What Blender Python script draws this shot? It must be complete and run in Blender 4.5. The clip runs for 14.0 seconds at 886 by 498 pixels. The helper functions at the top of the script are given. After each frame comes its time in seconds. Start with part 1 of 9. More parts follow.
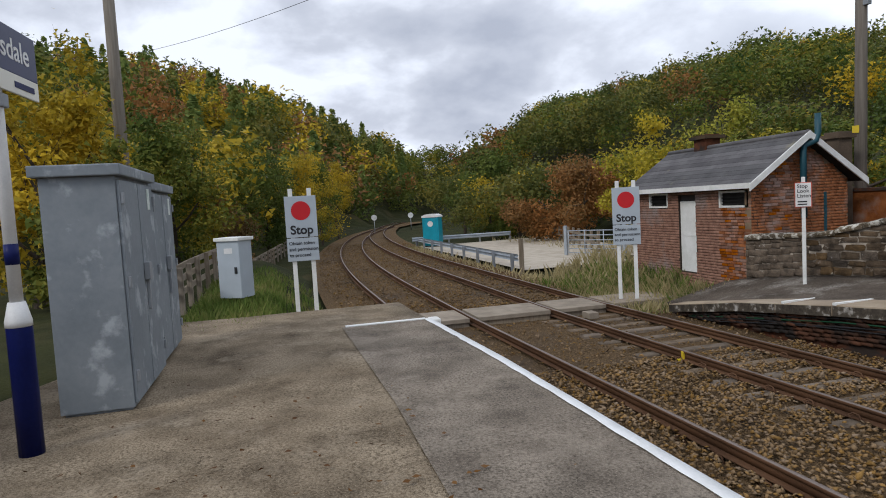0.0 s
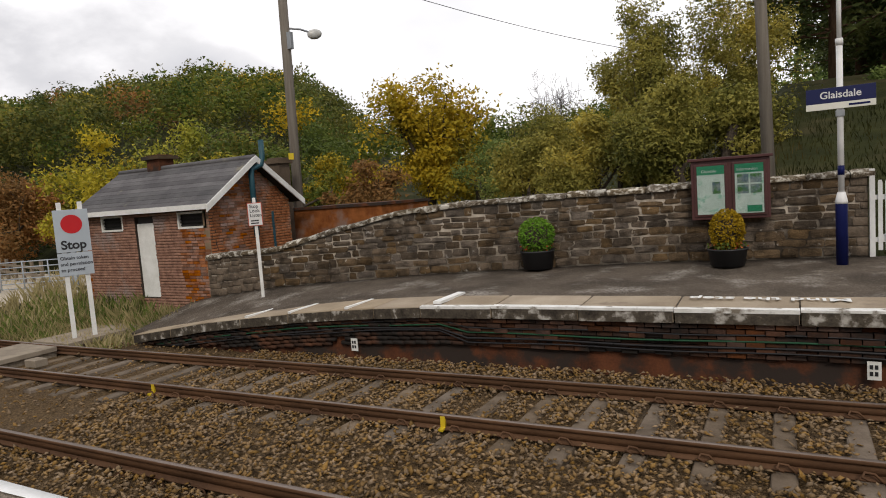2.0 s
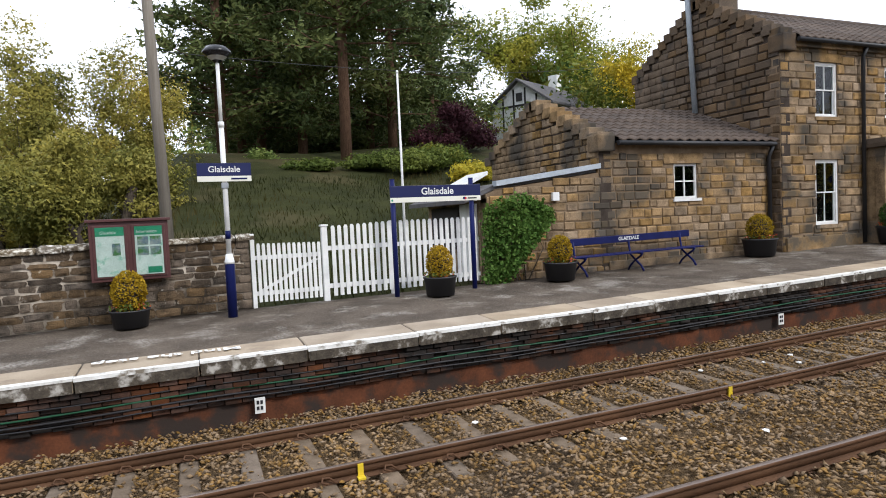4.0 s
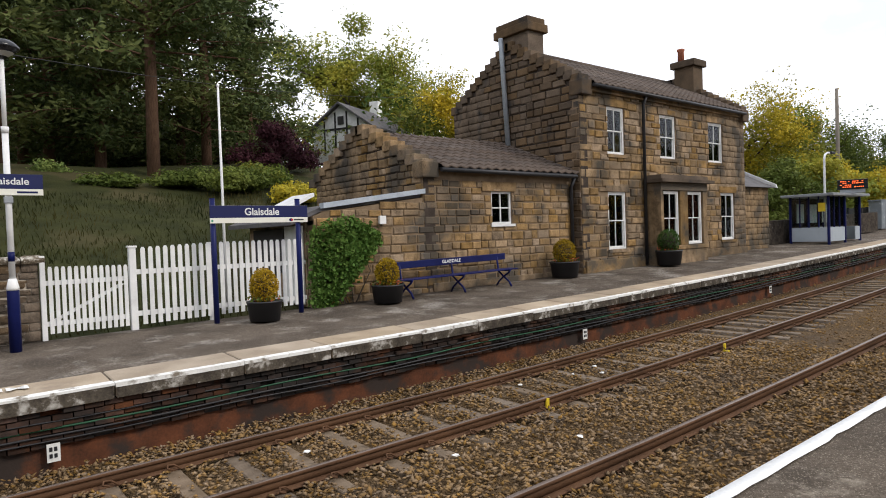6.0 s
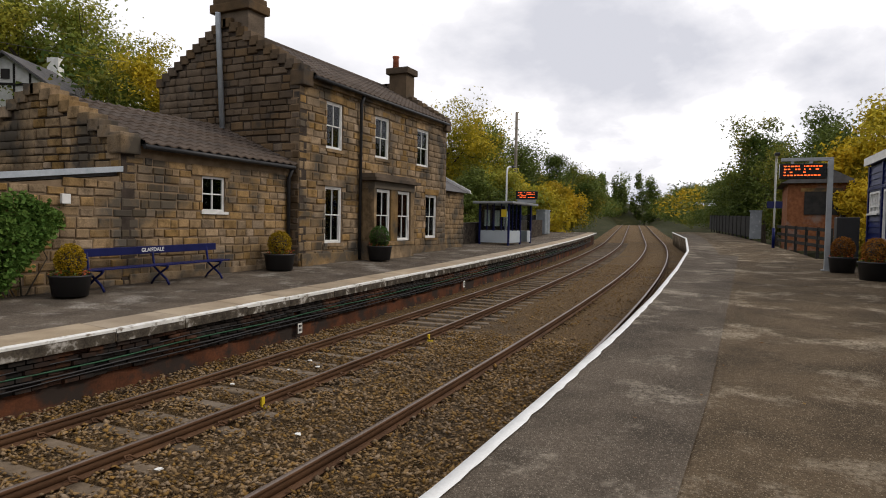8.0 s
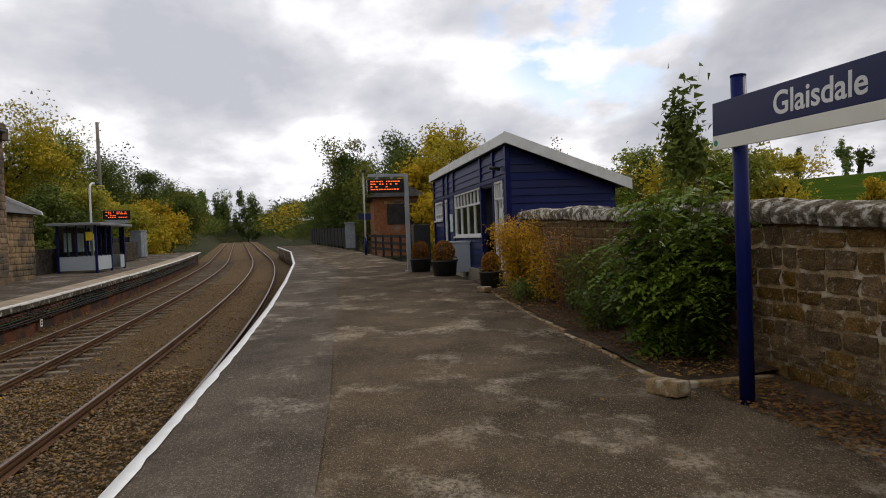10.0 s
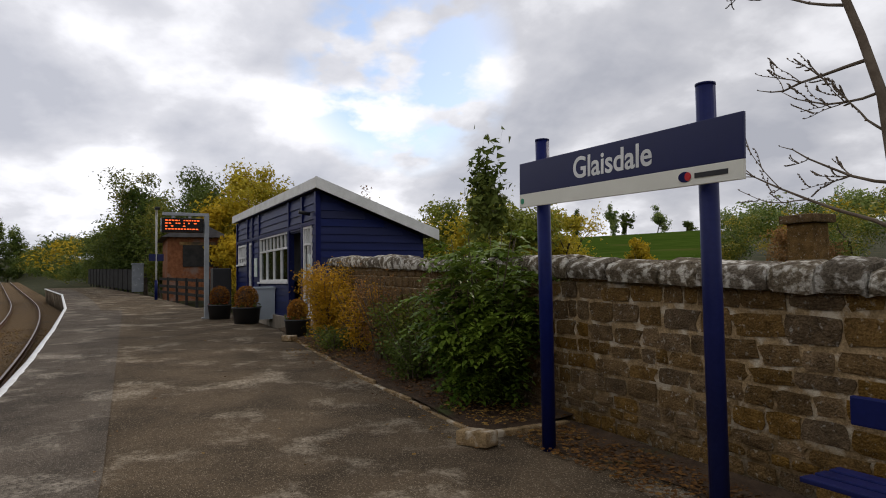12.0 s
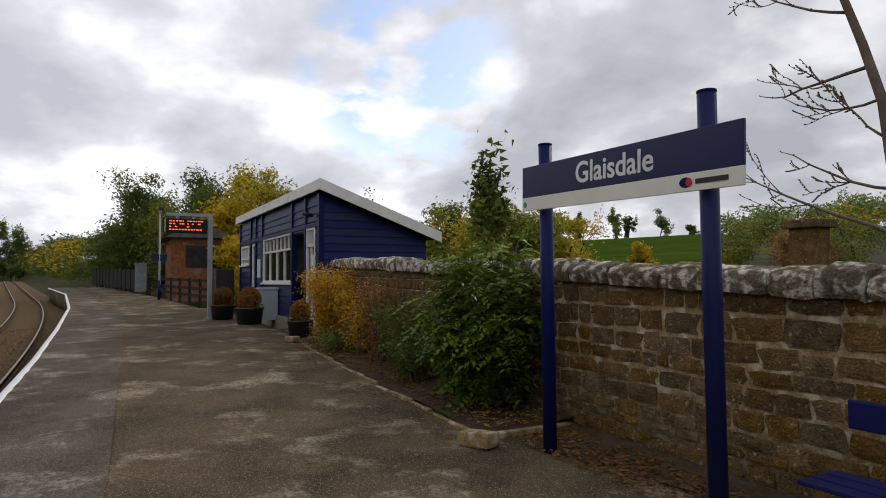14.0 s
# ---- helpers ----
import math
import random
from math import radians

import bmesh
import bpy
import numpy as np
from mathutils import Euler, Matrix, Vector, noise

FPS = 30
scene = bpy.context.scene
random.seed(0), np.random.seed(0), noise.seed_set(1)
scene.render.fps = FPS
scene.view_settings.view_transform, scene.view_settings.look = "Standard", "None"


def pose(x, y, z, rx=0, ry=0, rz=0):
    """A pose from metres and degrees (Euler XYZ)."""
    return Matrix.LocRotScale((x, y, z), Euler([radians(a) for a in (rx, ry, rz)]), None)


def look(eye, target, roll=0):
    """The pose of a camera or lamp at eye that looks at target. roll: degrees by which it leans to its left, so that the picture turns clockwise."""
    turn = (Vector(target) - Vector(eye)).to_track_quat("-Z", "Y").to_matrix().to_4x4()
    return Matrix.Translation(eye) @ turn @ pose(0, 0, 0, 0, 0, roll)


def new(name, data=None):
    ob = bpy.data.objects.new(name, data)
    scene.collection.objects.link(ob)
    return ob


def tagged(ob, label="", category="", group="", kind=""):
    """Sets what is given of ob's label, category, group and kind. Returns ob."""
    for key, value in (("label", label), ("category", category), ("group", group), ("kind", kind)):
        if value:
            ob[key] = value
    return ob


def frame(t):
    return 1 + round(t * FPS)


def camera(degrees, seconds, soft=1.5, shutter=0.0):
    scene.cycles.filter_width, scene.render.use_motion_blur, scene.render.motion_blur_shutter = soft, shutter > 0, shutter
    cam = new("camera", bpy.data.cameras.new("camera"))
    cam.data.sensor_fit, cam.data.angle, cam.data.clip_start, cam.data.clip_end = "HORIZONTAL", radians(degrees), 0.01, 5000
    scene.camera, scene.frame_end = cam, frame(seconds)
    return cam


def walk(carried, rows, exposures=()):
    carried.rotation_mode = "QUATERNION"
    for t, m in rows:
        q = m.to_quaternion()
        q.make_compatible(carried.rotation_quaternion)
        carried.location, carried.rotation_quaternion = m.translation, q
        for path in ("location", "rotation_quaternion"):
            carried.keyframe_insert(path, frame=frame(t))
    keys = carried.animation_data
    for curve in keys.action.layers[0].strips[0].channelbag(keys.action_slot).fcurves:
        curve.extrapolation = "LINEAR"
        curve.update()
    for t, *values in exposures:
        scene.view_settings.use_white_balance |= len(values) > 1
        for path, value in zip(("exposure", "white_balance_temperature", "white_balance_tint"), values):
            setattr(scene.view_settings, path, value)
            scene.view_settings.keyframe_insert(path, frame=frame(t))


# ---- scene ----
cam = camera(70.27, 14.0, soft=1.0)
PATH = [
    (0, (0.246, -0.262, 1.594), (-9.407, 2.257, 0.901), -3.21),
    (0.5, (0.183, -0.227, 1.591), (-8.447, 4.771, 0.852), -4.27),
    (1, (0.106, -0.198, 1.595), (-7.258, 6.491, 0.578), -3.83),
    (1.5, (0.026, -0.118, 1.602), (-6.457, 7.444, 0.712), -3.77),
    (2, (-0.076, -0.009, 1.586), (-4.896, 8.706, 0.686), -4.15),
    (2.5, (-0.062, -0.009, 1.573), (-2.326, 9.705, 0.859), -2.92),
    (3, (-0.035, -0.048, 1.587), (-0.103, 9.923, 0.838), -2.80),
    (3.5, (-0.014, -0.142, 1.586), (2.023, 9.626, 0.924), -2.51),
    (4, (-0.019, -0.256, 1.600), (3.725, 9.004, 1.109), -2.62),
    (4.2, (-0.006, -0.243, 1.608), (4.109, 8.862, 1.200), -2.85),
    (6.3, (-0.191, -0.134, 1.590), (6.388, 7.395, 1.413), -2.49),
    (6.5, (-0.207, -0.116, 1.586), (6.647, 7.165, 1.447), -2.91),
    (7, (-0.244, -0.037, 1.584), (7.374, 6.431, 1.233), -1.47),
    (7.5, (-0.177, 0.033, 1.586), (8.136, 5.552, 0.930), -1.05),
    (8, (-0.147, 0.106, 1.617), (8.867, 4.417, 1.214), 1.04),
    (8.5, (-0.090, 0.143, 1.613), (9.508, 2.941, 1.405), -0.45),
    (9, (-0.117, 0.193, 1.590), (9.809, 1.357, 1.239), -0.95),
    (9.2, (-0.107, 0.179, 1.577), (9.862, 0.849, 1.157), -1.31),
    (11.3, (0.200, 0.206, 1.595), (9.188, -4.160, 1.990), -1.73),
    (11.5, (0.210, 0.198, 1.600), (9.151, -4.264, 1.974), -1.30),
    (12, (0.208, 0.200, 1.601), (9.125, -4.303, 2.054), -0.92),
    (12.5, (0.195, 0.220, 1.600), (9.143, -4.217, 2.083), -0.88),
    (13, (0.173, 0.233, 1.600), (9.147, -4.158, 2.024), -0.80),
    (13.5, (0.153, 0.248, 1.603), (9.095, -4.207, 2.045), -0.52),
    (14, (0.161, 0.233, 1.605), (9.093, -4.237, 2.090), -0.53),
]
EXPOSURE = [(0.0, 0.18, 5950, 11), (0.6, 0.14, 5950, 11), (1.5, 0.12, 6700, 12), (2.5, 0.46, 6700, 12), (3.5, 0.96, 6050, 11), (4.2, 1.06, 6000, 11), (6.5, 0.68, 6500, 12), (7.5, 0.44, 6700, 12), (9.0, 0.0, 6700, 12), (11.3, -0.04, 6500, 12), (14.0, -0.02, 6500, 12)]
walk(cam, [(t, look(eye, target, roll)) for t, eye, target, roll in PATH], EXPOSURE)

# ---- light: a bright overcast sky with broken cloud, weak wide sun from the south ----
SUN_AZ, SUN_EL = 150.0, 38.0


def build_world():
    w = bpy.data.worlds.new("sky")
    w.use_nodes = True
    scene.world = w
    nt = w.node_tree
    n, l = nt.nodes, nt.links
    n.clear()
    out = n.new("ShaderNodeOutputWorld")
    bg = n.new("ShaderNodeBackground")
    sky = n.new("ShaderNodeTexSky")
    sky.sky_type = "NISHITA"
    sky.sun_disc = False
    sky.sun_elevation = radians(SUN_EL)
    sky.sun_rotation = radians(SUN_AZ)
    tc = n.new("ShaderNodeTexCoord")
    sep = n.new("ShaderNodeSeparateXYZ")
    l.new(tc.outputs["Generated"], sep.inputs[0])
    # directions projected on a flat cloud layer
    zc = n.new("ShaderNodeMath"); zc.operation = "MAXIMUM"; zc.inputs[1].default_value = 0.0
    l.new(sep.outputs[2], zc.inputs[0])
    za = n.new("ShaderNodeMath"); za.operation = "ADD"; za.inputs[1].default_value = 0.38
    l.new(zc.outputs[0], za.inputs[0])
    div = n.new("ShaderNodeVectorMath"); div.operation = "DIVIDE"
    comb = n.new("ShaderNodeCombineXYZ")
    for k in range(3):
        l.new(za.outputs[0], comb.inputs[k])
    l.new(tc.outputs["Generated"], div.inputs[0])
    l.new(comb.outputs[0], div.inputs[1])
    big = n.new("ShaderNodeTexNoise")
    big.inputs["Scale"].default_value = 2.3
    big.inputs["Detail"].default_value = 7.0
    big.inputs["Roughness"].default_value = 0.52
    big.inputs["Distortion"].default_value = 0.1
    mp = n.new("ShaderNodeMapping")
    mp.inputs["Location"].default_value = (3.1, 1.7, 0.4)
    l.new(div.outputs[0], mp.inputs[0])
    l.new(mp.outputs[0], big.inputs["Vector"])
    ramp = n.new("ShaderNodeValToRGB")
    e = ramp.color_ramp.elements
    e[0].position, e[0].color = 0.36, (0.66, 0.69, 0.77, 1)
    e[1].position, e[1].color = 0.60, (1.35, 1.37, 1.42, 1)
    m = ramp.color_ramp.elements.new(0.49); m.color = (0.90, 0.92, 0.98, 1)
    l.new(big.outputs["Fac"], ramp.inputs[0])
    # brighter towards the north, where the cloud is thin
    thin = n.new("ShaderNodeMapRange")
    thin.inputs["From Min"].default_value, thin.inputs["From Max"].default_value = 0.35, 1.0
    thin.inputs["To Min"].default_value, thin.inputs["To Max"].default_value = 0.0, 0.85
    l.new(sep.outputs[1], thin.inputs["Value"])
    veil = n.new("ShaderNodeMix"); veil.data_type = "RGBA"
    veil.inputs["B"].default_value = (1.15, 1.17, 1.2, 1)
    l.new(thin.outputs[0], veil.inputs["Factor"])
    l.new(ramp.outputs[0], veil.inputs["A"])
    # gaps of blue
    gap = n.new("ShaderNodeTexNoise")
    gap.inputs["Scale"].default_value = 6.5
    gap.inputs["Detail"].default_value = 5.0
    mp2 = n.new("ShaderNodeMapping")
    mp2.inputs["Location"].default_value = (7.3, 2.2, 5.0)
    l.new(div.outputs[0], mp2.inputs[0])
    l.new(mp2.outputs[0], gap.inputs["Vector"])
    gr = n.new("ShaderNodeMapRange")
    gr.inputs["From Min"].default_value, gr.inputs["From Max"].default_value = 0.44, 0.56
    l.new(gap.outputs["Fac"], gr.inputs["Value"])
    skyk = n.new("ShaderNodeVectorMath"); skyk.operation = "SCALE"
    skyk.inputs["Scale"].default_value = 0.19
    l.new(sky.outputs[0], skyk.inputs[0])
    mix = n.new("ShaderNodeMix"); mix.data_type = "RGBA"
    # the cloud is broken only towards the south-east
    brk = n.new("ShaderNodeMapRange")
    brk.inputs["From Min"].default_value, brk.inputs["From Max"].default_value = 0.984, 0.994
    south = n.new("ShaderNodeVectorMath"); south.operation = "DOT_PRODUCT"
    south.inputs[1].default_value = (0.868, -0.374, 0.327)
    l.new(tc.outputs["Generated"], south.inputs[0])
    l.new(south.outputs["Value"], brk.inputs["Value"])
    both = n.new("ShaderNodeMath"); both.operation = "MULTIPLY"
    l.new(gr.outputs[0], both.inputs[0])
    l.new(brk.outputs[0], both.inputs[1])
    l.new(both.outputs[0], mix.inputs["Factor"])
    l.new(veil.outputs["Result"], mix.inputs["A"])
    l.new(skyk.outputs[0], mix.inputs["B"])
    # thicker, greyer cloud to the west
    west = n.new("ShaderNodeMapRange")
    west.inputs["From Min"].default_value, west.inputs["From Max"].default_value = -0.95, -0.35
    west.inputs["To Min"].default_value, west.inputs["To Max"].default_value = 0.76, 1.0
    l.new(sep.outputs[0], west.inputs["Value"])
    # and a grey bank to the south
    bank = n.new("ShaderNodeMapRange")
    bank.inputs["From Min"].default_value, bank.inputs["From Max"].default_value = -0.75, -0.25
    bank.inputs["To Min"].default_value, bank.inputs["To Max"].default_value = 0.78, 1.0
    l.new(sep.outputs[1], bank.inputs["Value"])
    grey = n.new("ShaderNodeMath"); grey.operation = "MULTIPLY"
    l.new(west.outputs[0], grey.inputs[0])
    l.new(bank.outputs[0], grey.inputs[1])
    dim = n.new("ShaderNodeVectorMath"); dim.operation = "SCALE"
    l.new(mix.outputs["Result"], dim.inputs[0])
    l.new(grey.outputs[0], dim.inputs["Scale"])
    l.new(dim.outputs[0], bg.inputs["Color"])
    bg.inputs["Strength"].default_value = SKY_STRENGTH
    l.new(bg.outputs[0], out.inputs[0])


SKY_STRENGTH = 0.85
build_world()
sun = new("sun", bpy.data.lights.new("sun", "SUN"))
sun.data.energy = 1.1
sun.data.angle = radians(14)
sun.data.color = (1.0, 0.92, 0.80)
sun.matrix_world = look((0, 0, 50), Vector((0, 0, 50)) - Vector((math.sin(radians(SUN_AZ)) * math.cos(radians(SUN_EL)), math.cos(radians(SUN_AZ)) * math.cos(radians(SUN_EL)), math.sin(radians(SUN_EL)))))

# ---- materials ----
def mat(name, a, b, rough=0.8, scale=6.0, bump=0.3, fine=60.0, metal=0.0, third=None, third_at=0.62, rand=0.0, stretch=(1, 1, 1), fine_mix=0.35, spec=0.12, island=False, depth=0.01, third_scale=1.3, grit=0.2):
    """Two colours mixed by a broad and a fine noise, an optional third in patches, and a fine relief. Sizes are per metre."""
    m = bpy.data.materials.new(name)
    m.use_nodes = True
    nt = m.node_tree
    n, l = nt.nodes, nt.links
    p = n["Principled BSDF"]
    p.inputs["Roughness"].default_value = rough
    p.inputs["Metallic"].default_value = metal
    p.inputs["Specular IOR Level"].default_value = spec
    tc = n.new("ShaderNodeTexCoord")
    mp = n.new("ShaderNodeMapping")
    mp.inputs["Scale"].default_value = stretch
    geo = n.new("ShaderNodeNewGeometry")
    l.new(geo.outputs["Position"], mp.inputs[0])

    def noise_node(s, detail=4.0, r=0.55):
        t = n.new("ShaderNodeTexNoise")
        t.inputs["Scale"].default_value, t.inputs["Detail"].default_value, t.inputs["Roughness"].default_value = s, detail, r
        l.new(mp.outputs[0], t.inputs["Vector"])
        return t

    def contrast(t, lo=0.35, hi=0.65):
        r = n.new("ShaderNodeMapRange")
        r.inputs["From Min"].default_value, r.inputs["From Max"].default_value = lo, hi
        l.new(t.outputs["Fac"], r.inputs["Value"])
        return r

    t1, t2 = noise_node(scale), noise_node(fine, 3.0)
    f = n.new("ShaderNodeMix"); f.data_type = "FLOAT"
    f.inputs["Factor"].default_value = fine_mix
    l.new(contrast(t1).outputs[0], f.inputs["A"])
    l.new(contrast(t2, 0.5 - grit, 0.5 + grit).outputs[0], f.inputs["B"])
    c = n.new("ShaderNodeMix"); c.data_type = "RGBA"
    c.inputs["A"].default_value, c.inputs["B"].default_value = (*a, 1), (*b, 1)
    l.new(f.outputs[0], c.inputs["Factor"])
    col = c.outputs["Result"]
    if third:
        t3 = noise_node(third_scale, 6.0, 0.6)
        c3 = n.new("ShaderNodeMix"); c3.data_type = "RGBA"
        c3.inputs["B"].default_value = (*third, 1)
        l.new(contrast(t3, third_at - 0.05, third_at + 0.06).outputs[0], c3.inputs["Factor"])
        l.new(col, c3.inputs["A"])
        col = c3.outputs["Result"]
    if rand:
        info = n.new("ShaderNodeObjectInfo")
        src = geo.outputs["Random Per Island"] if island else info.outputs["Random"]
        hv = n.new("ShaderNodeHueSaturation")
        r = n.new("ShaderNodeMapRange")
        r.inputs["To Min"].default_value, r.inputs["To Max"].default_value = 1 - rand, 1 + rand
        l.new(src, r.inputs["Value"])
        l.new(r.outputs[0], hv.inputs["Value"])
        r2 = n.new("ShaderNodeMath"); r2.operation = "MULTIPLY"; r2.inputs[1].default_value = 7.31
        l.new(src, r2.inputs[0])
        fr = n.new("ShaderNodeMath"); fr.operation = "FRACT"
        l.new(r2.outputs[0], fr.inputs[0])
        r3 = n.new("ShaderNodeMapRange")
        r3.inputs["To Min"].default_value, r3.inputs["To Max"].default_value = 1 - rand, 1 + rand * 0.8
        l.new(fr.outputs[0], r3.inputs["Value"])
        l.new(r3.outputs[0], hv.inputs["Saturation"])
        l.new(col, hv.inputs["Color"])
        col = hv.outputs[0]
    l.new(col, p.inputs["Base Color"])
    if bump:
        b_ = n.new("ShaderNodeBump")
        b_.inputs["Strength"].default_value = bump
        b_.inputs["Distance"].default_value = depth
        l.new(f.outputs[0], b_.inputs["Height"])
        l.new(b_.outputs[0], p.inputs["Normal"])
    return m


def leaf_mat(name, stops, rough=0.55, trans=0.24):
    """Leaves: each one takes its own colour from the stops."""
    m = bpy.data.materials.new(name)
    m.use_nodes = True
    nt = m.node_tree
    n, l = nt.nodes, nt.links
    p = n["Principled BSDF"]
    p.inputs["Roughness"].default_value = rough
    p.inputs["Specular IOR Level"].default_value = 0.08
    geo = n.new("ShaderNodeNewGeometry")
    t = n.new("ShaderNodeTexNoise")
    t.inputs["Scale"].default_value = 0.22
    t.inputs["Detail"].default_value = 3.0
    l.new(geo.outputs["Position"], t.inputs["Vector"])
    add = n.new("ShaderNodeMix"); add.data_type = "FLOAT"
    add.inputs["Factor"].default_value = 0.68
    l.new(geo.outputs["Random Per Island"], add.inputs["A"])
    mr = n.new("ShaderNodeMapRange")
    mr.inputs["From Min"].default_value, mr.inputs["From Max"].default_value = 0.3, 0.7
    l.new(t.outputs["Fac"], mr.inputs["Value"])
    l.new(mr.outputs[0], add.inputs["B"])
    ramp = n.new("ShaderNodeValToRGB")
    els = ramp.color_ramp.elements
    while len(els) < len(stops):
        els.new(0.5)
    for k, c in enumerate(stops):
        els[k].position, els[k].color = 0.15 + 0.7 * k / max(1, len(stops) - 1), (*(min(0.6, 1.62 * v) for v in c), 1)
    l.new(add.outputs[0], ramp.inputs[0])
    l.new(ramp.outputs[0], p.inputs["Base Color"])
    tr = n.new("ShaderNodeBsdfTranslucent")
    l.new(ramp.outputs[0], tr.inputs[0])
    mx = n.new("ShaderNodeMixShader")
    mx.inputs[0].default_value = trans
    l.new(p.outputs[0], mx.inputs[1])
    l.new(tr.outputs[0], mx.inputs[2])
    l.new(mx.outputs[0], n["Material Output"].inputs[0])
    return m


def plain(name, c, rough=0.5, metal=0.0, var=0.12, scale=3.0, bump=0.05, spec=0.4):
    k = tuple(max(0.0, v * (1 - 2 * var)) for v in c)
    return mat(name, k, c, rough=rough, metal=metal, scale=scale, fine=80, bump=bump, spec=spec, fine_mix=0.3)


def emitter(name, c, strength):
    m = bpy.data.materials.new(name)
    m.use_nodes = True
    p = m.node_tree.nodes["Principled BSDF"]
    p.inputs["Base Color"].default_value = (*c, 1)
    p.inputs["Emission Color"].default_value = (*c, 1)
    p.inputs["Emission Strength"].default_value = strength
    return m


def glass_mat(name, tint=(0.9, 0.95, 0.95), clear=0.6):
    """A thin pane: clear, with a real sheen of sky on it."""
    m = bpy.data.materials.new(name)
    m.use_nodes = True
    nt = m.node_tree
    n, l = nt.nodes, nt.links
    n.remove(n["Principled BSDF"])
    tr = n.new("ShaderNodeBsdfTransparent")
    tr.inputs[0].default_value = (*tint, 1)
    gl = n.new("ShaderNodeBsdfGlossy")
    gl.inputs["Roughness"].default_value = 0.03
    fr = n.new("ShaderNodeFresnel")
    fr.inputs["IOR"].default_value = 1.5
    mx = n.new("ShaderNodeMixShader")
    l.new(fr.outputs[0], mx.inputs[0])
    l.new(tr.outputs[0], mx.inputs[1])
    l.new(gl.outputs[0], mx.inputs[2])
    l.new(mx.outputs[0], n["Material Output"].inputs[0])
    return m


def tarmac(name, base, gritty, pale, patch_at, worn=None):
    """Old tarmac: dark binder with stones showing in it, pale worn patches and stains. worn: x west of which the colour
    turns to the paler grit tone.
    """
    m = bpy.data.materials.new(name)
    m.use_nodes = True
    nt = m.node_tree
    n, l = nt.nodes, nt.links
    p = n["Principled BSDF"]
    p.inputs["Roughness"].default_value = 0.94
    p.inputs["Specular IOR Level"].default_value = 0.12
    pos = n.new("ShaderNodeNewGeometry").outputs["Position"]

    def field(scale, detail, lo, hi, rough=0.6):
        t = n.new("ShaderNodeTexNoise")
        t.inputs["Scale"].default_value, t.inputs["Detail"].default_value, t.inputs["Roughness"].default_value = scale, detail, rough
        l.new(pos, t.inputs["Vector"])
        r = n.new("ShaderNodeMapRange")
        r.inputs["From Min"].default_value, r.inputs["From Max"].default_value = lo, hi
        l.new(t.outputs["Fac"], r.inputs["Value"])
        return r.outputs[0]

    def blend(f, a, b):
        c = n.new("ShaderNodeMix"); c.data_type = "RGBA"
        l.new(f, c.inputs["Factor"])
        for k, v in (("A", a), ("B", b)):
            if isinstance(v, tuple):
                c.inputs[k].default_value = (*v, 1)
            else:
                l.new(v, c.inputs[k])
        return c.outputs["Result"]

    def scaled(f, k):
        q = n.new("ShaderNodeMath"); q.operation = "MULTIPLY"
        l.new(f, q.inputs[0])
        if isinstance(k, float):
            q.inputs[1].default_value = k
        else:
            l.new(k, q.inputs[1])
        return q.outputs[0]

    vor = n.new("ShaderNodeTexVoronoi")
    vor.inputs["Scale"].default_value = 85.0
    l.new(pos, vor.inputs["Vector"])
    sep = n.new("ShaderNodeSeparateColor")
    l.new(vor.outputs["Color"], sep.inputs[0])
    pick = n.new("ShaderNodeMapRange")
    pick.inputs["From Min"].default_value, pick.inputs["From Max"].default_value = 0.55, 1.0
    l.new(sep.outputs[0], pick.inputs["Value"])
    size = n.new("ShaderNodeMapRange")
    size.inputs["From Min"].default_value, size.inputs["From Max"].default_value = 0.55, 0.25
    l.new(vor.outputs["Distance"], size.inputs["Value"])
    stones = scaled(pick.outputs[0], size.outputs[0])
    col = blend(field(34.0, 4.0, 0.36, 0.66), base, tuple(1.75 * v for v in base))
    col = blend(scaled(field(1.1, 5.0, 0.42, 0.62), 0.8), col, tuple(0.62 * v for v in base))
    col = blend(stones, col, gritty)
    patches = field(0.9, 8.0, patch_at - 0.03, patch_at + 0.09, 0.68)
    col = blend(scaled(patches, field(26.0, 3.0, 0.34, 0.58)), col, pale)
    # paler grit tone blended in westward along x, broken up by noise
    if worn is not None:
        x = n.new("ShaderNodeSeparateXYZ")
        l.new(pos, x.inputs[0])
        r = n.new("ShaderNodeMapRange")
        r.inputs["From Min"].default_value, r.inputs["From Max"].default_value = worn + 2.5, worn - 1.0
        l.new(x.outputs[0], r.inputs["Value"])
        col = blend(scaled(scaled(r.outputs[0], field(1.6, 6.0, 0.25, 0.62)), field(48.0, 3.0, 0.28, 0.60)), col, tuple(1.02 * v for v in gritty))
    l.new(col, p.inputs["Base Color"])
    b_ = n.new("ShaderNodeBump")
    b_.inputs["Strength"].default_value, b_.inputs["Distance"].default_value = 0.8, 0.008
    l.new(size.outputs[0], b_.inputs["Height"])
    l.new(b_.outputs[0], p.inputs["Normal"])
    return m


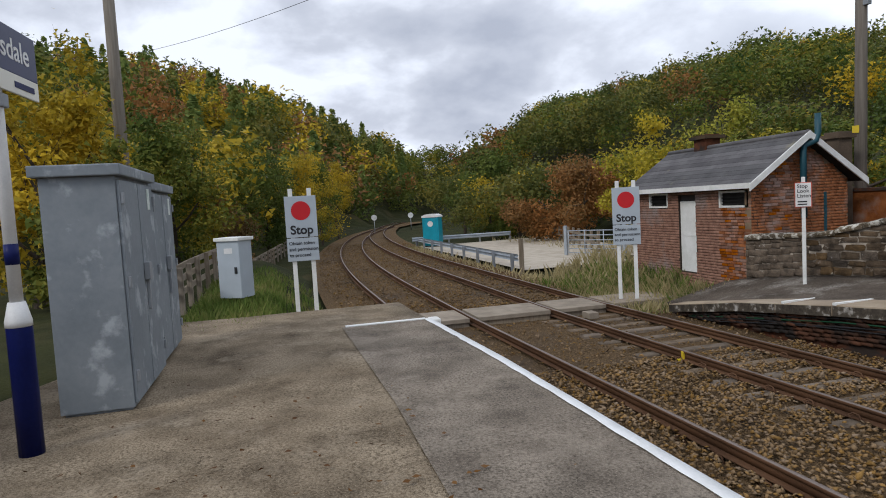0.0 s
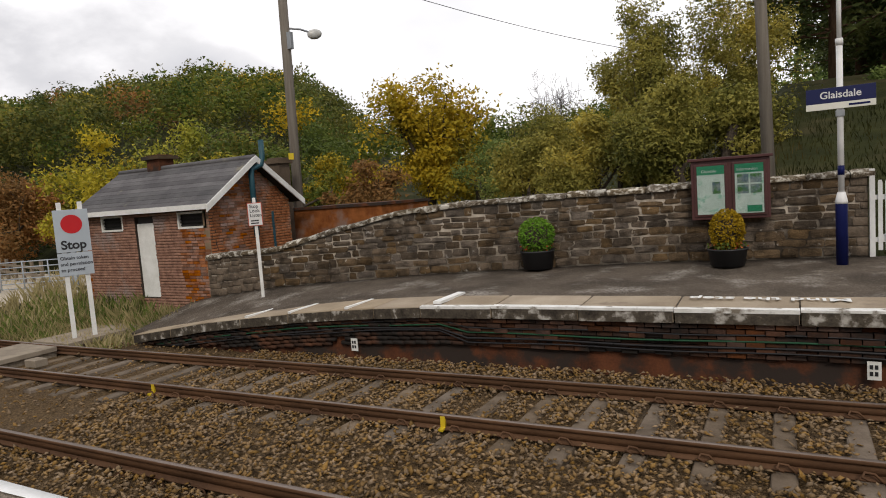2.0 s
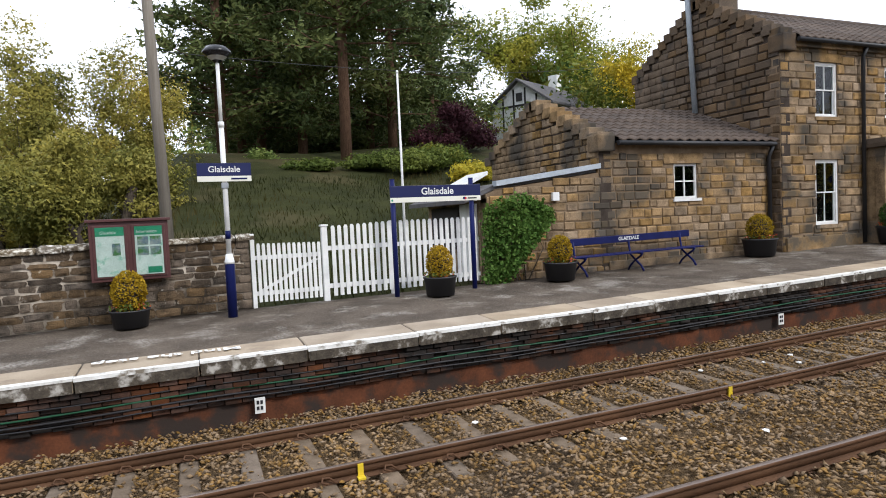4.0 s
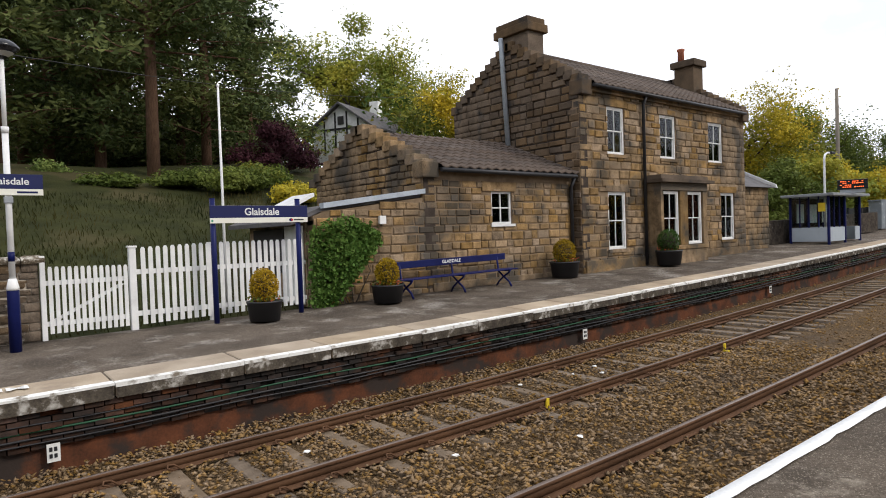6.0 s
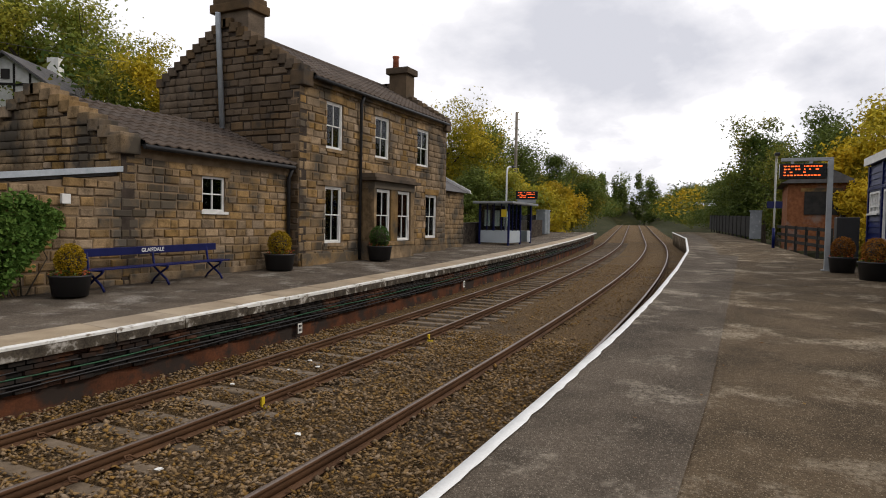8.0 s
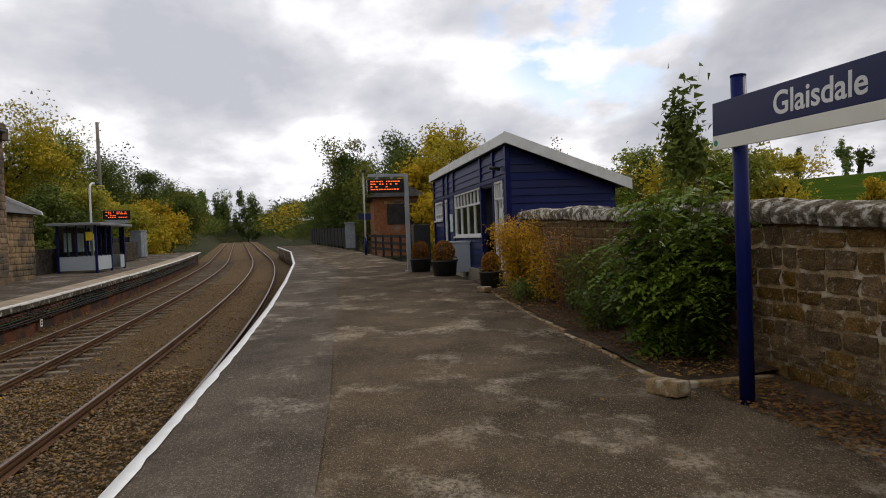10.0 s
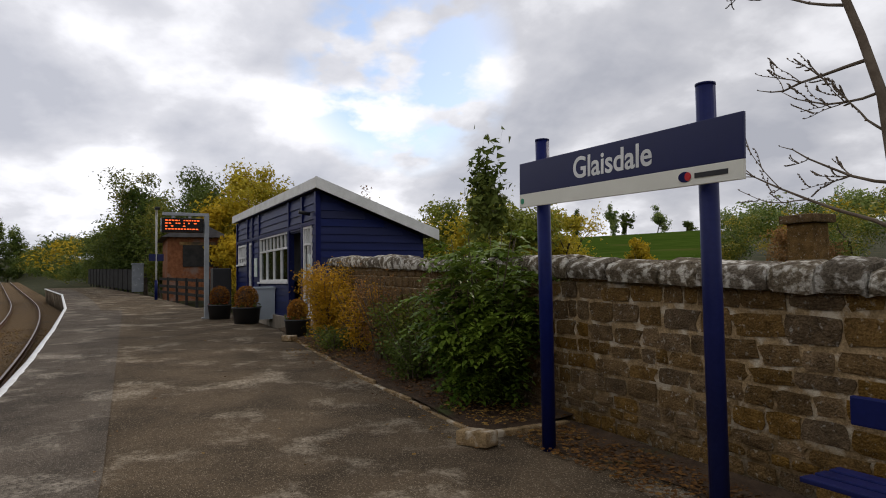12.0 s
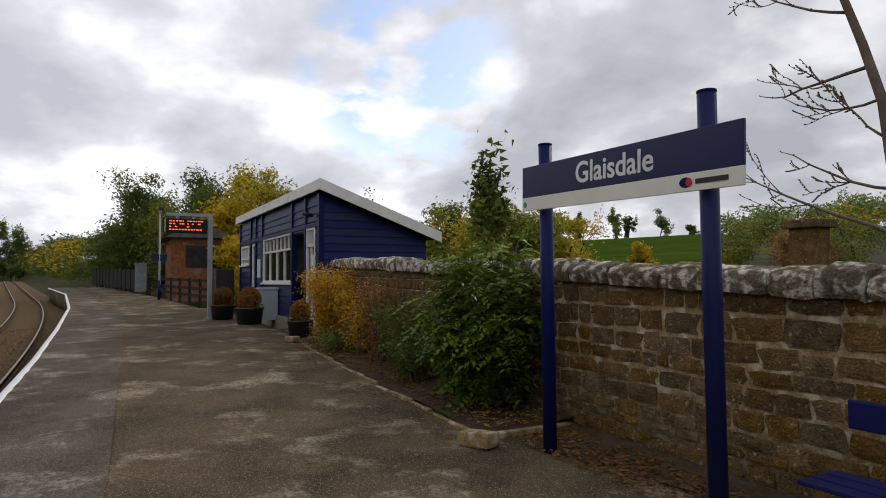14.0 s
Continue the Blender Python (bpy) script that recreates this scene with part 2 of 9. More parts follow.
M = {}
M["asphalt"] = tarmac("asphalt_worn", (0.078, 0.056, 0.034), (0.36, 0.29, 0.20), (0.36, 0.30, 0.22), 0.555, worn=-1.2)
M["asphalt_strip"] = tarmac("asphalt_patch", (0.082, 0.066, 0.050), (0.33, 0.28, 0.22), (0.33, 0.285, 0.225), 0.565, worn=-2.4)
M["asphalt_far"] = tarmac("asphalt_far", (0.092, 0.074, 0.057), (0.27, 0.23, 0.185), (0.33, 0.30, 0.26), 0.555)
M["coping"] = mat("coping_stone", (0.25, 0.195, 0.135), (0.41, 0.34, 0.25), rough=0.85, scale=1.5, fine=50, bump=0.3, third=(0.24, 0.19, 0.14), third_at=0.64, rand=0.10)
M["coping_face"] = mat("coping_sooty", (0.026, 0.022, 0.018), (0.125, 0.105, 0.080), rough=0.9, scale=5, fine=30, bump=0.7, third=(0.42, 0.40, 0.36), third_at=0.61, third_scale=5.0)
M["white_line"] = mat("white_line", (0.70, 0.70, 0.67), (0.86, 0.86, 0.84), rough=0.7, scale=4, fine=40, bump=0.3, third=(0.30, 0.28, 0.25), third_at=0.76, third_scale=3.5)
M["white_worn"] = mat("white_nose_worn", (0.62, 0.61, 0.57), (0.82, 0.82, 0.79), rough=0.75, scale=4, fine=40, bump=0.4, third=(0.21, 0.18, 0.14), third_at=0.60, third_scale=5.0)
M["brick_dark"] = mat("brick_engineering", (0.030, 0.018, 0.013), (0.115, 0.052, 0.030), rough=0.75, scale=1.6, fine=40, bump=0.4, third=(0.022, 0.019, 0.017), third_at=0.47, third_scale=0.7, rand=0.28)
M["brick_red"] = mat("brick_red", (0.175, 0.062, 0.027), (0.365, 0.150, 0.066), rough=0.88, scale=5, fine=50, bump=0.5, third=(0.27, 0.185, 0.150), third_at=0.60, third_scale=0.9, rand=0.36)
M["mortar_dark"] = mat("mortar_dark", (0.028, 0.022, 0.018), (0.075, 0.058, 0.046), rough=0.95, scale=4, fine=60, bump=0.4)
M["mortar_wall"] = mat("mortar_pale", (0.20, 0.165, 0.125), (0.50, 0.44, 0.36), rough=0.95, scale=3, fine=60, bump=0.5, third=(0.075, 0.060, 0.045), third_at=0.52, third_scale=1.0)
M["mortar_brown"] = mat("mortar_brown", (0.115, 0.075, 0.034), (0.40, 0.28, 0.15), rough=0.95, scale=9, fine=60, bump=1.0, third=(0.46, 0.39, 0.29), third_at=0.56, third_scale=5.0, fine_mix=0.5)
M["mortar"] = mat("mortar_lime", (0.14, 0.098, 0.060), (0.26, 0.19, 0.125), rough=0.95, scale=3, fine=60, bump=0.5)
M["brick_smooth"] = mat("brick_plinth", (0.046, 0.022, 0.014), (0.165, 0.060, 0.028), rough=0.85, scale=2.2, fine=30, bump=0.3, third=(0.040, 0.030, 0.025), third_at=0.50, third_scale=1.6)
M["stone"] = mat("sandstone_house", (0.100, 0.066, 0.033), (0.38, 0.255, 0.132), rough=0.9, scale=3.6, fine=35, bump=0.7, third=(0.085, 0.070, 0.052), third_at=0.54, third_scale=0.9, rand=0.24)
# darker sandstone tone for the house gables, steps and chimneys
M["stone_dark"] = mat("sandstone_dark", (0.070, 0.050, 0.033), (0.165, 0.115, 0.072), rough=0.92, scale=1.6, fine=35, bump=0.5, third=(0.05, 0.044, 0.038), third_at=0.58, third_scale=0.8, rand=0.22)
M["stone_wall"] = mat("rubble_stone", (0.030, 0.023, 0.016), (0.150, 0.108, 0.070), rough=0.93, scale=5.0, fine=45, bump=0.9, third=(0.40, 0.37, 0.32), third_at=0.675, third_scale=7.0, rand=0.38, depth=0.02)
M["stone_near"] = mat("rubble_stone_brown", (0.060, 0.035, 0.013), (0.250, 0.152, 0.060), rough=0.93, scale=7.0, fine=60, bump=1.0, third=(0.36, 0.31, 0.235), third_at=0.635, third_scale=22.0, rand=0.22, depth=0.025, fine_mix=0.5)
M["cope_near"] = mat("lichened_cope", (0.040, 0.028, 0.016), (0.26, 0.215, 0.155), rough=0.95, scale=9.0, fine=45, bump=1.0, third=(0.56, 0.53, 0.46), third_at=0.545, third_scale=9.0, fine_mix=0.5, rand=0.18, depth=0.02)
M["slate"] = mat("roof_slate", (0.070, 0.066, 0.068), (0.13, 0.125, 0.125), rough=0.7, scale=2.0, fine=30, bump=0.3, third=(0.17, 0.16, 0.12), third_at=0.68, rand=0.22)
M["tile"] = mat("roof_tile_brown", (0.055, 0.042, 0.034), (0.115, 0.088, 0.070), rough=0.8, scale=2.0, fine=30, bump=0.3, third=(0.14, 0.12, 0.08), third_at=0.70, rand=0.15)
M["white"] = plain("white_paint", (0.78, 0.78, 0.76), rough=0.45)
M["white_old"] = mat("white_paint_weathered", (0.62, 0.62, 0.58), (0.80, 0.80, 0.77), rough=0.6, scale=3, fine=30, bump=0.15, third=(0.40, 0.38, 0.33), third_at=0.73)
M["navy"] = mat("navy_paint", (0.006, 0.009, 0.060), (0.010, 0.015, 0.090), rough=0.38, scale=2.5, fine=40, bump=0.05, rand=0.06)
M["navy_wood"] = mat("navy_paint_boards", (0.0050, 0.0100, 0.062), (0.0090, 0.0165, 0.092), rough=0.48, scale=2.0, fine=30, bump=0.2, third=(0.022, 0.028, 0.085), third_at=0.70, rand=0.14, stretch=(0.3, 0.3, 4), spec=0.2)
M["navy_sign"] = plain("navy_sign", (0.005, 0.009, 0.068), rough=0.35, var=0.04)
M["cream_sign"] = plain("cream_sign", (0.74, 0.73, 0.64), rough=0.4, var=0.04)
M["galv"] = mat("galvanised_steel", (0.19, 0.215, 0.235), (0.26, 0.285, 0.305), rough=0.55, scale=2.2, fine=25, bump=0.05, third=(0.40, 0.43, 0.455), third_at=0.61, third_scale=3.6, metal=0.1)
M["steel"] = plain("steel_grey", (0.34, 0.36, 0.38), rough=0.5, metal=0.4)
M["rail"] = mat("rail_rust", (0.060, 0.032, 0.018), (0.13, 0.068, 0.036), rough=0.75, scale=3, fine=60, bump=0.3, stretch=(0.4, 1, 1))
M["rail_top"] = mat("rail_head_worn", (0.16, 0.12, 0.095), (0.24, 0.19, 0.16), rough=0.4, scale=2, fine=40, bump=0.05, metal=0.6, stretch=(0.2, 3, 1))
M["sleeper"] = mat("sleeper_concrete", (0.10, 0.074, 0.050), (0.20, 0.155, 0.112), rough=0.9, scale=4, fine=60, bump=0.4, rand=0.15)
M["ballast"] = mat("ballast_bed", (0.050, 0.031, 0.015), (0.26, 0.172, 0.088), rough=0.95, scale=22, fine=50, bump=1.0, third=(0.125, 0.090, 0.058), third_at=0.60, third_scale=0.5, depth=0.04, fine_mix=0.5, grit=0.14)
M["ballast_stone"] = mat("ballast_stone", (0.125, 0.077, 0.033), (0.315, 0.205, 0.098), rough=0.93, scale=1.0, fine=70, bump=0.4, third=(0.18, 0.118, 0.062), third_at=0.58, third_scale=0.5, rand=0.26, island=True)
M["yellow"] = plain("yellow_paint", (0.75, 0.55, 0.03), rough=0.5)
M["deck"] = mat("crossing_deck", (0.20, 0.165, 0.125), (0.33, 0.28, 0.215), rough=0.9, scale=3, fine=60, bump=0.3, rand=0.1)
M["timber"] = mat("timber_weathered", (0.16, 0.13, 0.095), (0.30, 0.25, 0.19), rough=0.9, scale=3, fine=30, bump=0.4, stretch=(6, 6, 0.6), rand=0.15)
M["timber_dark"] = mat("timber_black", (0.020, 0.020, 0.020), (0.045, 0.042, 0.038), rough=0.85, scale=3, fine=30, bump=0.3)
M["pole_wood"] = mat("pole_wood", (0.16, 0.14, 0.115), (0.27, 0.24, 0.20), rough=0.9, scale=2, fine=40, bump=0.4, stretch=(8, 8, 0.4))
M["bark"] = mat("bark", (0.045, 0.036, 0.028), (0.10, 0.080, 0.060), rough=0.95, scale=5, fine=40, bump=0.8, stretch=(3, 3, 0.7), depth=0.03)
M["bark_red"] = mat("bark_pine", (0.085, 0.048, 0.030), (0.16, 0.095, 0.06), rough=0.95, scale=4, fine=30, bump=0.8, stretch=(3, 3, 0.7), depth=0.03)
M["twig"] = mat("twig_bark", (0.10, 0.075, 0.055), (0.17, 0.135, 0.10), rough=0.9, scale=6, fine=60, bump=0.3)
M["soil"] = mat("soil_litter", (0.045, 0.030, 0.020), (0.10, 0.066, 0.042), rough=0.98, scale=6, fine=50, bump=0.9, third=(0.06, 0.07, 0.025), third_at=0.64, depth=0.03)
# ground grass, darkened to carry the pines' shade over the bank
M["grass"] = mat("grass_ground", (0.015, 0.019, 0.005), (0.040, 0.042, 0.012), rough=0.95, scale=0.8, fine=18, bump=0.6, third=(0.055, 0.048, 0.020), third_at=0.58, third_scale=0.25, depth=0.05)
M["pasture"] = mat("pasture_grass", (0.026, 0.050, 0.007), (0.050, 0.078, 0.012), rough=0.95, scale=0.12, fine=1.5, bump=0.3, third=(0.075, 0.075, 0.02), third_at=0.62, third_scale=0.03, spec=0.0)
M["gravel_pale"] = mat("gravel_pale", (0.36, 0.31, 0.24), (0.52, 0.46, 0.37), rough=0.95, scale=2, fine=30, bump=0.6)
M["black"] = plain("black_plastic", (0.022, 0.022, 0.024), rough=0.5)
M["red"] = plain("red_disc", (0.52, 0.012, 0.016), rough=0.4, var=0.05)
M["red_trim"] = plain("red_trim", (0.55, 0.10, 0.06), rough=0.5)
M["sign_grey"] = plain("sign_grey", (0.42, 0.47, 0.51), rough=0.45, var=0.05)
M["ink"] = plain("black_lettering", (0.02, 0.02, 0.022), rough=0.5)
M["green_poster"] = plain("poster_green", (0.035, 0.30, 0.16), rough=0.3)
M["paper"] = mat("poster_paper", (0.55, 0.62, 0.58), (0.72, 0.76, 0.72), rough=0.4, scale=5, fine=12, bump=0.0, third=(0.35, 0.55, 0.45), third_at=0.58, third_scale=7)
M["photo"] = mat("poster_photo", (0.10, 0.16, 0.22), (0.40, 0.42, 0.40), rough=0.3, scale=9, fine=20, bump=0.0, third=(0.08, 0.20, 0.07), third_at=0.52, third_scale=6)
M["board_brown"] = plain("board_frame_maroon", (0.085, 0.030, 0.028), rough=0.45)
M["glass"] = glass_mat("window_glass")
# near-black colour for panels that stand in for unlit rooms
M["room_dark"] = plain("painted_dim_room", (0.045, 0.042, 0.04), rough=0.9)
M["curtain"] = mat("net_curtain", (0.74, 0.74, 0.73), (0.86, 0.86, 0.85), rough=0.9, scale=4, fine=30, bump=0.3, stretch=(12, 12, 0.4))
M["turquoise"] = plain("turquoise_plastic", (0.015, 0.30, 0.40), rough=0.4)
M["teal"] = plain("teal_pipe", (0.015, 0.075, 0.10), rough=0.5)
M["lead"] = mat("lead_flashing", (0.30, 0.34, 0.38), (0.45, 0.49, 0.53), rough=0.5, scale=3, fine=20, bump=0.2, metal=0.3)
M["terracotta"] = plain("terracotta", (0.40, 0.13, 0.07), rough=0.8)
M["led"] = emitter("led_orange", (1.0, 0.12, 0.02), 1.6)
M["lamp_glass"] = plain("lamp_lens", (0.55, 0.55, 0.52), rough=0.3)
M["black_gloss"] = plain("black_gloss", (0.012, 0.012, 0.014), rough=0.25)
M["cable_green"] = plain("cable_green", (0.012, 0.080, 0.036), rough=0.5)
M["orange_brown"] = plain("flower_orange", (0.45, 0.08, 0.02), rough=0.7)
M["perspex"] = glass_mat("shelter_glass", (0.85, 0.9, 0.9))
# leaves
M["leaf_green"] = leaf_mat("leaf_green", [(0.030, 0.046, 0.011), (0.058, 0.078, 0.016), (0.092, 0.108, 0.022)])
M["leaf_mixed"] = leaf_mat("leaf_turning", [(0.026, 0.046, 0.010), (0.058, 0.080, 0.015), (0.100, 0.105, 0.018), (0.165, 0.135, 0.018)])
M["leaf_yellow"] = leaf_mat("leaf_yellow", [(0.13, 0.135, 0.018), (0.26, 0.215, 0.020), (0.38, 0.27, 0.020)])
M["leaf_gold"] = leaf_mat("leaf_gold", [(0.10, 0.095, 0.014), (0.25, 0.185, 0.016), (0.38, 0.25, 0.016)])
M["leaf_brown"] = leaf_mat("leaf_russet", [(0.085, 0.055, 0.022), (0.16, 0.085, 0.030), (0.23, 0.10, 0.03)])
M["leaf_dark"] = leaf_mat("leaf_conifer", [(0.058, 0.088, 0.026), (0.108, 0.142, 0.038), (0.170, 0.190, 0.052)], trans=0.3)
M["leaf_larch"] = leaf_mat("leaf_spruce", [(0.058, 0.080, 0.020), (0.100, 0.122, 0.028), (0.150, 0.155, 0.034)], trans=0.3)
M["leaf_pale"] = leaf_mat("leaf_pale_green", [(0.085, 0.11, 0.020), (0.16, 0.17, 0.026), (0.25, 0.22, 0.03)])
M["leaf_hedge"] = leaf_mat("leaf_hedge", [(0.075, 0.080, 0.020), (0.145, 0.135, 0.030), (0.215, 0.185, 0.042), (0.30, 0.235, 0.040)])
M["leaf_pine"] = leaf_mat("leaf_pine", [(0.024, 0.036, 0.014), (0.052, 0.068, 0.022), (0.098, 0.108, 0.034)], trans=0.22)
M["leaf_olive"] = leaf_mat("leaf_olive", [(0.030, 0.042, 0.012), (0.056, 0.064, 0.016), (0.088, 0.086, 0.020), (0.135, 0.110, 0.022)])
M["leaf_amber"] = leaf_mat("leaf_amber", [(0.13, 0.105, 0.012), (0.27, 0.165, 0.014), (0.38, 0.20, 0.014)])
M["leaf_purple"] = leaf_mat("leaf_purple", [(0.030, 0.012, 0.016), (0.065, 0.022, 0.028)])
M["leaf_ivy"] = leaf_mat("leaf_ivy", [(0.025, 0.055, 0.012), (0.05, 0.10, 0.02), (0.09, 0.14, 0.03)])
M["leaf_box"] = leaf_mat("leaf_box", [(0.035, 0.09, 0.010), (0.06, 0.14, 0.015), (0.10, 0.19, 0.02)])
M["leaf_boxgold"] = leaf_mat("leaf_box_gold", [(0.12, 0.085, 0.008), (0.24, 0.16, 0.010), (0.34, 0.22, 0.02)])
M["leaf_rust"] = leaf_mat("leaf_box_rust", [(0.12, 0.045, 0.010), (0.20, 0.085, 0.015), (0.26, 0.13, 0.02)])
M["leaf_glossy"] = leaf_mat("leaf_glossy", [(0.012, 0.028, 0.005), (0.034, 0.068, 0.009), (0.082, 0.115, 0.014)], rough=0.35)
M["grass_blade"] = leaf_mat("grass_blades", [(0.05, 0.085, 0.015), (0.10, 0.13, 0.03), (0.20, 0.17, 0.07)])
# bank blades: shade under the pines is put into these darker greens
M["grass_bank_shaded"] = leaf_mat("grass_bank_shaded", [(0.010, 0.013, 0.004), (0.022, 0.024, 0.006), (0.048, 0.038, 0.012)])
M["grass_dry"] = leaf_mat("grass_dry", [(0.14, 0.12, 0.05), (0.24, 0.20, 0.10), (0.32, 0.27, 0.15)])
M["litter"] = leaf_mat("fallen_leaves", [(0.026, 0.012, 0.005), (0.055, 0.025, 0.009), (0.10, 0.048, 0.014), (0.18, 0.11, 0.028)], trans=0.1)

# ---- building tools ----
def add_box(bm, x0, x1, y0, y1, z0, z1):
    vs = [bm.verts.new(v) for v in ((x0, y0, z0), (x1, y0, z0), (x1, y1, z0), (x0, y1, z0), (x0, y0, z1), (x1, y0, z1), (x1, y1, z1), (x0, y1, z1))]
    for q in ((0, 3, 2, 1), (4, 5, 6, 7), (0, 1, 5, 4), (1, 2, 6, 5), (2, 3, 7, 6), (3, 0, 4, 7)):
        bm.faces.new([vs[i] for i in q])
    return vs


def box(x0, x1, y0, y1, z0, z1, bevel=0.0):
    bm = bmesh.new()
    add_box(bm, min(x0, x1), max(x0, x1), min(y0, y1), max(y0, y1), min(z0, z1), max(z0, z1))
    if bevel:
        bmesh.ops.bevel(bm, geom=bm.edges[:], offset=bevel, segments=2, affect="EDGES", profile=0.6)
    return bm


def prism(poly, axis, a, b):
    """A polygon of two coordinates drawn out along an axis from a to b."""
    bm = bmesh.new()
    k = "xyz".index(axis)

    def at(p, v):
        q = list(p)
        q.insert(k, v)
        return q

    lo, hi = [bm.verts.new(at(p, a)) for p in poly], [bm.verts.new(at(p, b)) for p in poly]
    bm.faces.new(lo)
    bm.faces.new(hi[::-1])
    for i in range(len(poly)):
        j = (i + 1) % len(poly)
        bm.faces.new((lo[j], lo[i], hi[i], hi[j]))
    bmesh.ops.recalc_face_normals(bm, faces=bm.faces[:])
    return bm


def add_tube(bm, pts, radii, sides=8, caps=True):
    """A round tube through points with a radius at each."""
    rings = []
    pts = [Vector(p) for p in pts]
    for i, p in enumerate(pts):
        d = (pts[min(i + 1, len(pts) - 1)] - pts[max(i - 1, 0)]).normalized()
        u = d.orthogonal().normalized() if i == 0 else (rings_u - d * rings_u.dot(d)).normalized()
        rings_u = u
        v = d.cross(u)
        r = radii[i] if isinstance(radii, (list, tuple)) else radii
        rings.append([bm.verts.new(p + (u * math.cos(a) + v * math.sin(a)) * r) for a in (2 * math.pi * k / sides for k in range(sides))])
    for a, b in zip(rings, rings[1:]):
        for k in range(sides):
            f = bm.faces.new((a[k], a[(k + 1) % sides], b[(k + 1) % sides], b[k]))
            f.smooth = True
    if caps:
        bm.faces.new(rings[0][::-1])
        bm.faces.new(rings[-1])


def tube(pts, radii, sides=12):
    bm = bmesh.new()
    add_tube(bm, pts, radii, sides)
    return bm


def lathe(profile, sides=24):
    """A turned shape from (radius, height) pairs."""
    bm = bmesh.new()
    rings = [[bm.verts.new((r * math.cos(2 * math.pi * k / sides), r * math.sin(2 * math.pi * k / sides), z)) for k in range(sides)] for r, z in profile]
    for a, b in zip(rings, rings[1:]):
        for k in range(sides):
            bm.faces.new((a[k], a[(k + 1) % sides], b[(k + 1) % sides], b[k])).smooth = True
    bm.faces.new(rings[0][::-1])
    bm.faces.new(rings[-1])
    return bm


def mesh_of(name, bm, material):
    me = bpy.data.meshes.new(name)
    bm.to_mesh(me)
    bm.free()
    me.materials.append(material)
    return me


def thing(name, label, category, at=None, group="", kind=""):
    ob = new(name)
    ob.empty_display_size = 0.2
    if at is not None:
        ob.matrix_world = at
    return tagged(ob, label, category, group, kind)


def part(name, bm, material, parent=None, label=""):
    ob = new(name, mesh_of(name, bm, material))
    if parent is not None:
        ob.parent = parent
    if label:
        ob["label"] = label
    return ob


def solid(name, bm, material, label="", category="", group="", kind="", at=None):
    ob = new(name, mesh_of(name, bm, material))
    if at is not None:
        ob.matrix_world = at
    return tagged(ob, label, category, group, kind)


def raw(name, verts, faces, material, parent=None, label="", category="", kind="", smooth=False):
    """A mesh from arrays, for what holds many small pieces."""
    me = bpy.data.meshes.new(name)
    verts, faces = np.asarray(verts, np.float32), np.asarray(faces, np.int32)
    me.vertices.add(len(verts))
    me.vertices.foreach_set("co", verts.ravel())
    k = faces.shape[1]
    me.loops.add(faces.size)
    me.loops.foreach_set("vertex_index", faces.ravel())
    me.polygons.add(len(faces))
    me.polygons.foreach_set("loop_start", np.arange(0, faces.size, k, dtype=np.int32))
    me.update(calc_edges=True)
    me.validate()
    if smooth:
        me.polygons.foreach_set("use_smooth", np.ones(len(faces), bool))
    me.materials.append(material)
    ob = new(name, me)
    if parent is not None:
        ob.parent = parent
    return tagged(ob, label, category, "", kind)


def lettering(text, size, material, parent, m, name="lettering", align="CENTER", bold=0.0, mirror=False):
    """Words in the built-in font as a thin mesh, standing in the x-z plane of m and facing -y."""
    cu = bpy.data.curves.new(name, "FONT")
    cu.body, cu.size, cu.align_x, cu.align_y, cu.extrude, cu.offset = text, size, align, "CENTER", 0.002, bold
    tmp = bpy.data.objects.new(name, cu)
    me = bpy.data.meshes.new_from_object(tmp)
    bpy.data.objects.remove(tmp)
    me.materials.append(material)
    ob = new(name, me)
    ob.parent = parent
    ob.matrix_local = m @ pose(0, 0, 0, 90, 0, 0)
    return ob


# the line climbs gently eastward
def gz(x):
    return 0.0127 * max(x, -14.0) + 0.008 * max(0.0, x - 6.0)


def lerp(x, table):
    if x <= table[0][0]:
        return table[0][1]
    for (a, va), (b, vb) in zip(table, table[1:]):
        if x <= b:
            return va + (vb - va) * (x - a) / (b - a)
    return table[-1][1]


RNG = np.random.default_rng(7)


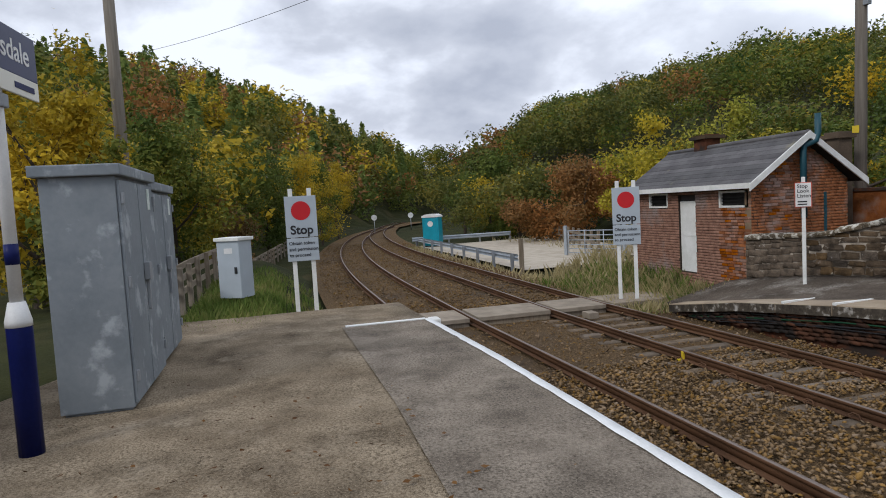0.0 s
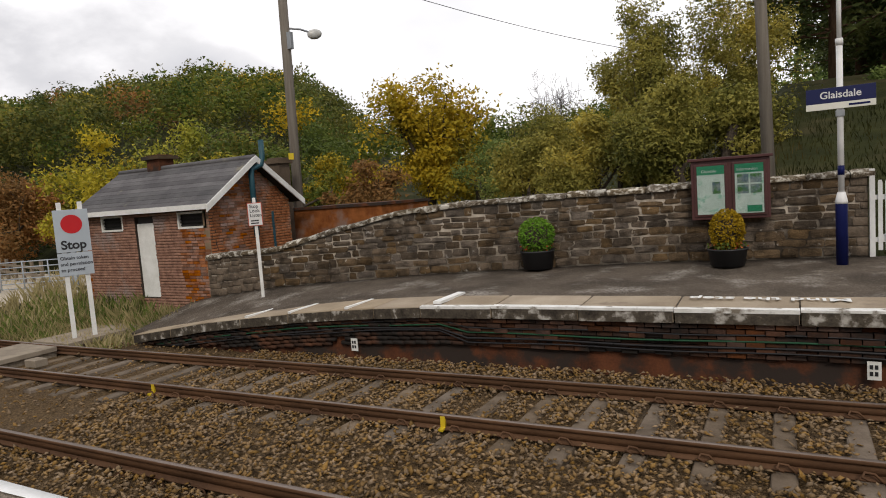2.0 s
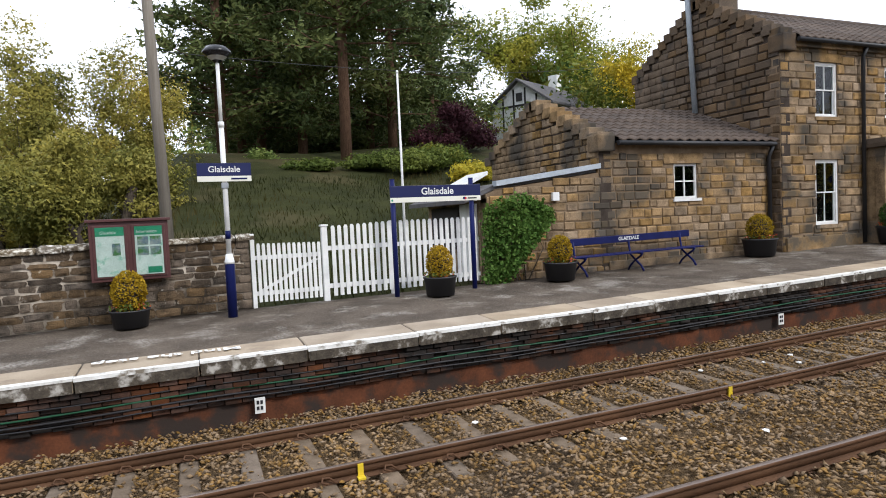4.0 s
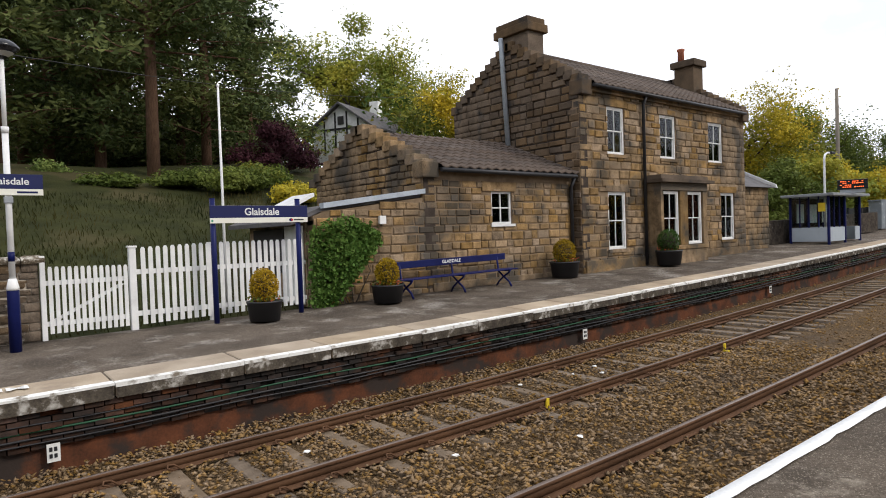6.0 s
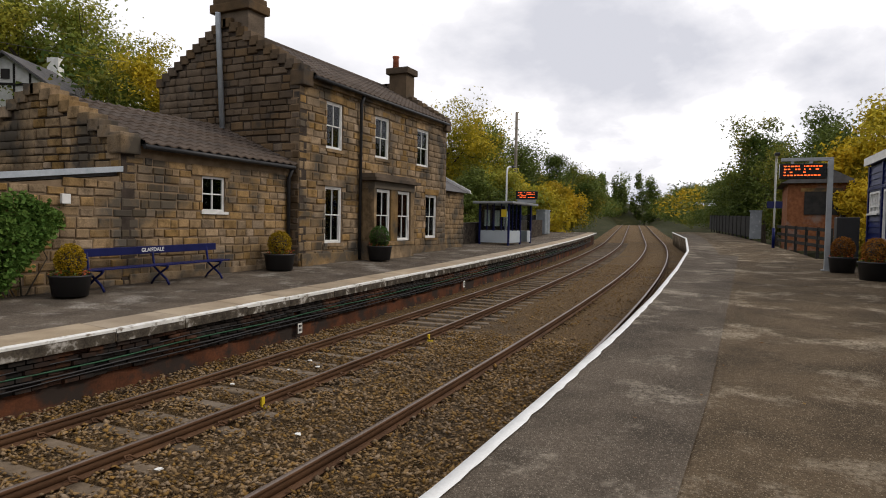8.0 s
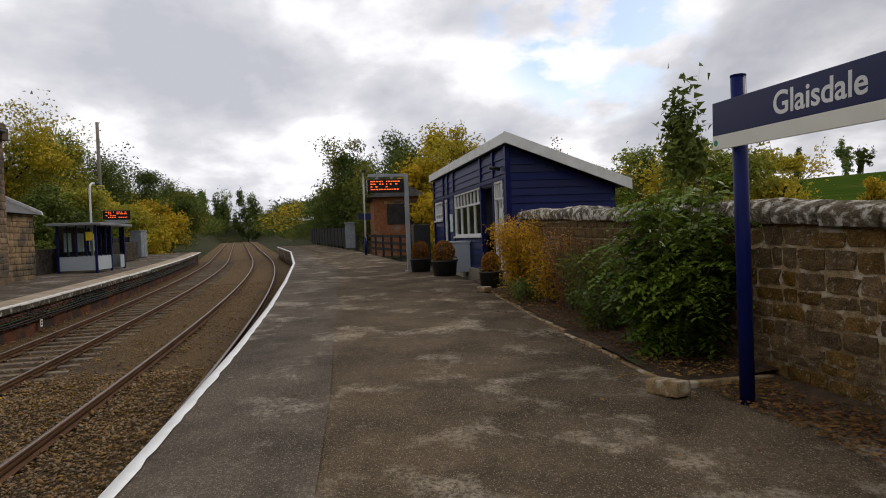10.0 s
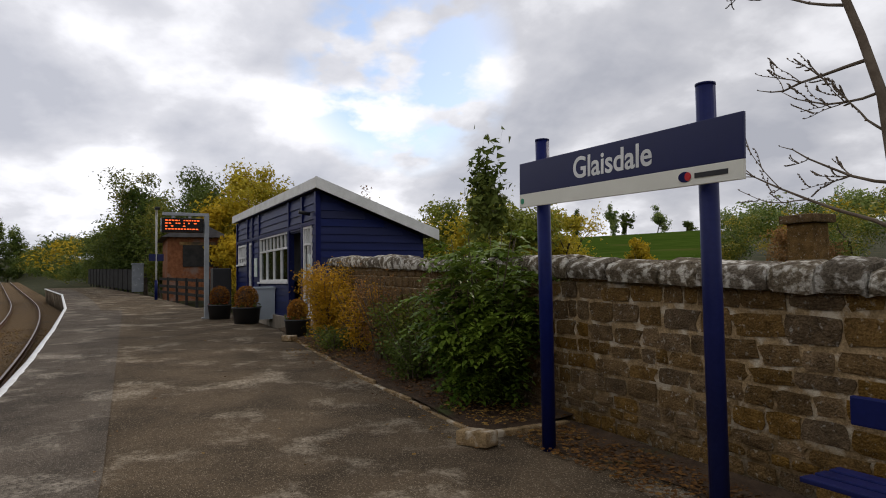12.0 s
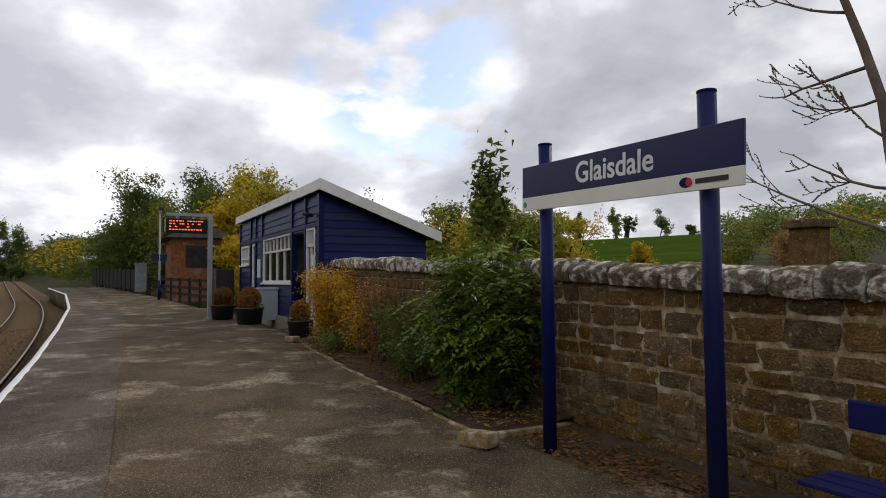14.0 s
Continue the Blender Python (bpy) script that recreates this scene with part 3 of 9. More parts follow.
def leaf_quads(centres, size, rng, spread=0.0, up=0.35, slim=0.62, out=None, tri=False):
    """Leaves as bent pairs of triangles round the given centres: vertices and four-cornered faces."""
    c = np.asarray(centres, float)
    n = len(c)
    if spread:
        c = c + rng.normal(0, spread, (n, 3))
    d = rng.normal(0, 1, (n, 3))
    d[:, 2] = d[:, 2] * 0.6 - up * 0.3
    d /= np.linalg.norm(d, axis=1)[:, None]
    if out is not None:
        face = np.asarray(out, float) + rng.normal(0, 0.6, (n, 3))
        face /= np.linalg.norm(face, axis=1)[:, None]
        d -= face * (d * face).sum(1)[:, None]
        d /= np.maximum(np.linalg.norm(d, axis=1), 1e-6)[:, None]
        e = np.cross(face, d)
    else:
        e = np.cross(d, rng.normal(0, 1, (n, 3)))
    e /= np.linalg.norm(e, axis=1)[:, None]
    if tri:
        s = size * rng.uniform(0.6, 1.35, (n, 1))
        v = np.stack([c - d * s * 0.4 - e * s * 0.45 * slim, c - d * s * 0.4 + e * s * 0.45 * slim, c + d * s * 0.6], 1).reshape(-1, 3)
        return v, np.arange(3 * n).reshape(-1, 3)
    nrm = np.cross(d, e)
    s = size * rng.uniform(0.6, 1.35, (n, 1))
    bend = nrm * s * 0.18
    v = np.stack([c - d * s * 0.5, c + e * s * 0.5 * slim + bend, c + d * s * 0.5, c - e * s * 0.5 * slim + bend], 1).reshape(-1, 3)
    f = np.arange(4 * n).reshape(-1, 4)
    return v, f


# a block of stone or brick with softened front edges; y = 0 at the wall's face, -1 proud
def block_mesh(name, material, soft=0.12):
    bm = bmesh.new()
    s = soft
    b = [bm.verts.new(v) for v in ((-0.5, 0, -0.5), (0.5, 0, -0.5), (0.5, 0, 0.5), (-0.5, 0, 0.5))]
    m_ = [bm.verts.new(v) for v in ((-0.5, -0.55, -0.5), (0.5, -0.55, -0.5), (0.5, -0.55, 0.5), (-0.5, -0.55, 0.5))]
    f = [bm.verts.new(v) for v in ((-0.5 + s * 0.5, -1, -0.5 + s), (0.5 - s * 0.5, -1, -0.5 + s), (0.5 - s * 0.5, -1, 0.5 - s), (-0.5 + s * 0.5, -1, 0.5 - s))]
    bm.faces.new(f)
    for a, c in ((b, m_), (m_, f)):
        for k in range(4):
            bm.faces.new((a[k], a[(k + 1) % 4], c[(k + 1) % 4], c[k]))
    bmesh.ops.recalc_face_normals(bm, faces=bm.faces[:])
    return mesh_of(name, bm, material)


def rough_stones(name, material, kinds=6, seed=0):
    """Several hand-dressed stones: a bulging face with an uneven outline."""
    rng = np.random.default_rng(seed + 600)
    out = []
    for _ in range(kinds):
        bm = bmesh.new()
        us, ws = (-0.5, -0.2, 0.18, 0.5), (-0.5, -0.18, 0.2, 0.5)
        shear, taper = rng.normal(0, 0.05), rng.normal(0, 0.06)
        front = []
        for i, u in enumerate(us):
            row = []
            for k, w in enumerate(ws):
                edge = (i in (0, 3)) + (k in (0, 3))
                du, dw = rng.normal(0, 0.030, 2)
                if edge == 2:
                    du -= math.copysign(rng.uniform(-0.01, 0.045), u)
                    dw -= math.copysign(rng.uniform(-0.01, 0.06), w)
                row.append(bm.verts.new((u * (1 + taper * w) + shear * w + du, -rng.uniform(0.45, 0.75) if edge else -rng.uniform(0.75, 1.15), w + dw)))
            front.append(row)
        for i in range(3):
            for k in range(3):
                bm.faces.new((front[i][k], front[i + 1][k], front[i + 1][k + 1], front[i][k + 1]))
        rim = [front[i][0] for i in range(4)] + [front[3][k] for k in (1, 2, 3)] + [front[i][3] for i in (2, 1, 0)] + [front[0][k] for k in (2, 1)]
        back = [bm.verts.new((v.co.x, 0.6, v.co.z)) for v in rim]
        for i in range(12):
            j = (i + 1) % 12
            bm.faces.new((rim[j], rim[i], back[i], back[j]))
        bmesh.ops.recalc_face_normals(bm, faces=bm.faces[:])
        out.append(mesh_of(name, bm, material))
    return out


def cut_blocks(blocks, holes):
    """Blocks trimmed back to the openings they would cross. holes: u0, u1, v0, v1 in the wall's own plane."""
    out = []
    for block in blocks:
        todo = [block]
        for a, b, c, d in holes:
            nxt = []
            for u, v, w, h in todo:
                u0, u1, v0, v1 = u - w / 2, u + w / 2, v - h / 2, v + h / 2
                over = min(v1, d) - max(v0, c)
                if min(u1, b) - max(u0, a) <= 0 or over <= 0:
                    nxt.append((u, v, w, h))
                elif over < h * 0.6:
                    lo, hi = (v0, c) if v0 < c else (d, v1)
                    nxt.append((u, (lo + hi) / 2, w, hi - lo))
                else:
                    for lo, hi in ((u0, a), (b, u1)):
                        if hi - lo > 0.04:
                            nxt.append(((lo + hi) / 2, v, hi - lo, h))
            todo = nxt
        out += todo
    return out


BLOCK_V = np.array([(-0.5, 0, -0.5), (0.5, 0, -0.5), (0.5, 0, 0.5), (-0.5, 0, 0.5), (-0.5, -0.55, -0.5), (0.5, -0.55, -0.5), (0.5, -0.55, 0.5), (-0.5, -0.55, 0.5), (-0.44, -1, -0.38), (0.44, -1, -0.38), (0.44, -1, 0.38), (-0.44, -1, 0.38)])
BLOCK_F = np.array([(8, 9, 10, 11), (0, 1, 5, 4), (1, 2, 6, 5), (2, 3, 7, 6), (3, 0, 4, 7), (4, 5, 9, 8), (5, 6, 10, 9), (6, 7, 11, 10), (7, 4, 8, 11)])
PIECES = []


def courses(rng, length, height, h_lo, h_hi, w_lo, w_hi, joint, inside):
    """Blocks of a coursed wall in its own plane: centre along, centre up, width, height. inside(u, v) keeps those on the wall."""
    out, v = [], 0.0
    while v < height:
        h = rng.uniform(h_lo, h_hi)
        u = -rng.uniform(0, w_hi)
        while u < length:
            w = rng.uniform(w_lo, w_hi)
            a, b = max(u, 0.0), min(u + w, length)
            top = min(v + h, height)
            if b - a > 0.05 and top - v > 0.04 and inside((a + b) / 2, (v + top) / 2, b - a, top - v):
                out.append(((a + b) / 2, (v + top) / 2, b - a - joint, top - v - joint))
            u += w
        v += h
    return out


def lay_blocks(name, blocks, to_world, proud, mesh, material, parent, rng, single=300, nearest=None, tilt=0.7):
    """The blocks nearest a chosen stretch stay single pieces; the rest are one joined mesh. to_world(u) gives the place, turn and foot of the wall there."""
    order = sorted(blocks, key=lambda b: abs(b[0] - nearest)) if nearest is not None else blocks
    ones, rest = order[:single], order[single:]
    PIECES.append((name, ones, to_world, proud, mesh, parent, tilt))
    if rest:
        vs, fs = [], []
        for k, (u, v, w, h) in enumerate(rest):
            x, y, z, a = to_world(u, v)
            p = BLOCK_V * (w, proud * rng.uniform(0.6, 1.3), h)
            c, s = math.cos(a), math.sin(a)
            q = np.stack([x + p[:, 0] * c - p[:, 1] * s, y + p[:, 0] * s + p[:, 1] * c, z + p[:, 2]], 1)
            vs.append(q)
            fs.append(BLOCK_F + 12 * k)
        raw(name + "_facing", np.concatenate(vs), np.concatenate(fs), material, parent, kind="stuff")


def lay_single_pieces():
    rng = np.random.default_rng(3)
    for name, ones, to_world, proud, mesh, parent, tilt in PIECES:
        inv = parent.matrix_world.inverted()
        rough = tilt > 0.5
        for u, v, w, h in ones:
            x, y, z, a = to_world(u, v)
            ob = new(name, mesh[rng.integers(0, len(mesh))] if isinstance(mesh, list) else mesh)
            ob.parent = parent
            k, q = (rng.uniform(0.90, 1.0), rng.uniform(0.80, 1.0)) if rough else (1.0, 1.0)
            ob.matrix_local = inv @ pose(x, y, z + (rng.normal(0, 0.008) if rough else 0), rng.normal(0, tilt), rng.normal(0, tilt), math.degrees(a)) @ Matrix.Diagonal((w * k, proud * rng.uniform(0.5, 1.4), h * q, 1))


def to_line(p0, p1, z0):
    """A straight wall from p0 to p1 (seen with p0 on its left), foot at z0."""
    a = math.atan2(p1[1] - p0[1], p1[0] - p0[0])

    def f(u, v):
        return p0[0] + u * math.cos(a), p0[1] + u * math.sin(a), z0 + v, a

    return f

# ---- ground, line and platforms ----
def bow(x):
    """How far the line has swung north of straight, east of the station."""
    if x < 5:
        return 0.0
    return 0.0014 * (x - 5) ** 2 if x < 60 else 4.235 + 0.154 * (x - 60)


def far_track(x):
    return 6.85 + bow(x) + (0.0019 * (x + 26) ** 2 if x < -26 else 0.0)


def near_track(x):
    return 3.30 + bow(x) + (0.0024 * (x + 20) ** 2 if x < -20 else 0.0)


RIDGE = [(-180, 4.0, 420), (-150, 4.3, 480), (-136, 3.9, 480), (-122, 3.5, 460), (-105, 3.0, 430), (-88, 2.4, 420), (-82, 3.0, 430), (-77, 3.4, 420), (-70, 4.0, 260), (-58, 4.6, 220), (-30, 7.0, 160), (0, 6.0, 150), (24, 4.2, 150), (36, 5.6, 150), (39, 8.0, 165), (42, 9.6, 165), (48, 10.0, 170), (54, 8.9, 180), (60, 8.1, 190), (66, 7.2, 210), (71, 6.6, 230), (74, 5.2, 260), (77, 3.8, 330), (80, 4.4, 330), (84, 6.2, 260), (91, 8.8, 220), (99, 11.2, 190), (110, 11.5, 180), (140, 6.0, 250), (180, 4.0, 420)]


def flat_at(x, y):
    """Ground level close to the station."""
    z = gz(x) - 1.42
    y = y - bow(x)
    if y < 1.0:
        z += (1.16 if x < -8 else 0.84) * min(1.0, (1.0 - y) / 1.6)
    if y > 9.0:
        back = 0.28 if x < -22 else 0.79 if x < -9 else 1.24
        z += back * min(1.0, (y - 9.0) / 2.5)
    return z


def ground_at(x, y):
    r, az = math.hypot(x, y), math.degrees(math.atan2(-x, y))
    el = lerp(az, [(a, e) for a, e, _ in RIDGE])
    far = lerp(az, [(a, d) for a, _, d in RIDGE])
    z0 = flat_at(max(-70.0, min(x, 70.0)), max(-40.0, min(y, 40.0)))
    near = 45.0 if abs(az) > 60 else 34.0
    top = math.tan(radians(el)) * far + 1.6 - 4.0
    t = max(0.0, min(1.0, (r - near) / (far - near)))
    z = z0 + (top - z0) * t ** 1.15
    # garden bank north of the wall
    if y > 13.2:
        side = max(0.0, min(1.0, (x + 9.0) / 9.0)) * max(0.0, min(1.0, (70.0 - x) / 45.0))
        z = max(z, z0 + side * min(6.5, 0.24 * (y - 13.2)))
    # the line's own corridor stays low
    if abs(x) > 30:
        off = abs(y - (far_track(x) + near_track(x)) / 2)
        if off < 26:
            k = max(0.0, min(1.0, (off - 7.0) / 19.0))
            level = gz(min(x, 120)) - 1.42
            z = level + (z - level) * k * k * (3 - 2 * k)
    if r > far:
        z = top - 0.02 * (r - far)
    return z


def build_ground():
    rings = [0, 3, 6, 8, 9.5, 11, 12.5, 14, 15.5, 17, 19, 21, 24, 27, 30, 34, 38, 43, 48, 54, 60, 68, 76, 86, 98, 112, 128, 146, 165, 190, 215, 245, 280, 320, 370, 430, 500, 650, 1000, 2500]
    steps = 180
    vs, fs = [], []
    for r in rings:
        for k in range(steps):
            a = 2 * math.pi * k / steps
            x, y = -math.sin(a) * max(r, 0.01), math.cos(a) * max(r, 0.01)
            vs.append((x, y, ground_at(x, y) + 0.25 * noise.noise((x * 0.15, y * 0.15, 0)) * (1 if r > 16 else 0)))
    for i in range(len(rings) - 1):
        for k in range(steps):
            fs.append((i * steps + k, i * steps + (k + 1) % steps, (i + 1) * steps + (k + 1) % steps, (i + 1) * steps + k))
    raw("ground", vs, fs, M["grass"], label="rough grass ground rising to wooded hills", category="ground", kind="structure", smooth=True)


build_ground()


def pasture():
    """A green grazing field on the slope beyond the wall."""
    vs, fs = [], []
    n, m = 16, 24
    for i in range(n + 1):
        for k in range(m + 1):
            az, r = -121.0 - 19.5 * i / n, 60.0 + 330.0 * k / m
            x, y = -math.sin(radians(az)) * r, math.cos(radians(az)) * r
            vs.append((x, y, ground_at(x, y) + 0.9 + 0.004 * r))
    for i in range(n):
        for k in range(m):
            a = i * (m + 1) + k
            fs.append((a, a + m + 1, a + m + 2, a + 1))
    raw("pasture", vs, fs, M["pasture"], label="bright green sloping pasture on the far hillside", category="field", kind="structure", smooth=True)


pasture()


def strip(name, material, xs, left, right, zl, zr, label, category, cols=1, wave=0.0):
    """A sheet between two lines that run east."""
    vs, fs = [], []
    for x in xs:
        for c in range(cols + 1):
            t = c / cols
            y = left(x) + (right(x) - left(x)) * t
            z = zl(x) + (zr(x) - zl(x)) * t
            vs.append((x, y, z + wave * noise.noise((x * 0.9, y * 0.9, 1.7))))
    for i in range(len(xs) - 1):
        for c in range(cols):
            a = i * (cols + 1) + c
            fs.append((a, a + cols + 1, a + cols + 2, a + 1))
    return raw(name, vs, fs, material, label=label, category=category, kind="structure", smooth=True)


XS = [-118 + 2 * i for i in range(50)] + [-18 + 0.5 * i for i in range(117)] + [42 + 3 * i for i in range(38)]
strip("ballast_bed", M["ballast"], XS, lambda x: max(far_track(x) + 2.2, near_track(x) + 1.6), lambda x: near_track(x) - 2.3, lambda x: gz(x) - 1.13, lambda x: gz(x) - 1.12, "brown crushed stone ballast between the rails", "ballast", cols=12, wave=0.05)


def near_edge(x):
    return lerp(x, [(-9, 1.86), (-6, 1.96), (-2.4, 1.97), (3.2, 1.70), (9, 1.67), (13.4, 1.73), (20, 1.95), (30, 2.4), (46, 3.75), (60, 6.0)])


def far_edge(x):
    return 8.50 + bow(x) * 0.98


def far_edge_z(x):
    return lerp(x, [(-13.2, -1.08), (-12.3, -0.98), (-10.3, -0.65), (-8.0, -0.40), (-6.6, -0.28), (-4.9, -0.19)]) if x < -4.9 else gz(x) - 0.13


def far_back(x):
    return lerp(x, [(-13.4, 10.5), (-12.6, 10.6), (-10.5, 10.9), (-7.0, 11.6), (-2.6, 12.25), (1.0, 12.45), (6.0, 12.55), (60, 13.6)]) + (bow(x) if x > 28 else 0)


def far_back_z(x):
    return lerp(x, [(-13.4, -0.75), (-12.6, -0.58), (-10.5, -0.34), (-7.0, -0.16), (-2.6, -0.03)]) if x < -2.6 else gz(x)


def near_back(x):
    return lerp(x, [(-12, -2.6), (-9.2, -2.2), (-4, -3.9), (14, -3.95), (17.5, -3.4), (60, -2.3)]) + (bow(x) if x > 28 else 0)


def near_z(x):
    return lerp(x, [(-14.6, -1.08), (-11.6, -0.20), (-9.0, -0.115)]) if x < -9 else gz(x)


def platform(name, edge, back, ze, zb, x0, x1, material, face_sign, label):
    """A solid platform: top sheet, back and front faces down to the ballast."""
    xs = [x0 + (x1 - x0) * i / 200 for i in range(201)]
    vs, fs = [], []
    cols = 8
    for x in xs:
        for c in range(cols + 1):
            t = c / cols
            y, z = edge(x) + (back(x) - edge(x)) * t, ze(x) + (zb(x) - ze(x)) * t
            vs.append((x, y, z + 0.012 * noise.noise((x * 0.8, y * 0.8, 4.0))))
        vs.append((x, back(x), gz(x) - 1.3))
        vs.append((x, edge(x) + face_sign * 0.12, gz(x) - 1.3))
    w = cols + 3
    for i in range(200):
        for c in range(w):
            a, b = i * w + c, i * w + (c + 1) % w
            fs.append((a, a + w, b + w, b))
    ob = raw(name, vs, fs, material, label=label, category="platform", kind="structure")
    return ob


near_platform = platform("platform_near", near_edge, near_back, near_z, near_z, -14.4, 62.0, M["asphalt"], -1, "worn grey tarmac station platform with pale patches")
far_platform = platform("platform_far", lambda x: far_edge(x) + 0.34, far_back, lambda x: far_edge_z(x) - 0.004, far_back_z, -13.2, 58.0, M["asphalt_far"], 1, "low tarmac station platform with stone coping")

# darker resurfaced strip along the near edge, and the painted line
strip("tarmac_strip", M["asphalt_strip"], [-8.95 + 0.5 * i for i in range(130)], lambda x: near_edge(x) - 0.04, lambda x: lerp(x, [(-9, 0.55), (-5, 0.60), (0, 0.50), (6, 0.35), (60, 0.2)]) + (bow(x) if x > 28 else 0), lambda x: near_z(x) + 0.014, lambda x: near_z(x) + 0.012, "smoother dark tarmac strip along the platform edge", "pavement", cols=4)


def painted_line(x0, x1, edge, width, zf, name, label, side=-1, drop=0.0):
    rng = np.random.default_rng(11)
    n = int((x1 - x0) / 0.18)
    vs, fs = [], []
    for i in range(n + 1):
        x = x0 + (x1 - x0) * i / n
        a, b = edge(x) + 0.012, edge(x) + side * (width + rng.normal(0, 0.006))
        vs += [(x, a, zf(x) - drop), (x, a, zf(x)), (x, b, zf(x))]
    for i in range(n):
        for c in range(2):
            a = 3 * i + c
            fs.append((a, a + 3, a + 4, a + 1))
    return raw(name, vs, fs, M["white_line"], label=label, category="line", kind="structure")


painted_line(-8.95, 60, lambda x: near_edge(x) + 0.0, 0.088, lambda x: near_z(x) + 0.024, "edge_line_near", "worn white line painted along the platform edge", drop=0.05)
solid("edge_line_end", box(-8.99, -8.90, 0.60, 1.80, near_z(-8.95) + 0.010, near_z(-8.95) + 0.027), M["white_line"], "worn white line across the platform end", "line", kind="structure")
solid("edge_line_end_far", box(-5.10, -4.96, 8.62, 9.50, -0.185, -0.142), M["white_line"], "white line painted across the platform edge", "line", kind="structure")
for k, xx in enumerate((-9.2, -8.1, -6.8)):
    solid("ramp_mark", box(xx, xx + 0.06, 8.5, 9.3, far_edge_z(xx) + 0.0, far_edge_z(xx) + 0.04), M["white_line"], "short faded white mark on the ramp", "line", kind="structure")


def coping():
    """Stone edge slabs of the far platform, each a slab with a worn white nose."""
    rng = np.random.default_rng(5)
    holder = thing("platform_coping", "worn pale stone coping slabs with a white painted nose", "coping", kind="structure")
    x = -12.6
    while x < 58:
        w = rng.uniform(1.2, 1.75) if x > -5 else rng.uniform(0.9, 1.3)
        y0, y1 = far_edge(x), far_edge(x + w)
        z0, z1 = far_edge_z(x), far_edge_z(x + w)
        bm = bmesh.new()
        add_box(bm, 0.008, 1 - 0.008, 0, 0.80, -0.19, 0)
        bmesh.ops.bevel(bm, geom=bm.edges[:], offset=0.012, segments=1, affect="EDGES")
        jig = rng.normal(0, 0.008)
        for v in bm.verts:
            t = v.co.x
            v.co = (x + t * w, y0 + (y1 - y0) * t + v.co.y + jig, z0 + (z1 - z0) * t + v.co.z + rng.normal(0, 0.003) + v.co.y * 0.036)
        part("slab", bm, M["coping"], holder)
        bm = bmesh.new()
        add_box(bm, 0.012, 0.988, -0.008, 0.02, -0.185, -0.02)
        for v in bm.verts:
            t = v.co.x
            v.co = (x + t * w, y0 + (y1 - y0) * t + v.co.y + jig, z0 + (z1 - z0) * t + v.co.z)
        part("sooty_face", bm, M["coping_face"], holder)
        if x + w * 0.6 > -5.0:
            bm = bmesh.new()
            add_box(bm, 0.003, 0.997, -0.012, 0.11 + rng.normal(0, 0.012), -0.035 + rng.normal(0, 0.010), 0.006)
            for v in bm.verts:
                t = v.co.x
                v.co = (x + t * w, y0 + (y1 - y0) * t + v.co.y + jig, z0 + (z1 - z0) * t + v.co.z + v.co.y * 0.036)
            part("white_nose", bm, M["white_worn"], holder)
        x += w


coping()


def platform_face():
    """Dark brick face of the far platform: stepped courses above, smoother red brick below."""
    rng = np.random.default_rng(9)
    face = thing("platform_face", "sooty dark brick platform face with stepped courses", "wall", kind="structure")
    strip_z = lambda x: gz(x) - 1.2
    xs = [-12.8 + 0.8 * i for i in range(89)]
    vs, fs = [], []
    for x in xs:
        vs += [(x, far_edge(x) + 0.20, min(far_edge_z(x) - 0.17, gz(x) - 0.2)), (x, far_edge(x) + 0.20, gz(x) - 1.25)]
    for i in range(len(xs) - 1):
        fs.append((2 * i, 2 * i + 1, 2 * i + 3, 2 * i + 2))
    raw("backing", vs, fs, M["brick_smooth"], face)
    mesh = block_mesh("brick", M["brick_dark"], 0.06)
    blocks = []
    for row in range(6):
        x = -12.4 + (0.11 if row % 2 else 0)
        while x < 52:
            top = far_edge_z(x) - 0.195 - row * 0.078
            if top - 0.07 > gz(x) - 1.08 and rng.uniform() > 0.015:
                blocks.append((x, row, 0.220, 0.064))
            x += 0.223

    def place(u, row):
        return u, far_edge(u) + 0.19 - 0.012 * (row - 5) * -1, far_edge_z(u) - 0.23 - row * 0.078, math.atan(0.0028 * (u - 5)) if u > 5 else 0.0

    lay_blocks("brick", blocks, place, 0.07, mesh, M["brick_dark"], face, rng, 300, nearest=1.5, tilt=0.3)
    return face


platform_face()

# cables clipped along the far platform face
for k, (dz, r, key, lab) in enumerate(((-0.42, 0.014, "cable_green", "thin green cable clipped along the brick face"), (-0.50, 0.016, "black", "black cable sagging along the brick face"), (-0.56, 0.012, "black", "black cable sagging along the brick face"), (-0.33, 0.012, "black", "black cable sagging along the brick face"))):
    pts = []
    for i in range(0, 131):
        x = -12 + i * 0.5
        base = min(far_edge_z(x), gz(x) - 0.13)
        pts.append((x, far_edge(x) + 0.085 - 0.004 * k, max(base + dz * (1 if x > -5 else 0.7) - 0.025 * math.sin(x * (0.8 + 0.13 * k)) ** 2, gz(x) - 1.06)))
    solid("cable", tube(pts, r, 6), M[key], lab, "cable")

for x in (-6.72, 0.76, 10.65, 20.0):
    holder = thing("distance_tag", "small white number plate fixed to the brick face", "tag", group="tags on the platform face")
    part("plate", box(x - 0.07, x + 0.07, far_edge(x) + 0.085, far_edge(x) + 0.10, gz(x) - 0.96, gz(x) - 0.74, 0.003), M["white_old"], holder)
    for i in range(2):
        for j in range(2):
            part("bar", box(x - 0.045 + i * 0.05, x - 0.012 + i * 0.05, far_edge(x) + 0.078, far_edge(x) + 0.086, gz(x) - 0.91 + j * 0.08, gz(x) - 0.86 + j * 0.08), M["ink"], holder)


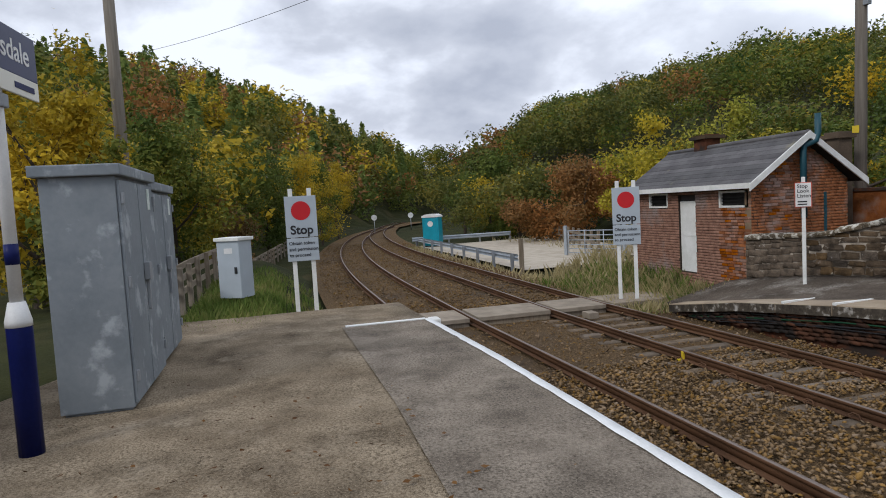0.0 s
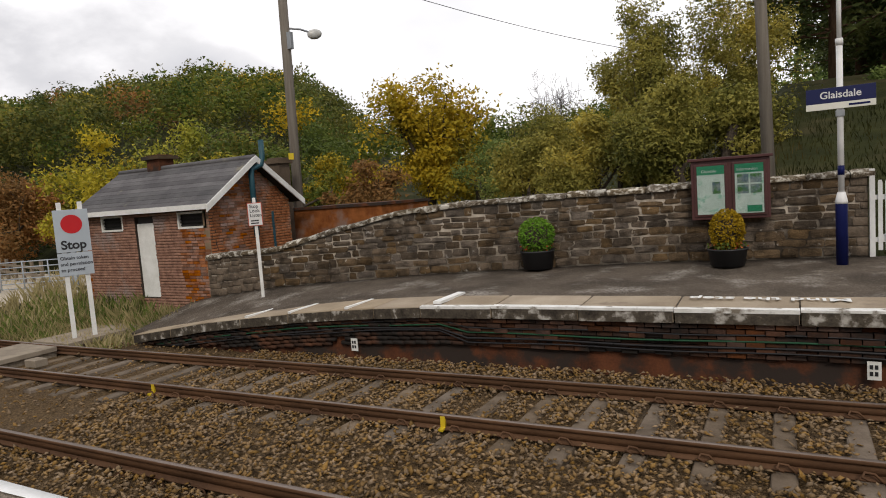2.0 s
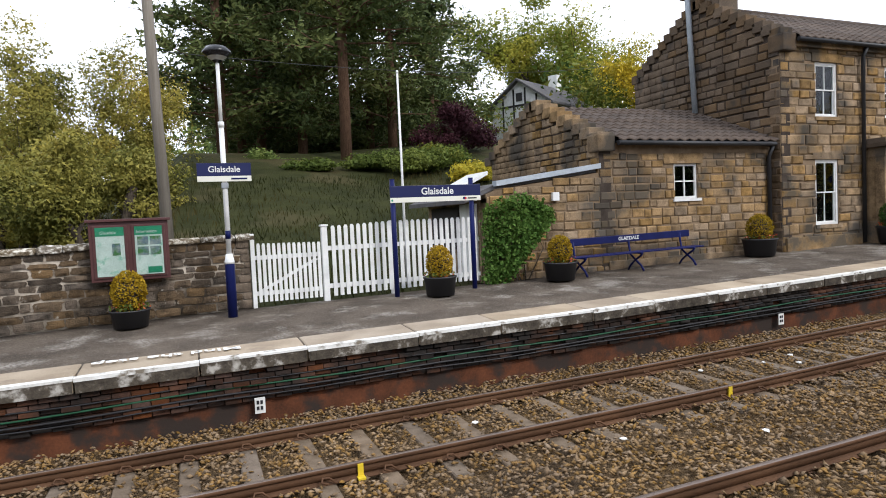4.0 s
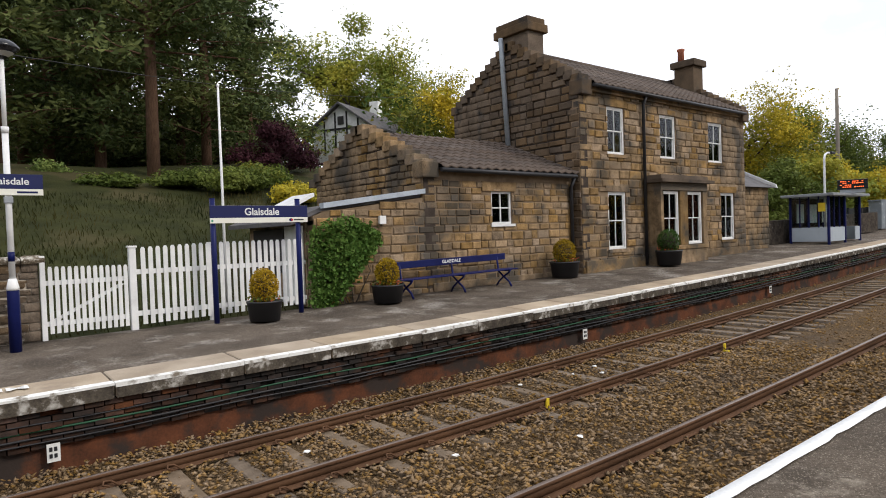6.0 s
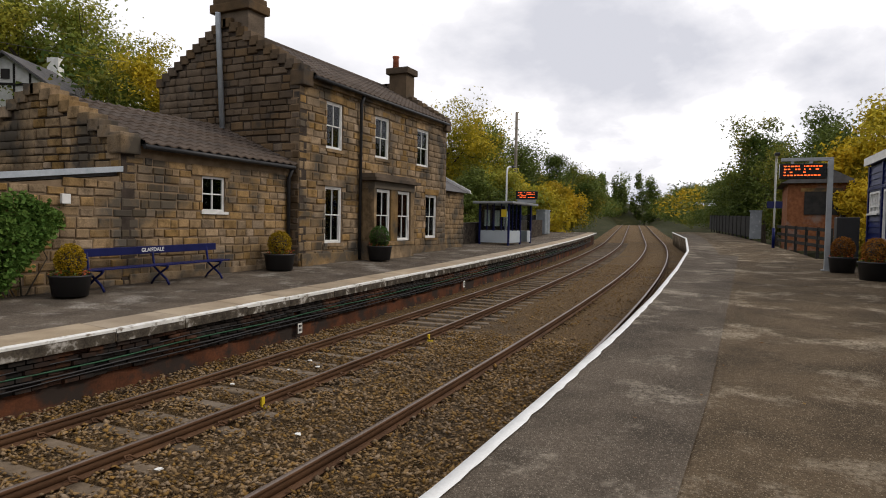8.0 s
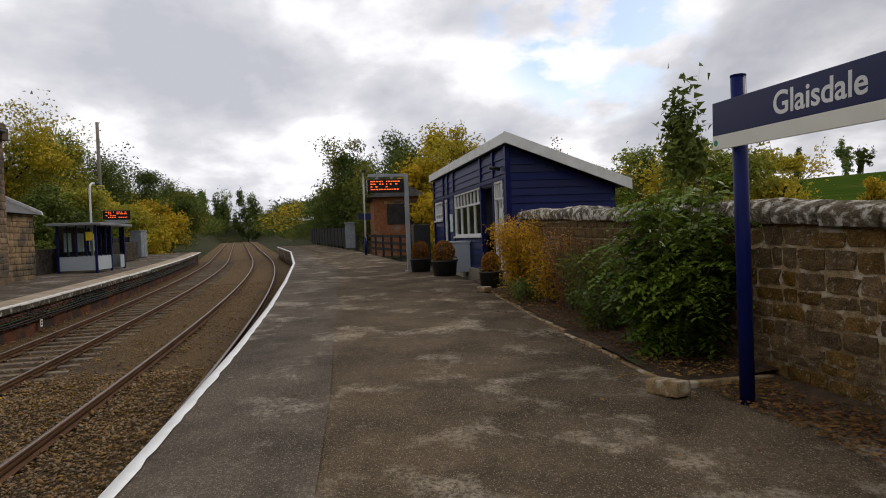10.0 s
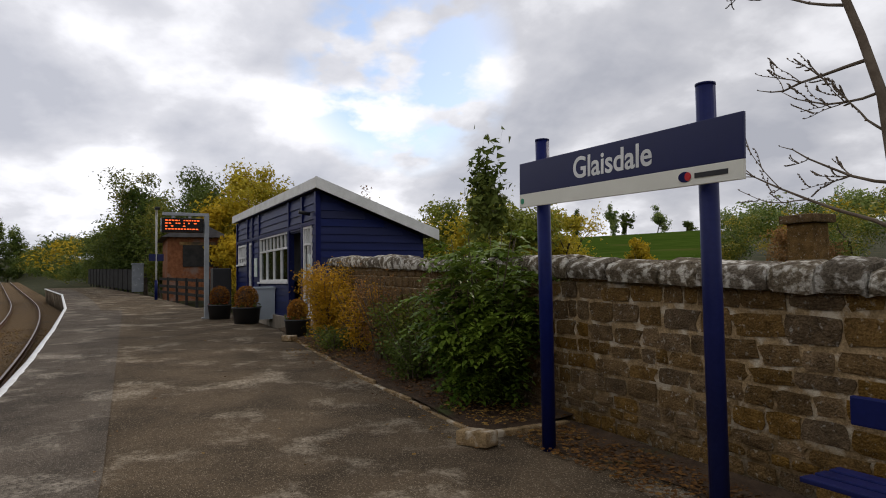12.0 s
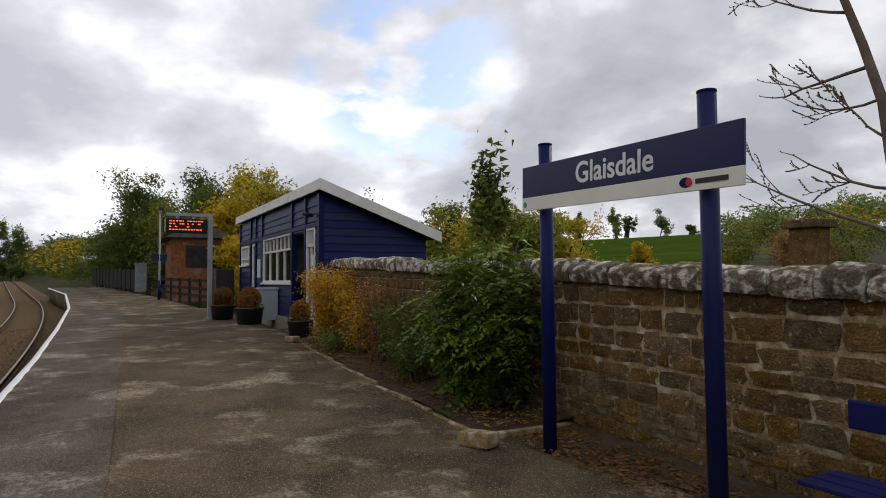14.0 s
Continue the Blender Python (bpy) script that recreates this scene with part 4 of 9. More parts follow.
# ---- rails ----
def rail(yf, name_label, x0, x1):
    prof = [(-0.070, -0.159), (0.070, -0.159), (0.070, -0.148), (0.012, -0.125), (0.010, -0.045), (0.035, -0.032), (0.035, -0.006), (0.028, 0.0), (-0.028, 0.0), (-0.035, -0.006), (-0.035, -0.032), (-0.010, -0.045), (-0.012, -0.125), (-0.070, -0.148)]
    xs = [x for x in XS if x0 <= x <= x1]
    ob = thing("rail", name_label, "rail", group="running rails")
    for name, picked in (("rail_foot", (0, 1, 2, 3, 12, 13)), ("rail_web", (3, 4, 11, 12)), ("rail_head", (4, 5, 6, 7, 8, 9, 10, 11))):
        ring = [prof[k] for k in picked]
        n = len(ring)
        vs = [(x, yf(x) + p, gz(x) - 0.915 + q) for x in xs for p, q in ring]
        fs = [(i * n + k, i * n + (k + 1) % n, (i + 1) * n + (k + 1) % n, (i + 1) * n + k) for i in range(len(xs) - 1) for k in range(n)]
        piece = raw(name, vs, fs, M["rail"], ob)
        if name == "rail_head":
            piece.data.materials.append(M["rail_top"])
            for poly in piece.data.polygons:
                if poly.index % n == 3:
                    poly.material_index = 1
    return ob


for off in (-0.752, 0.752):
    rail(lambda x, o=off: far_track(x) + o, "rusty steel running rail of the far track", -117, 150)
    rail(lambda x, o=off: near_track(x) + o, "rusty steel running rail of the near track", -92, 150)


def sleepers():
    bm = bmesh.new()
    add_box(bm, -0.125, 0.125, -1.25, 1.25, -0.16, 0)
    for v in bm.verts:
        if v.co.z > -0.01:
            v.co.x *= 0.82
            v.co.y *= 0.985
    bmesh.ops.bevel(bm, geom=bm.edges[:], offset=0.012, segments=1, affect="EDGES")
    me = mesh_of("sleeper", bm, M["sleeper"])
    bm = bmesh.new()
    add_tube(bm, [(0.10, 0.0, 0.02), (0.03, 0.03, 0.075), (-0.04, 0.02, 0.085), (-0.06, -0.03, 0.06), (0.0, -0.05, 0.045)], 0.012, 6)
    clip = mesh_of("rail_clip", bm, M["rail"])
    rng = np.random.default_rng(4)
    for which, yf, sink in ((0, far_track, 0.012), (1, near_track, 0.085)):
        x, k = -16.0 + 0.3 * which, 0
        while x < 60:
            if not -15.8 < x < -13.6:
                ob = new("sleeper", me)
                m = pose(x + rng.normal(0, 0.02), yf(x), gz(x) - 1.075 - sink + rng.normal(0, 0.008), 0, 0, math.degrees(math.atan((yf(x + 0.5) - yf(x - 0.5)))) + rng.normal(0, 0.5))
                ob.matrix_world = m
                tagged(ob, "weathered concrete sleeper set in brown ballast" if which == 0 else "concrete sleeper almost buried in brown ballast", "sleeper", "sleepers of the far track" if which == 0 else "sleepers of the near track")
                if -9 < x < 20:
                    for s in (-0.752, 0.752):
                        for side in (-1, 1):
                            c = new("rail_clip", clip)
                            c.parent = ob
                            c.matrix_local = pose(0, s + side * 0.10, 0.0, 0, 0, 0 if side < 0 else 180)
            x += 0.66
            k += 1


sleepers()
for x in (-8.7, -3.6, 1.5, 6.6, 11.7):
    bm = bmesh.new()
    for sx in (0,):
        add_box(bm, x - 0.03, x + 0.03, 6.055, 6.083, gz(x) - 1.05, gz(x) - 0.925)
        add_box(bm, x - 0.045, x + 0.035, 5.98, 6.09, gz(x) - 1.074, gz(x) - 1.05)
    solid("paint_mark", bm, M["yellow"], "yellow paint mark on the web of the rail", "mark", group="yellow marks along the rail", kind="structure")


def ballast_stones():
    """Loose stones over the bed, densest by the station."""
    rng = np.random.default_rng(21)
    base = np.array([(1, 0, 0), (-0.9, 0.15, 0), (0.1, 0.8, 0.05), (0, -0.85, 0), (0.1, 0.1, 0.6), (0, 0, -0.5)])
    tri = np.array([(0, 2, 4), (2, 1, 4), (1, 3, 4), (3, 0, 4), (2, 0, 5), (1, 2, 5), (3, 1, 5), (0, 3, 5)])
    n = 56000
    x = np.concatenate([rng.uniform(-9, 13, int(n * 0.78)), rng.uniform(-17, 34, n - int(n * 0.78))])
    y = rng.uniform(1.95, 8.62, n)
    x = x[: len(y)]
    keep = ~((x > -15.8) & (x < -13.4))
    x, y = x[keep], y[keep]
    bw = np.array([bow(v) for v in x])
    g = np.array([gz(v) for v in x])
    # sleepers of the far track stay half swept
    yy = y + bw
    on = (np.abs(y - 6.85) < 1.2) & (((x + 16.0) % 0.66 < 0.11) | ((x + 16.0) % 0.66 > 0.55)) & (rng.uniform(0, 1, len(x)) < 0.86)
    off_rail = np.min(np.abs(y[:, None] - np.array([2.548, 4.052, 6.098, 7.602])), 1) > 0.075
    k = off_rail & ~on
    x, yy, g = x[k], yy[k], g[k]
    n = len(x)
    s = rng.uniform(0.020, 0.046, n)
    a = rng.uniform(0, 2 * np.pi, n)
    p = base[None] * s[:, None, None] * rng.uniform(0.65, 1.3, (n, 6, 1)) * rng.uniform(0.7, 1.25, (n, 1, 3)) * (1.15, 1.0, 0.8)
    c, q = np.cos(a)[:, None], np.sin(a)[:, None]
    v = np.stack([x[:, None] + p[..., 0] * c - p[..., 1] * q, yy[:, None] + p[..., 0] * q + p[..., 1] * c, g[:, None] - 1.085 + 0.05 * rng.uniform(0, 1, (n, 1)) + p[..., 2] + p[..., 0] * rng.normal(0, 0.4, (n, 1))], -1)
    f = (tri[None] + 6 * np.arange(n)[:, None, None]).reshape(-1, 3)
    raw("ballast_stones", v.reshape(-1, 3), f, M["ballast_stone"], label="loose brown crushed ballast stones between the rails", category="ballast", kind="stuff")


ballast_stones()


def western_stones():
    """Coarser scatter of stone where the line curves away west."""
    rng = np.random.default_rng(22)
    n = 9000
    x = -16 - 36 * rng.uniform(0, 1, n) ** 1.4
    lo = np.array([near_track(v) - 2.0 for v in x])
    hi = np.array([far_track(v) + 1.9 for v in x])
    y = lo + (hi - lo) * rng.uniform(0, 1, n)
    g = np.array([gz(v) for v in x])
    tips = rng.normal(0, 1, (n, 4, 3))
    tips /= np.linalg.norm(tips, axis=2)[..., None]
    p = tips * rng.uniform(0.035, 0.075, (n, 1, 1)) * (1, 1, 0.7)
    v = p + np.stack([x, y, g - 1.075], 1)[:, None, :]
    f = (np.array([(0, 1, 2), (0, 2, 3), (0, 3, 1), (1, 3, 2)])[None] + 4 * np.arange(n)[:, None, None]).reshape(-1, 3)
    raw("ballast_stones", v.reshape(-1, 3), f, M["ballast_stone"], label="coarse brown ballast on the curving line", category="ballast", kind="stuff")


western_stones()


# ---- foot crossing at the platform end ----
def crossing():
    c = thing("foot_crossing", "concrete deck panels of a foot crossing over the rails", "crossing", kind="structure")
    z = gz(-14) - 0.905
    spans = ((0.75, 2.46), (2.66, 3.94), (4.16, 6.0), (6.2, 7.5), (7.72, 9.6))
    for a, b in spans:
        part("deck_panel", box(-15.1, -13.75, a, b, z - 0.10, z, 0.012), M["deck"], c)
        part("deck_bearer", box(-15.05, -13.8, a, b, z - 0.24, z - 0.104), M["timber"], c)
    tagged(solid("concrete_block", box(-13.1, -12.75, 6.5, 6.75, z - 0.12, z + 0.02, 0.015), M["deck"]), "loose weathered concrete block beside the rail", "block")
    tagged(solid("edge_marker", box(-9.0, -8.75, 1.84, 2.0, near_z(-8.9) - 0.13, near_z(-8.9) + 0.03, 0.03), M["white_old"]), "white painted block at the platform corner", "block")


crossing()
# ---- windows used on several buildings ----
def sash_window(parent, x, y, z0, z1, w, panes_x=2, panes_z=2, curtain=True, reveal=0.10, trim=True):
    """A white sash window in a wall that faces -y: frame, two sashes with bars, glass, a dark panel painted as the dim
    room, and curtains.
    """
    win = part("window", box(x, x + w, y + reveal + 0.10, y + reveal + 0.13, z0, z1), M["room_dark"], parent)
    f = 0.065
    bm = bmesh.new()
    add_box(bm, x, x + f, y + reveal - 0.05, y + reveal + 0.05, z0, z1)
    add_box(bm, x + w - f, x + w, y + reveal - 0.05, y + reveal + 0.05, z0, z1)
    add_box(bm, x + f, x + w - f, y + reveal - 0.05, y + reveal + 0.05, z1 - f, z1)
    add_box(bm, x + f, x + w - f, y + reveal - 0.05, y + reveal + 0.05, z0, z0 + f)
    part("frame", bm, M["white"], win)
    zm = (z0 + z1) / 2
    for k, (a, b) in enumerate(((z0 + f, zm + 0.02), (zm - 0.02, z1 - f))):
        yy = y + reveal + (-0.01 if k else 0.015)
        bm = bmesh.new()
        s = 0.035
        add_box(bm, x + f, x + f + s, yy - 0.02, yy + 0.02, a, b)
        add_box(bm, x + w - f - s, x + w - f, yy - 0.02, yy + 0.02, a, b)
        add_box(bm, x + f + s, x + w - f - s, yy - 0.02, yy + 0.02, a, a + s)
        add_box(bm, x + f + s, x + w - f - s, yy - 0.02, yy + 0.02, b - s, b)
        for i in range(1, panes_x):
            u = x + f + (w - 2 * f) * i / panes_x
            add_box(bm, u - 0.011, u + 0.011, yy - 0.015, yy + 0.015, a + s, b - s)
        part("sash", bm, M["white"], win)
        pane = part("pane", box(x + f + s, x + w - f - s, yy - 0.003, yy + 0.003, a + s, b - s), M["glass"], win)
        pane.visible_shadow = False
    if curtain:
        bm = bmesh.new()
        n = 24
        for lo, hi in ((z0 + f, z0 + (z1 - z0) * 0.8),):
            vs = [[bm.verts.new((x + f + (w - 2 * f) * i / n, y + reveal + 0.040 + 0.006 * math.sin(i * 1.9), z)) for i in range(n + 1)] for z in (lo, hi)]
            for i in range(n):
                bm.faces.new((vs[0][i], vs[0][i + 1], vs[1][i + 1], vs[1][i]))
        part("curtain", bm, M["curtain"], win, "white net curtain")
    if not trim:
        return win
    part("sill", box(x - 0.06, x + w + 0.06, y - 0.05, y + reveal - 0.05, z0 - 0.10, z0), M["stone"], win)
    part("lintel", box(x - 0.14, x + w + 0.14, y - 0.022, y + 0.10, z1 + 0.002, z1 + 0.24), M["stone"], win)
    return win


def tiled_roof(parent, x0, x1, eave, ridge, material, course=0.30, wave=0.0, thick=0.022, across=0.0):
    """One slope of a roof that falls along y, in lapped courses. eave and ridge are (y, z)."""
    (ya, za), (yb, zb) = eave, ridge
    n = max(2, int(math.hypot(yb - ya, zb - za) / course))
    dy, dz = (yb - ya) / n, (zb - za) / n
    cols = max(2, int((x1 - x0) / (across or 0.3))) if wave else 1
    for i in range(n):
        bm = bmesh.new()
        a, b = (ya + dy * i, za + dz * i), (ya + dy * (i + 1.12), za + dz * (i + 1.12))
        steps = cols * 4 if wave else 1
        rows = []
        for k in range(steps + 1):
            x = x0 + (x1 - x0) * k / steps
            h = wave * (0.5 + 0.5 * math.cos(2 * math.pi * k / 4)) if wave else 0.0
            rows.append([bm.verts.new(v) for v in ((x, a[0], a[1] + h), (x, a[0], a[1] + thick + h), (x, b[0], b[1] + 0.004 + h * 0.9), (x, b[0], b[1] - 0.01))])
        for p, q in zip(rows, rows[1:]):
            bm.faces.new((p[0], q[0], q[1], p[1]))
            bm.faces.new((p[1], q[1], q[2], p[2]))
        part("tile_course", bm, material, parent)


# ---- the stone station house ----
def station_house():
    h = thing("station_house", "two storey sandstone station house with stepped gables", "house")
    rng = np.random.default_rng(31)
    x0, x1, y0, y1 = 15.05, 25.30, 12.20, 18.1
    z0, ze, zr = 0.15, 6.02, 7.75
    ym = (y0 + y1) / 2
    ups = [(16.42, 0.90), (19.36, 0.98), (22.55, 1.06)]
    lows = [(16.38, 0.93, 0.92, 2.76), (23.38, 1.05, 1.00, 2.82)]
    holes = [(u, u + w, 3.95, 5.47) for u, w in ups] + [(u, u + w, a, b) for u, w, a, b in lows] + [(18.40, 21.35, 0.0, 3.2)]

    # facade core with real openings: piers and bands between them
    bm = bmesh.new()
    us = sorted({x0, x1, *(v for a, b, *_ in holes for v in (a, b))})
    vs_ = sorted({z0, ze, *(v for *_, c, d in holes for v in (c, d) if v > z0)})
    for a, b in zip(us, us[1:]):
        for c, d in zip(vs_, vs_[1:]):
            m1, m2 = (a + b) / 2, (c + d) / 2
            if not any(p < m1 < q and r < m2 < s for p, q, r, s in holes):
                add_box(bm, a, b, y0 + 0.02, y0 + 0.32, c, d)
    bmesh.ops.remove_doubles(bm, verts=bm.verts[:], dist=0.0005)
    part("facade", bm, M["mortar"], h)
    gable = [(y0, z0), (y1, z0), (y1, ze), (ym, zr), (y0, ze)]
    part("gable_wall", prism(gable, "x", x0 + 0.02, x0 + 0.35), M["mortar_dark"], h)
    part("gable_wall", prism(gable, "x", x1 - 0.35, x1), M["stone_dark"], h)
    part("rear_wall", box(x0 + 0.4, x1 - 0.4, y1 - 0.3, y1, z0, ze), M["stone"], h)
    part("floor_between", box(x0 + 0.4, x1 - 0.4, y0 + 0.45, y1 - 0.4, 3.1, 3.3), M["room_dark"], h)
    part("floor_base", box(x0 + 0.4, x1 - 0.4, y0 + 0.45, y1 - 0.4, 0.2, 0.5), M["room_dark"], h)
    for u, w in ups:
        sash_window(h, u, y0, 3.95, 5.47, w)
    for u, w, a, b in lows:
        sash_window(h, u, y0, a, b, w)
    stone = block_mesh("stone", M["stone"])
    b1 = cut_blocks(courses(rng, x1 - x0, ze - z0 - 0.18, 0.18, 0.30, 0.28, 0.75, 0.014, lambda *a: True), [(a - x0, b - x0, c - z0, d - z0) for a, b, c, d in holes])
    lay_blocks("stone", b1, to_line((x0, y0 + 0.02), (x1, y0 + 0.02), z0), 0.035, stone, M["stone"], h, rng, 300, nearest=2.0)
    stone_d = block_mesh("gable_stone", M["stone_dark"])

    def in_gable(u, v, w, hh):
        yy, zz = u, v + z0 + hh / 2
        lim = ze + (zr - ze) * (1 - abs(yy - (ym - y0)) / (ym - y0))
        return zz < lim + 0.08

    b2 = courses(rng, y1 - y0, zr - z0, 0.17, 0.28, 0.26, 0.70, 0.014, in_gable)
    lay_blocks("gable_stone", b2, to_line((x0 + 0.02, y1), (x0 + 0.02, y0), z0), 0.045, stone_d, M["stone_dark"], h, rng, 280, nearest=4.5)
    # stepped copings
    for s in (0, 1):
        xx = x0 - 0.06 if s == 0 else x1 - 0.36
        for side in (-1, 1):
            n = 11
            for i in range(n):
                t0 = i / n
                yy = ym + side * (ym - y0 + 0.10) * (1 - t0)
                zz = ze + 0.05 + (zr - ze + 0.10) * t0
                a, b = (yy, yy + 0.36) if side < 0 else (yy - 0.36, yy)
                part("step", box(xx, xx + 0.45, a, b, zz - 0.05, zz + 0.24, 0.02), M["stone_dark"], h)
    # skew corbels at the eaves
    part("kneeler", box(x0 - 0.08, x0 + 0.42, y0 - 0.20, y0 + 0.3, ze - 0.35, ze + 0.12, 0.04), M["stone_dark"], h)
    part("kneeler", box(x1 - 0.42, x1 + 0.06, y0 - 0.20, y0 + 0.3, ze - 0.35, ze + 0.12, 0.04), M["stone_dark"], h)
    roof = part("roof", prism([(y0 - 0.2, ze - 0.03), (ym, zr - 0.06), (y1 + 0.2, ze - 0.03)], "x", x0 + 0.42, x1 - 0.42), M["timber_dark"], h)
    tiled_roof(roof, x0 + 0.42, x1 - 0.42, (y0 - 0.28, ze - 0.02), (ym, zr), M["tile"], 0.34, 0.055, thick=0.035, across=0.30)
    tiled_roof(roof, x0 + 0.42, x1 - 0.42, (y1 + 0.28, ze - 0.02), (ym, zr), M["tile"], 0.34)
    part("ridge_tile", tube([(x0 + 0.4, ym, zr + 0.0), (x1 - 0.4, ym, zr + 0.0)], 0.13, 8), M["tile"], roof)
    part("cornice", box(x0 + 0.44, x1 - 0.44, y0 - 0.12, y0 + 0.04, ze - 0.20, ze - 0.05, 0.02), M["stone"], h)
    part("gutter", tube([(x0 + 0.4, y0 - 0.27, ze - 0.05), (x1 - 0.35, y0 - 0.27, ze - 0.07)], 0.06, 8), M["black"], h)
    part("downpipe", tube([(18.25, y0 - 0.22, ze - 0.1), (18.25, y0 - 0.10, ze - 0.35), (18.25, y0 - 0.09, 0.34)], 0.055, 8), M["black"], h, "black iron downpipe")
    part("plinth", box(x0 + 0.1, 18.2, y0 - 0.07, y0 + 0.0, z0, 0.62, 0.02), M["stone"], h)
    part("plinth", box(21.45, x1, y0 - 0.07, y0 + 0.0, z0, 0.70, 0.02), M["stone"], h)
    # chimneys
    c = part("chimney", box(15.15, 15.90, 14.30, 15.70, 6.5, 8.40, 0.02), M["stone_dark"], h)
    part("chimney_cap", box(15.03, 16.02, 14.18, 15.82, 8.20, 8.48, 0.03), M["stone_dark"], c)
    part("chimney_cap_upper", box(15.10, 15.95, 14.25, 15.75, 8.482, 8.68, 0.03), M["stone_dark"], c)
    c = part("chimney", box(24.72, 25.48, 13.97, 14.85, 6.5, 8.36, 0.02), M["stone_dark"], h)
    part("chimney_cap", box(24.60, 25.60, 13.85, 14.97, 8.30, 8.58, 0.03), M["stone_dark"], c)
    pot = part("chimney_pot", lathe([(0.14, 0), (0.13, 0.45), (0.16, 0.5), (0.16, 0.56), (0.11, 0.56)], 16), M["terracotta"], c)
    pot.location = (24.90, 14.62, 8.58)
    part("flue", tube([(14.93, 15.15, 4.5), (14.93, 15.35, 8.1), (14.93, 15.35, 8.15)], 0.085, 12), M["lead"], h, "bright steel flue pipe on brackets")
    # bay window
    bay = part("bay_window", box(18.42, 21.32, y0 - 0.56, y0 + 0.2, z0, 0.94), M["stone"], h, "stone bay window")
    part("bay_head", box(18.42, 21.32, y0 - 0.58, y0 + 0.2, 2.80, 3.06, 0.01), M["stone"], bay)
    part("bay_cornice", prism([(18.30, y0), (18.22, y0 - 0.76), (21.52, y0 - 0.76), (21.44, y0)], "z", 3.062, 3.17), M["stone_dark"], bay)
    part("bay_roof", prism([(18.36, y0), (18.40, y0 - 0.60), (21.34, y0 - 0.60), (21.38, y0)], "z", 3.172, 3.32), M["stone_dark"], bay)
    for a, b in ((18.42, 18.58), (19.58, 20.06), (21.06, 21.32)):
        part("mullion", box(a, b, y0 - 0.56, y0 - 0.28, 0.942, 2.798, 0.01), M["stone"], bay)
    for a, b in ((18.58, 19.58), (20.06, 21.06)):
        sash_window(h, a + 0.02, y0 - 0.54, 0.96, 2.78, b - a - 0.04, reveal=0.10, trim=False)
    part("bay_side", box(18.42, 18.52, y0 - 0.30, y0 + 0.1, 0.942, 2.798), M["stone"], bay)
    part("bay_side", box(21.22, 21.32, y0 - 0.30, y0 + 0.1, 0.942, 2.798), M["stone"], bay)
    part("apron", box(18.44, 21.30, y0 - 0.60, y0 - 0.562, 0.80, 0.93, 0.01), M["stone"], bay)
    # lower wing at the east end
    wing = part("east_wing", box(25.3, 28.2, 12.6, 16.5, 0.2, 3.15), M["stone"], h)
    part("wing_roof", prism([(12.35, 3.12), (14.6, 4.25), (16.7, 3.12)], "x", 25.32, 28.4), M["slate"], wing)
    part("wing_verge", prism([(12.3, 3.10), (12.35, 3.26), (14.6, 4.40), (14.6, 4.24)], "x", 28.4, 28.48), M["white"], wing)
    b3 = courses(rng, 2.9, 2.9, 0.18, 0.28, 0.28, 0.7, 0.014, lambda *a: True)
    lay_blocks("stone", b3, to_line((25.3, 12.6), (28.2, 12.6), 0.22), 0.03, stone, M["stone"], h, rng, 0)


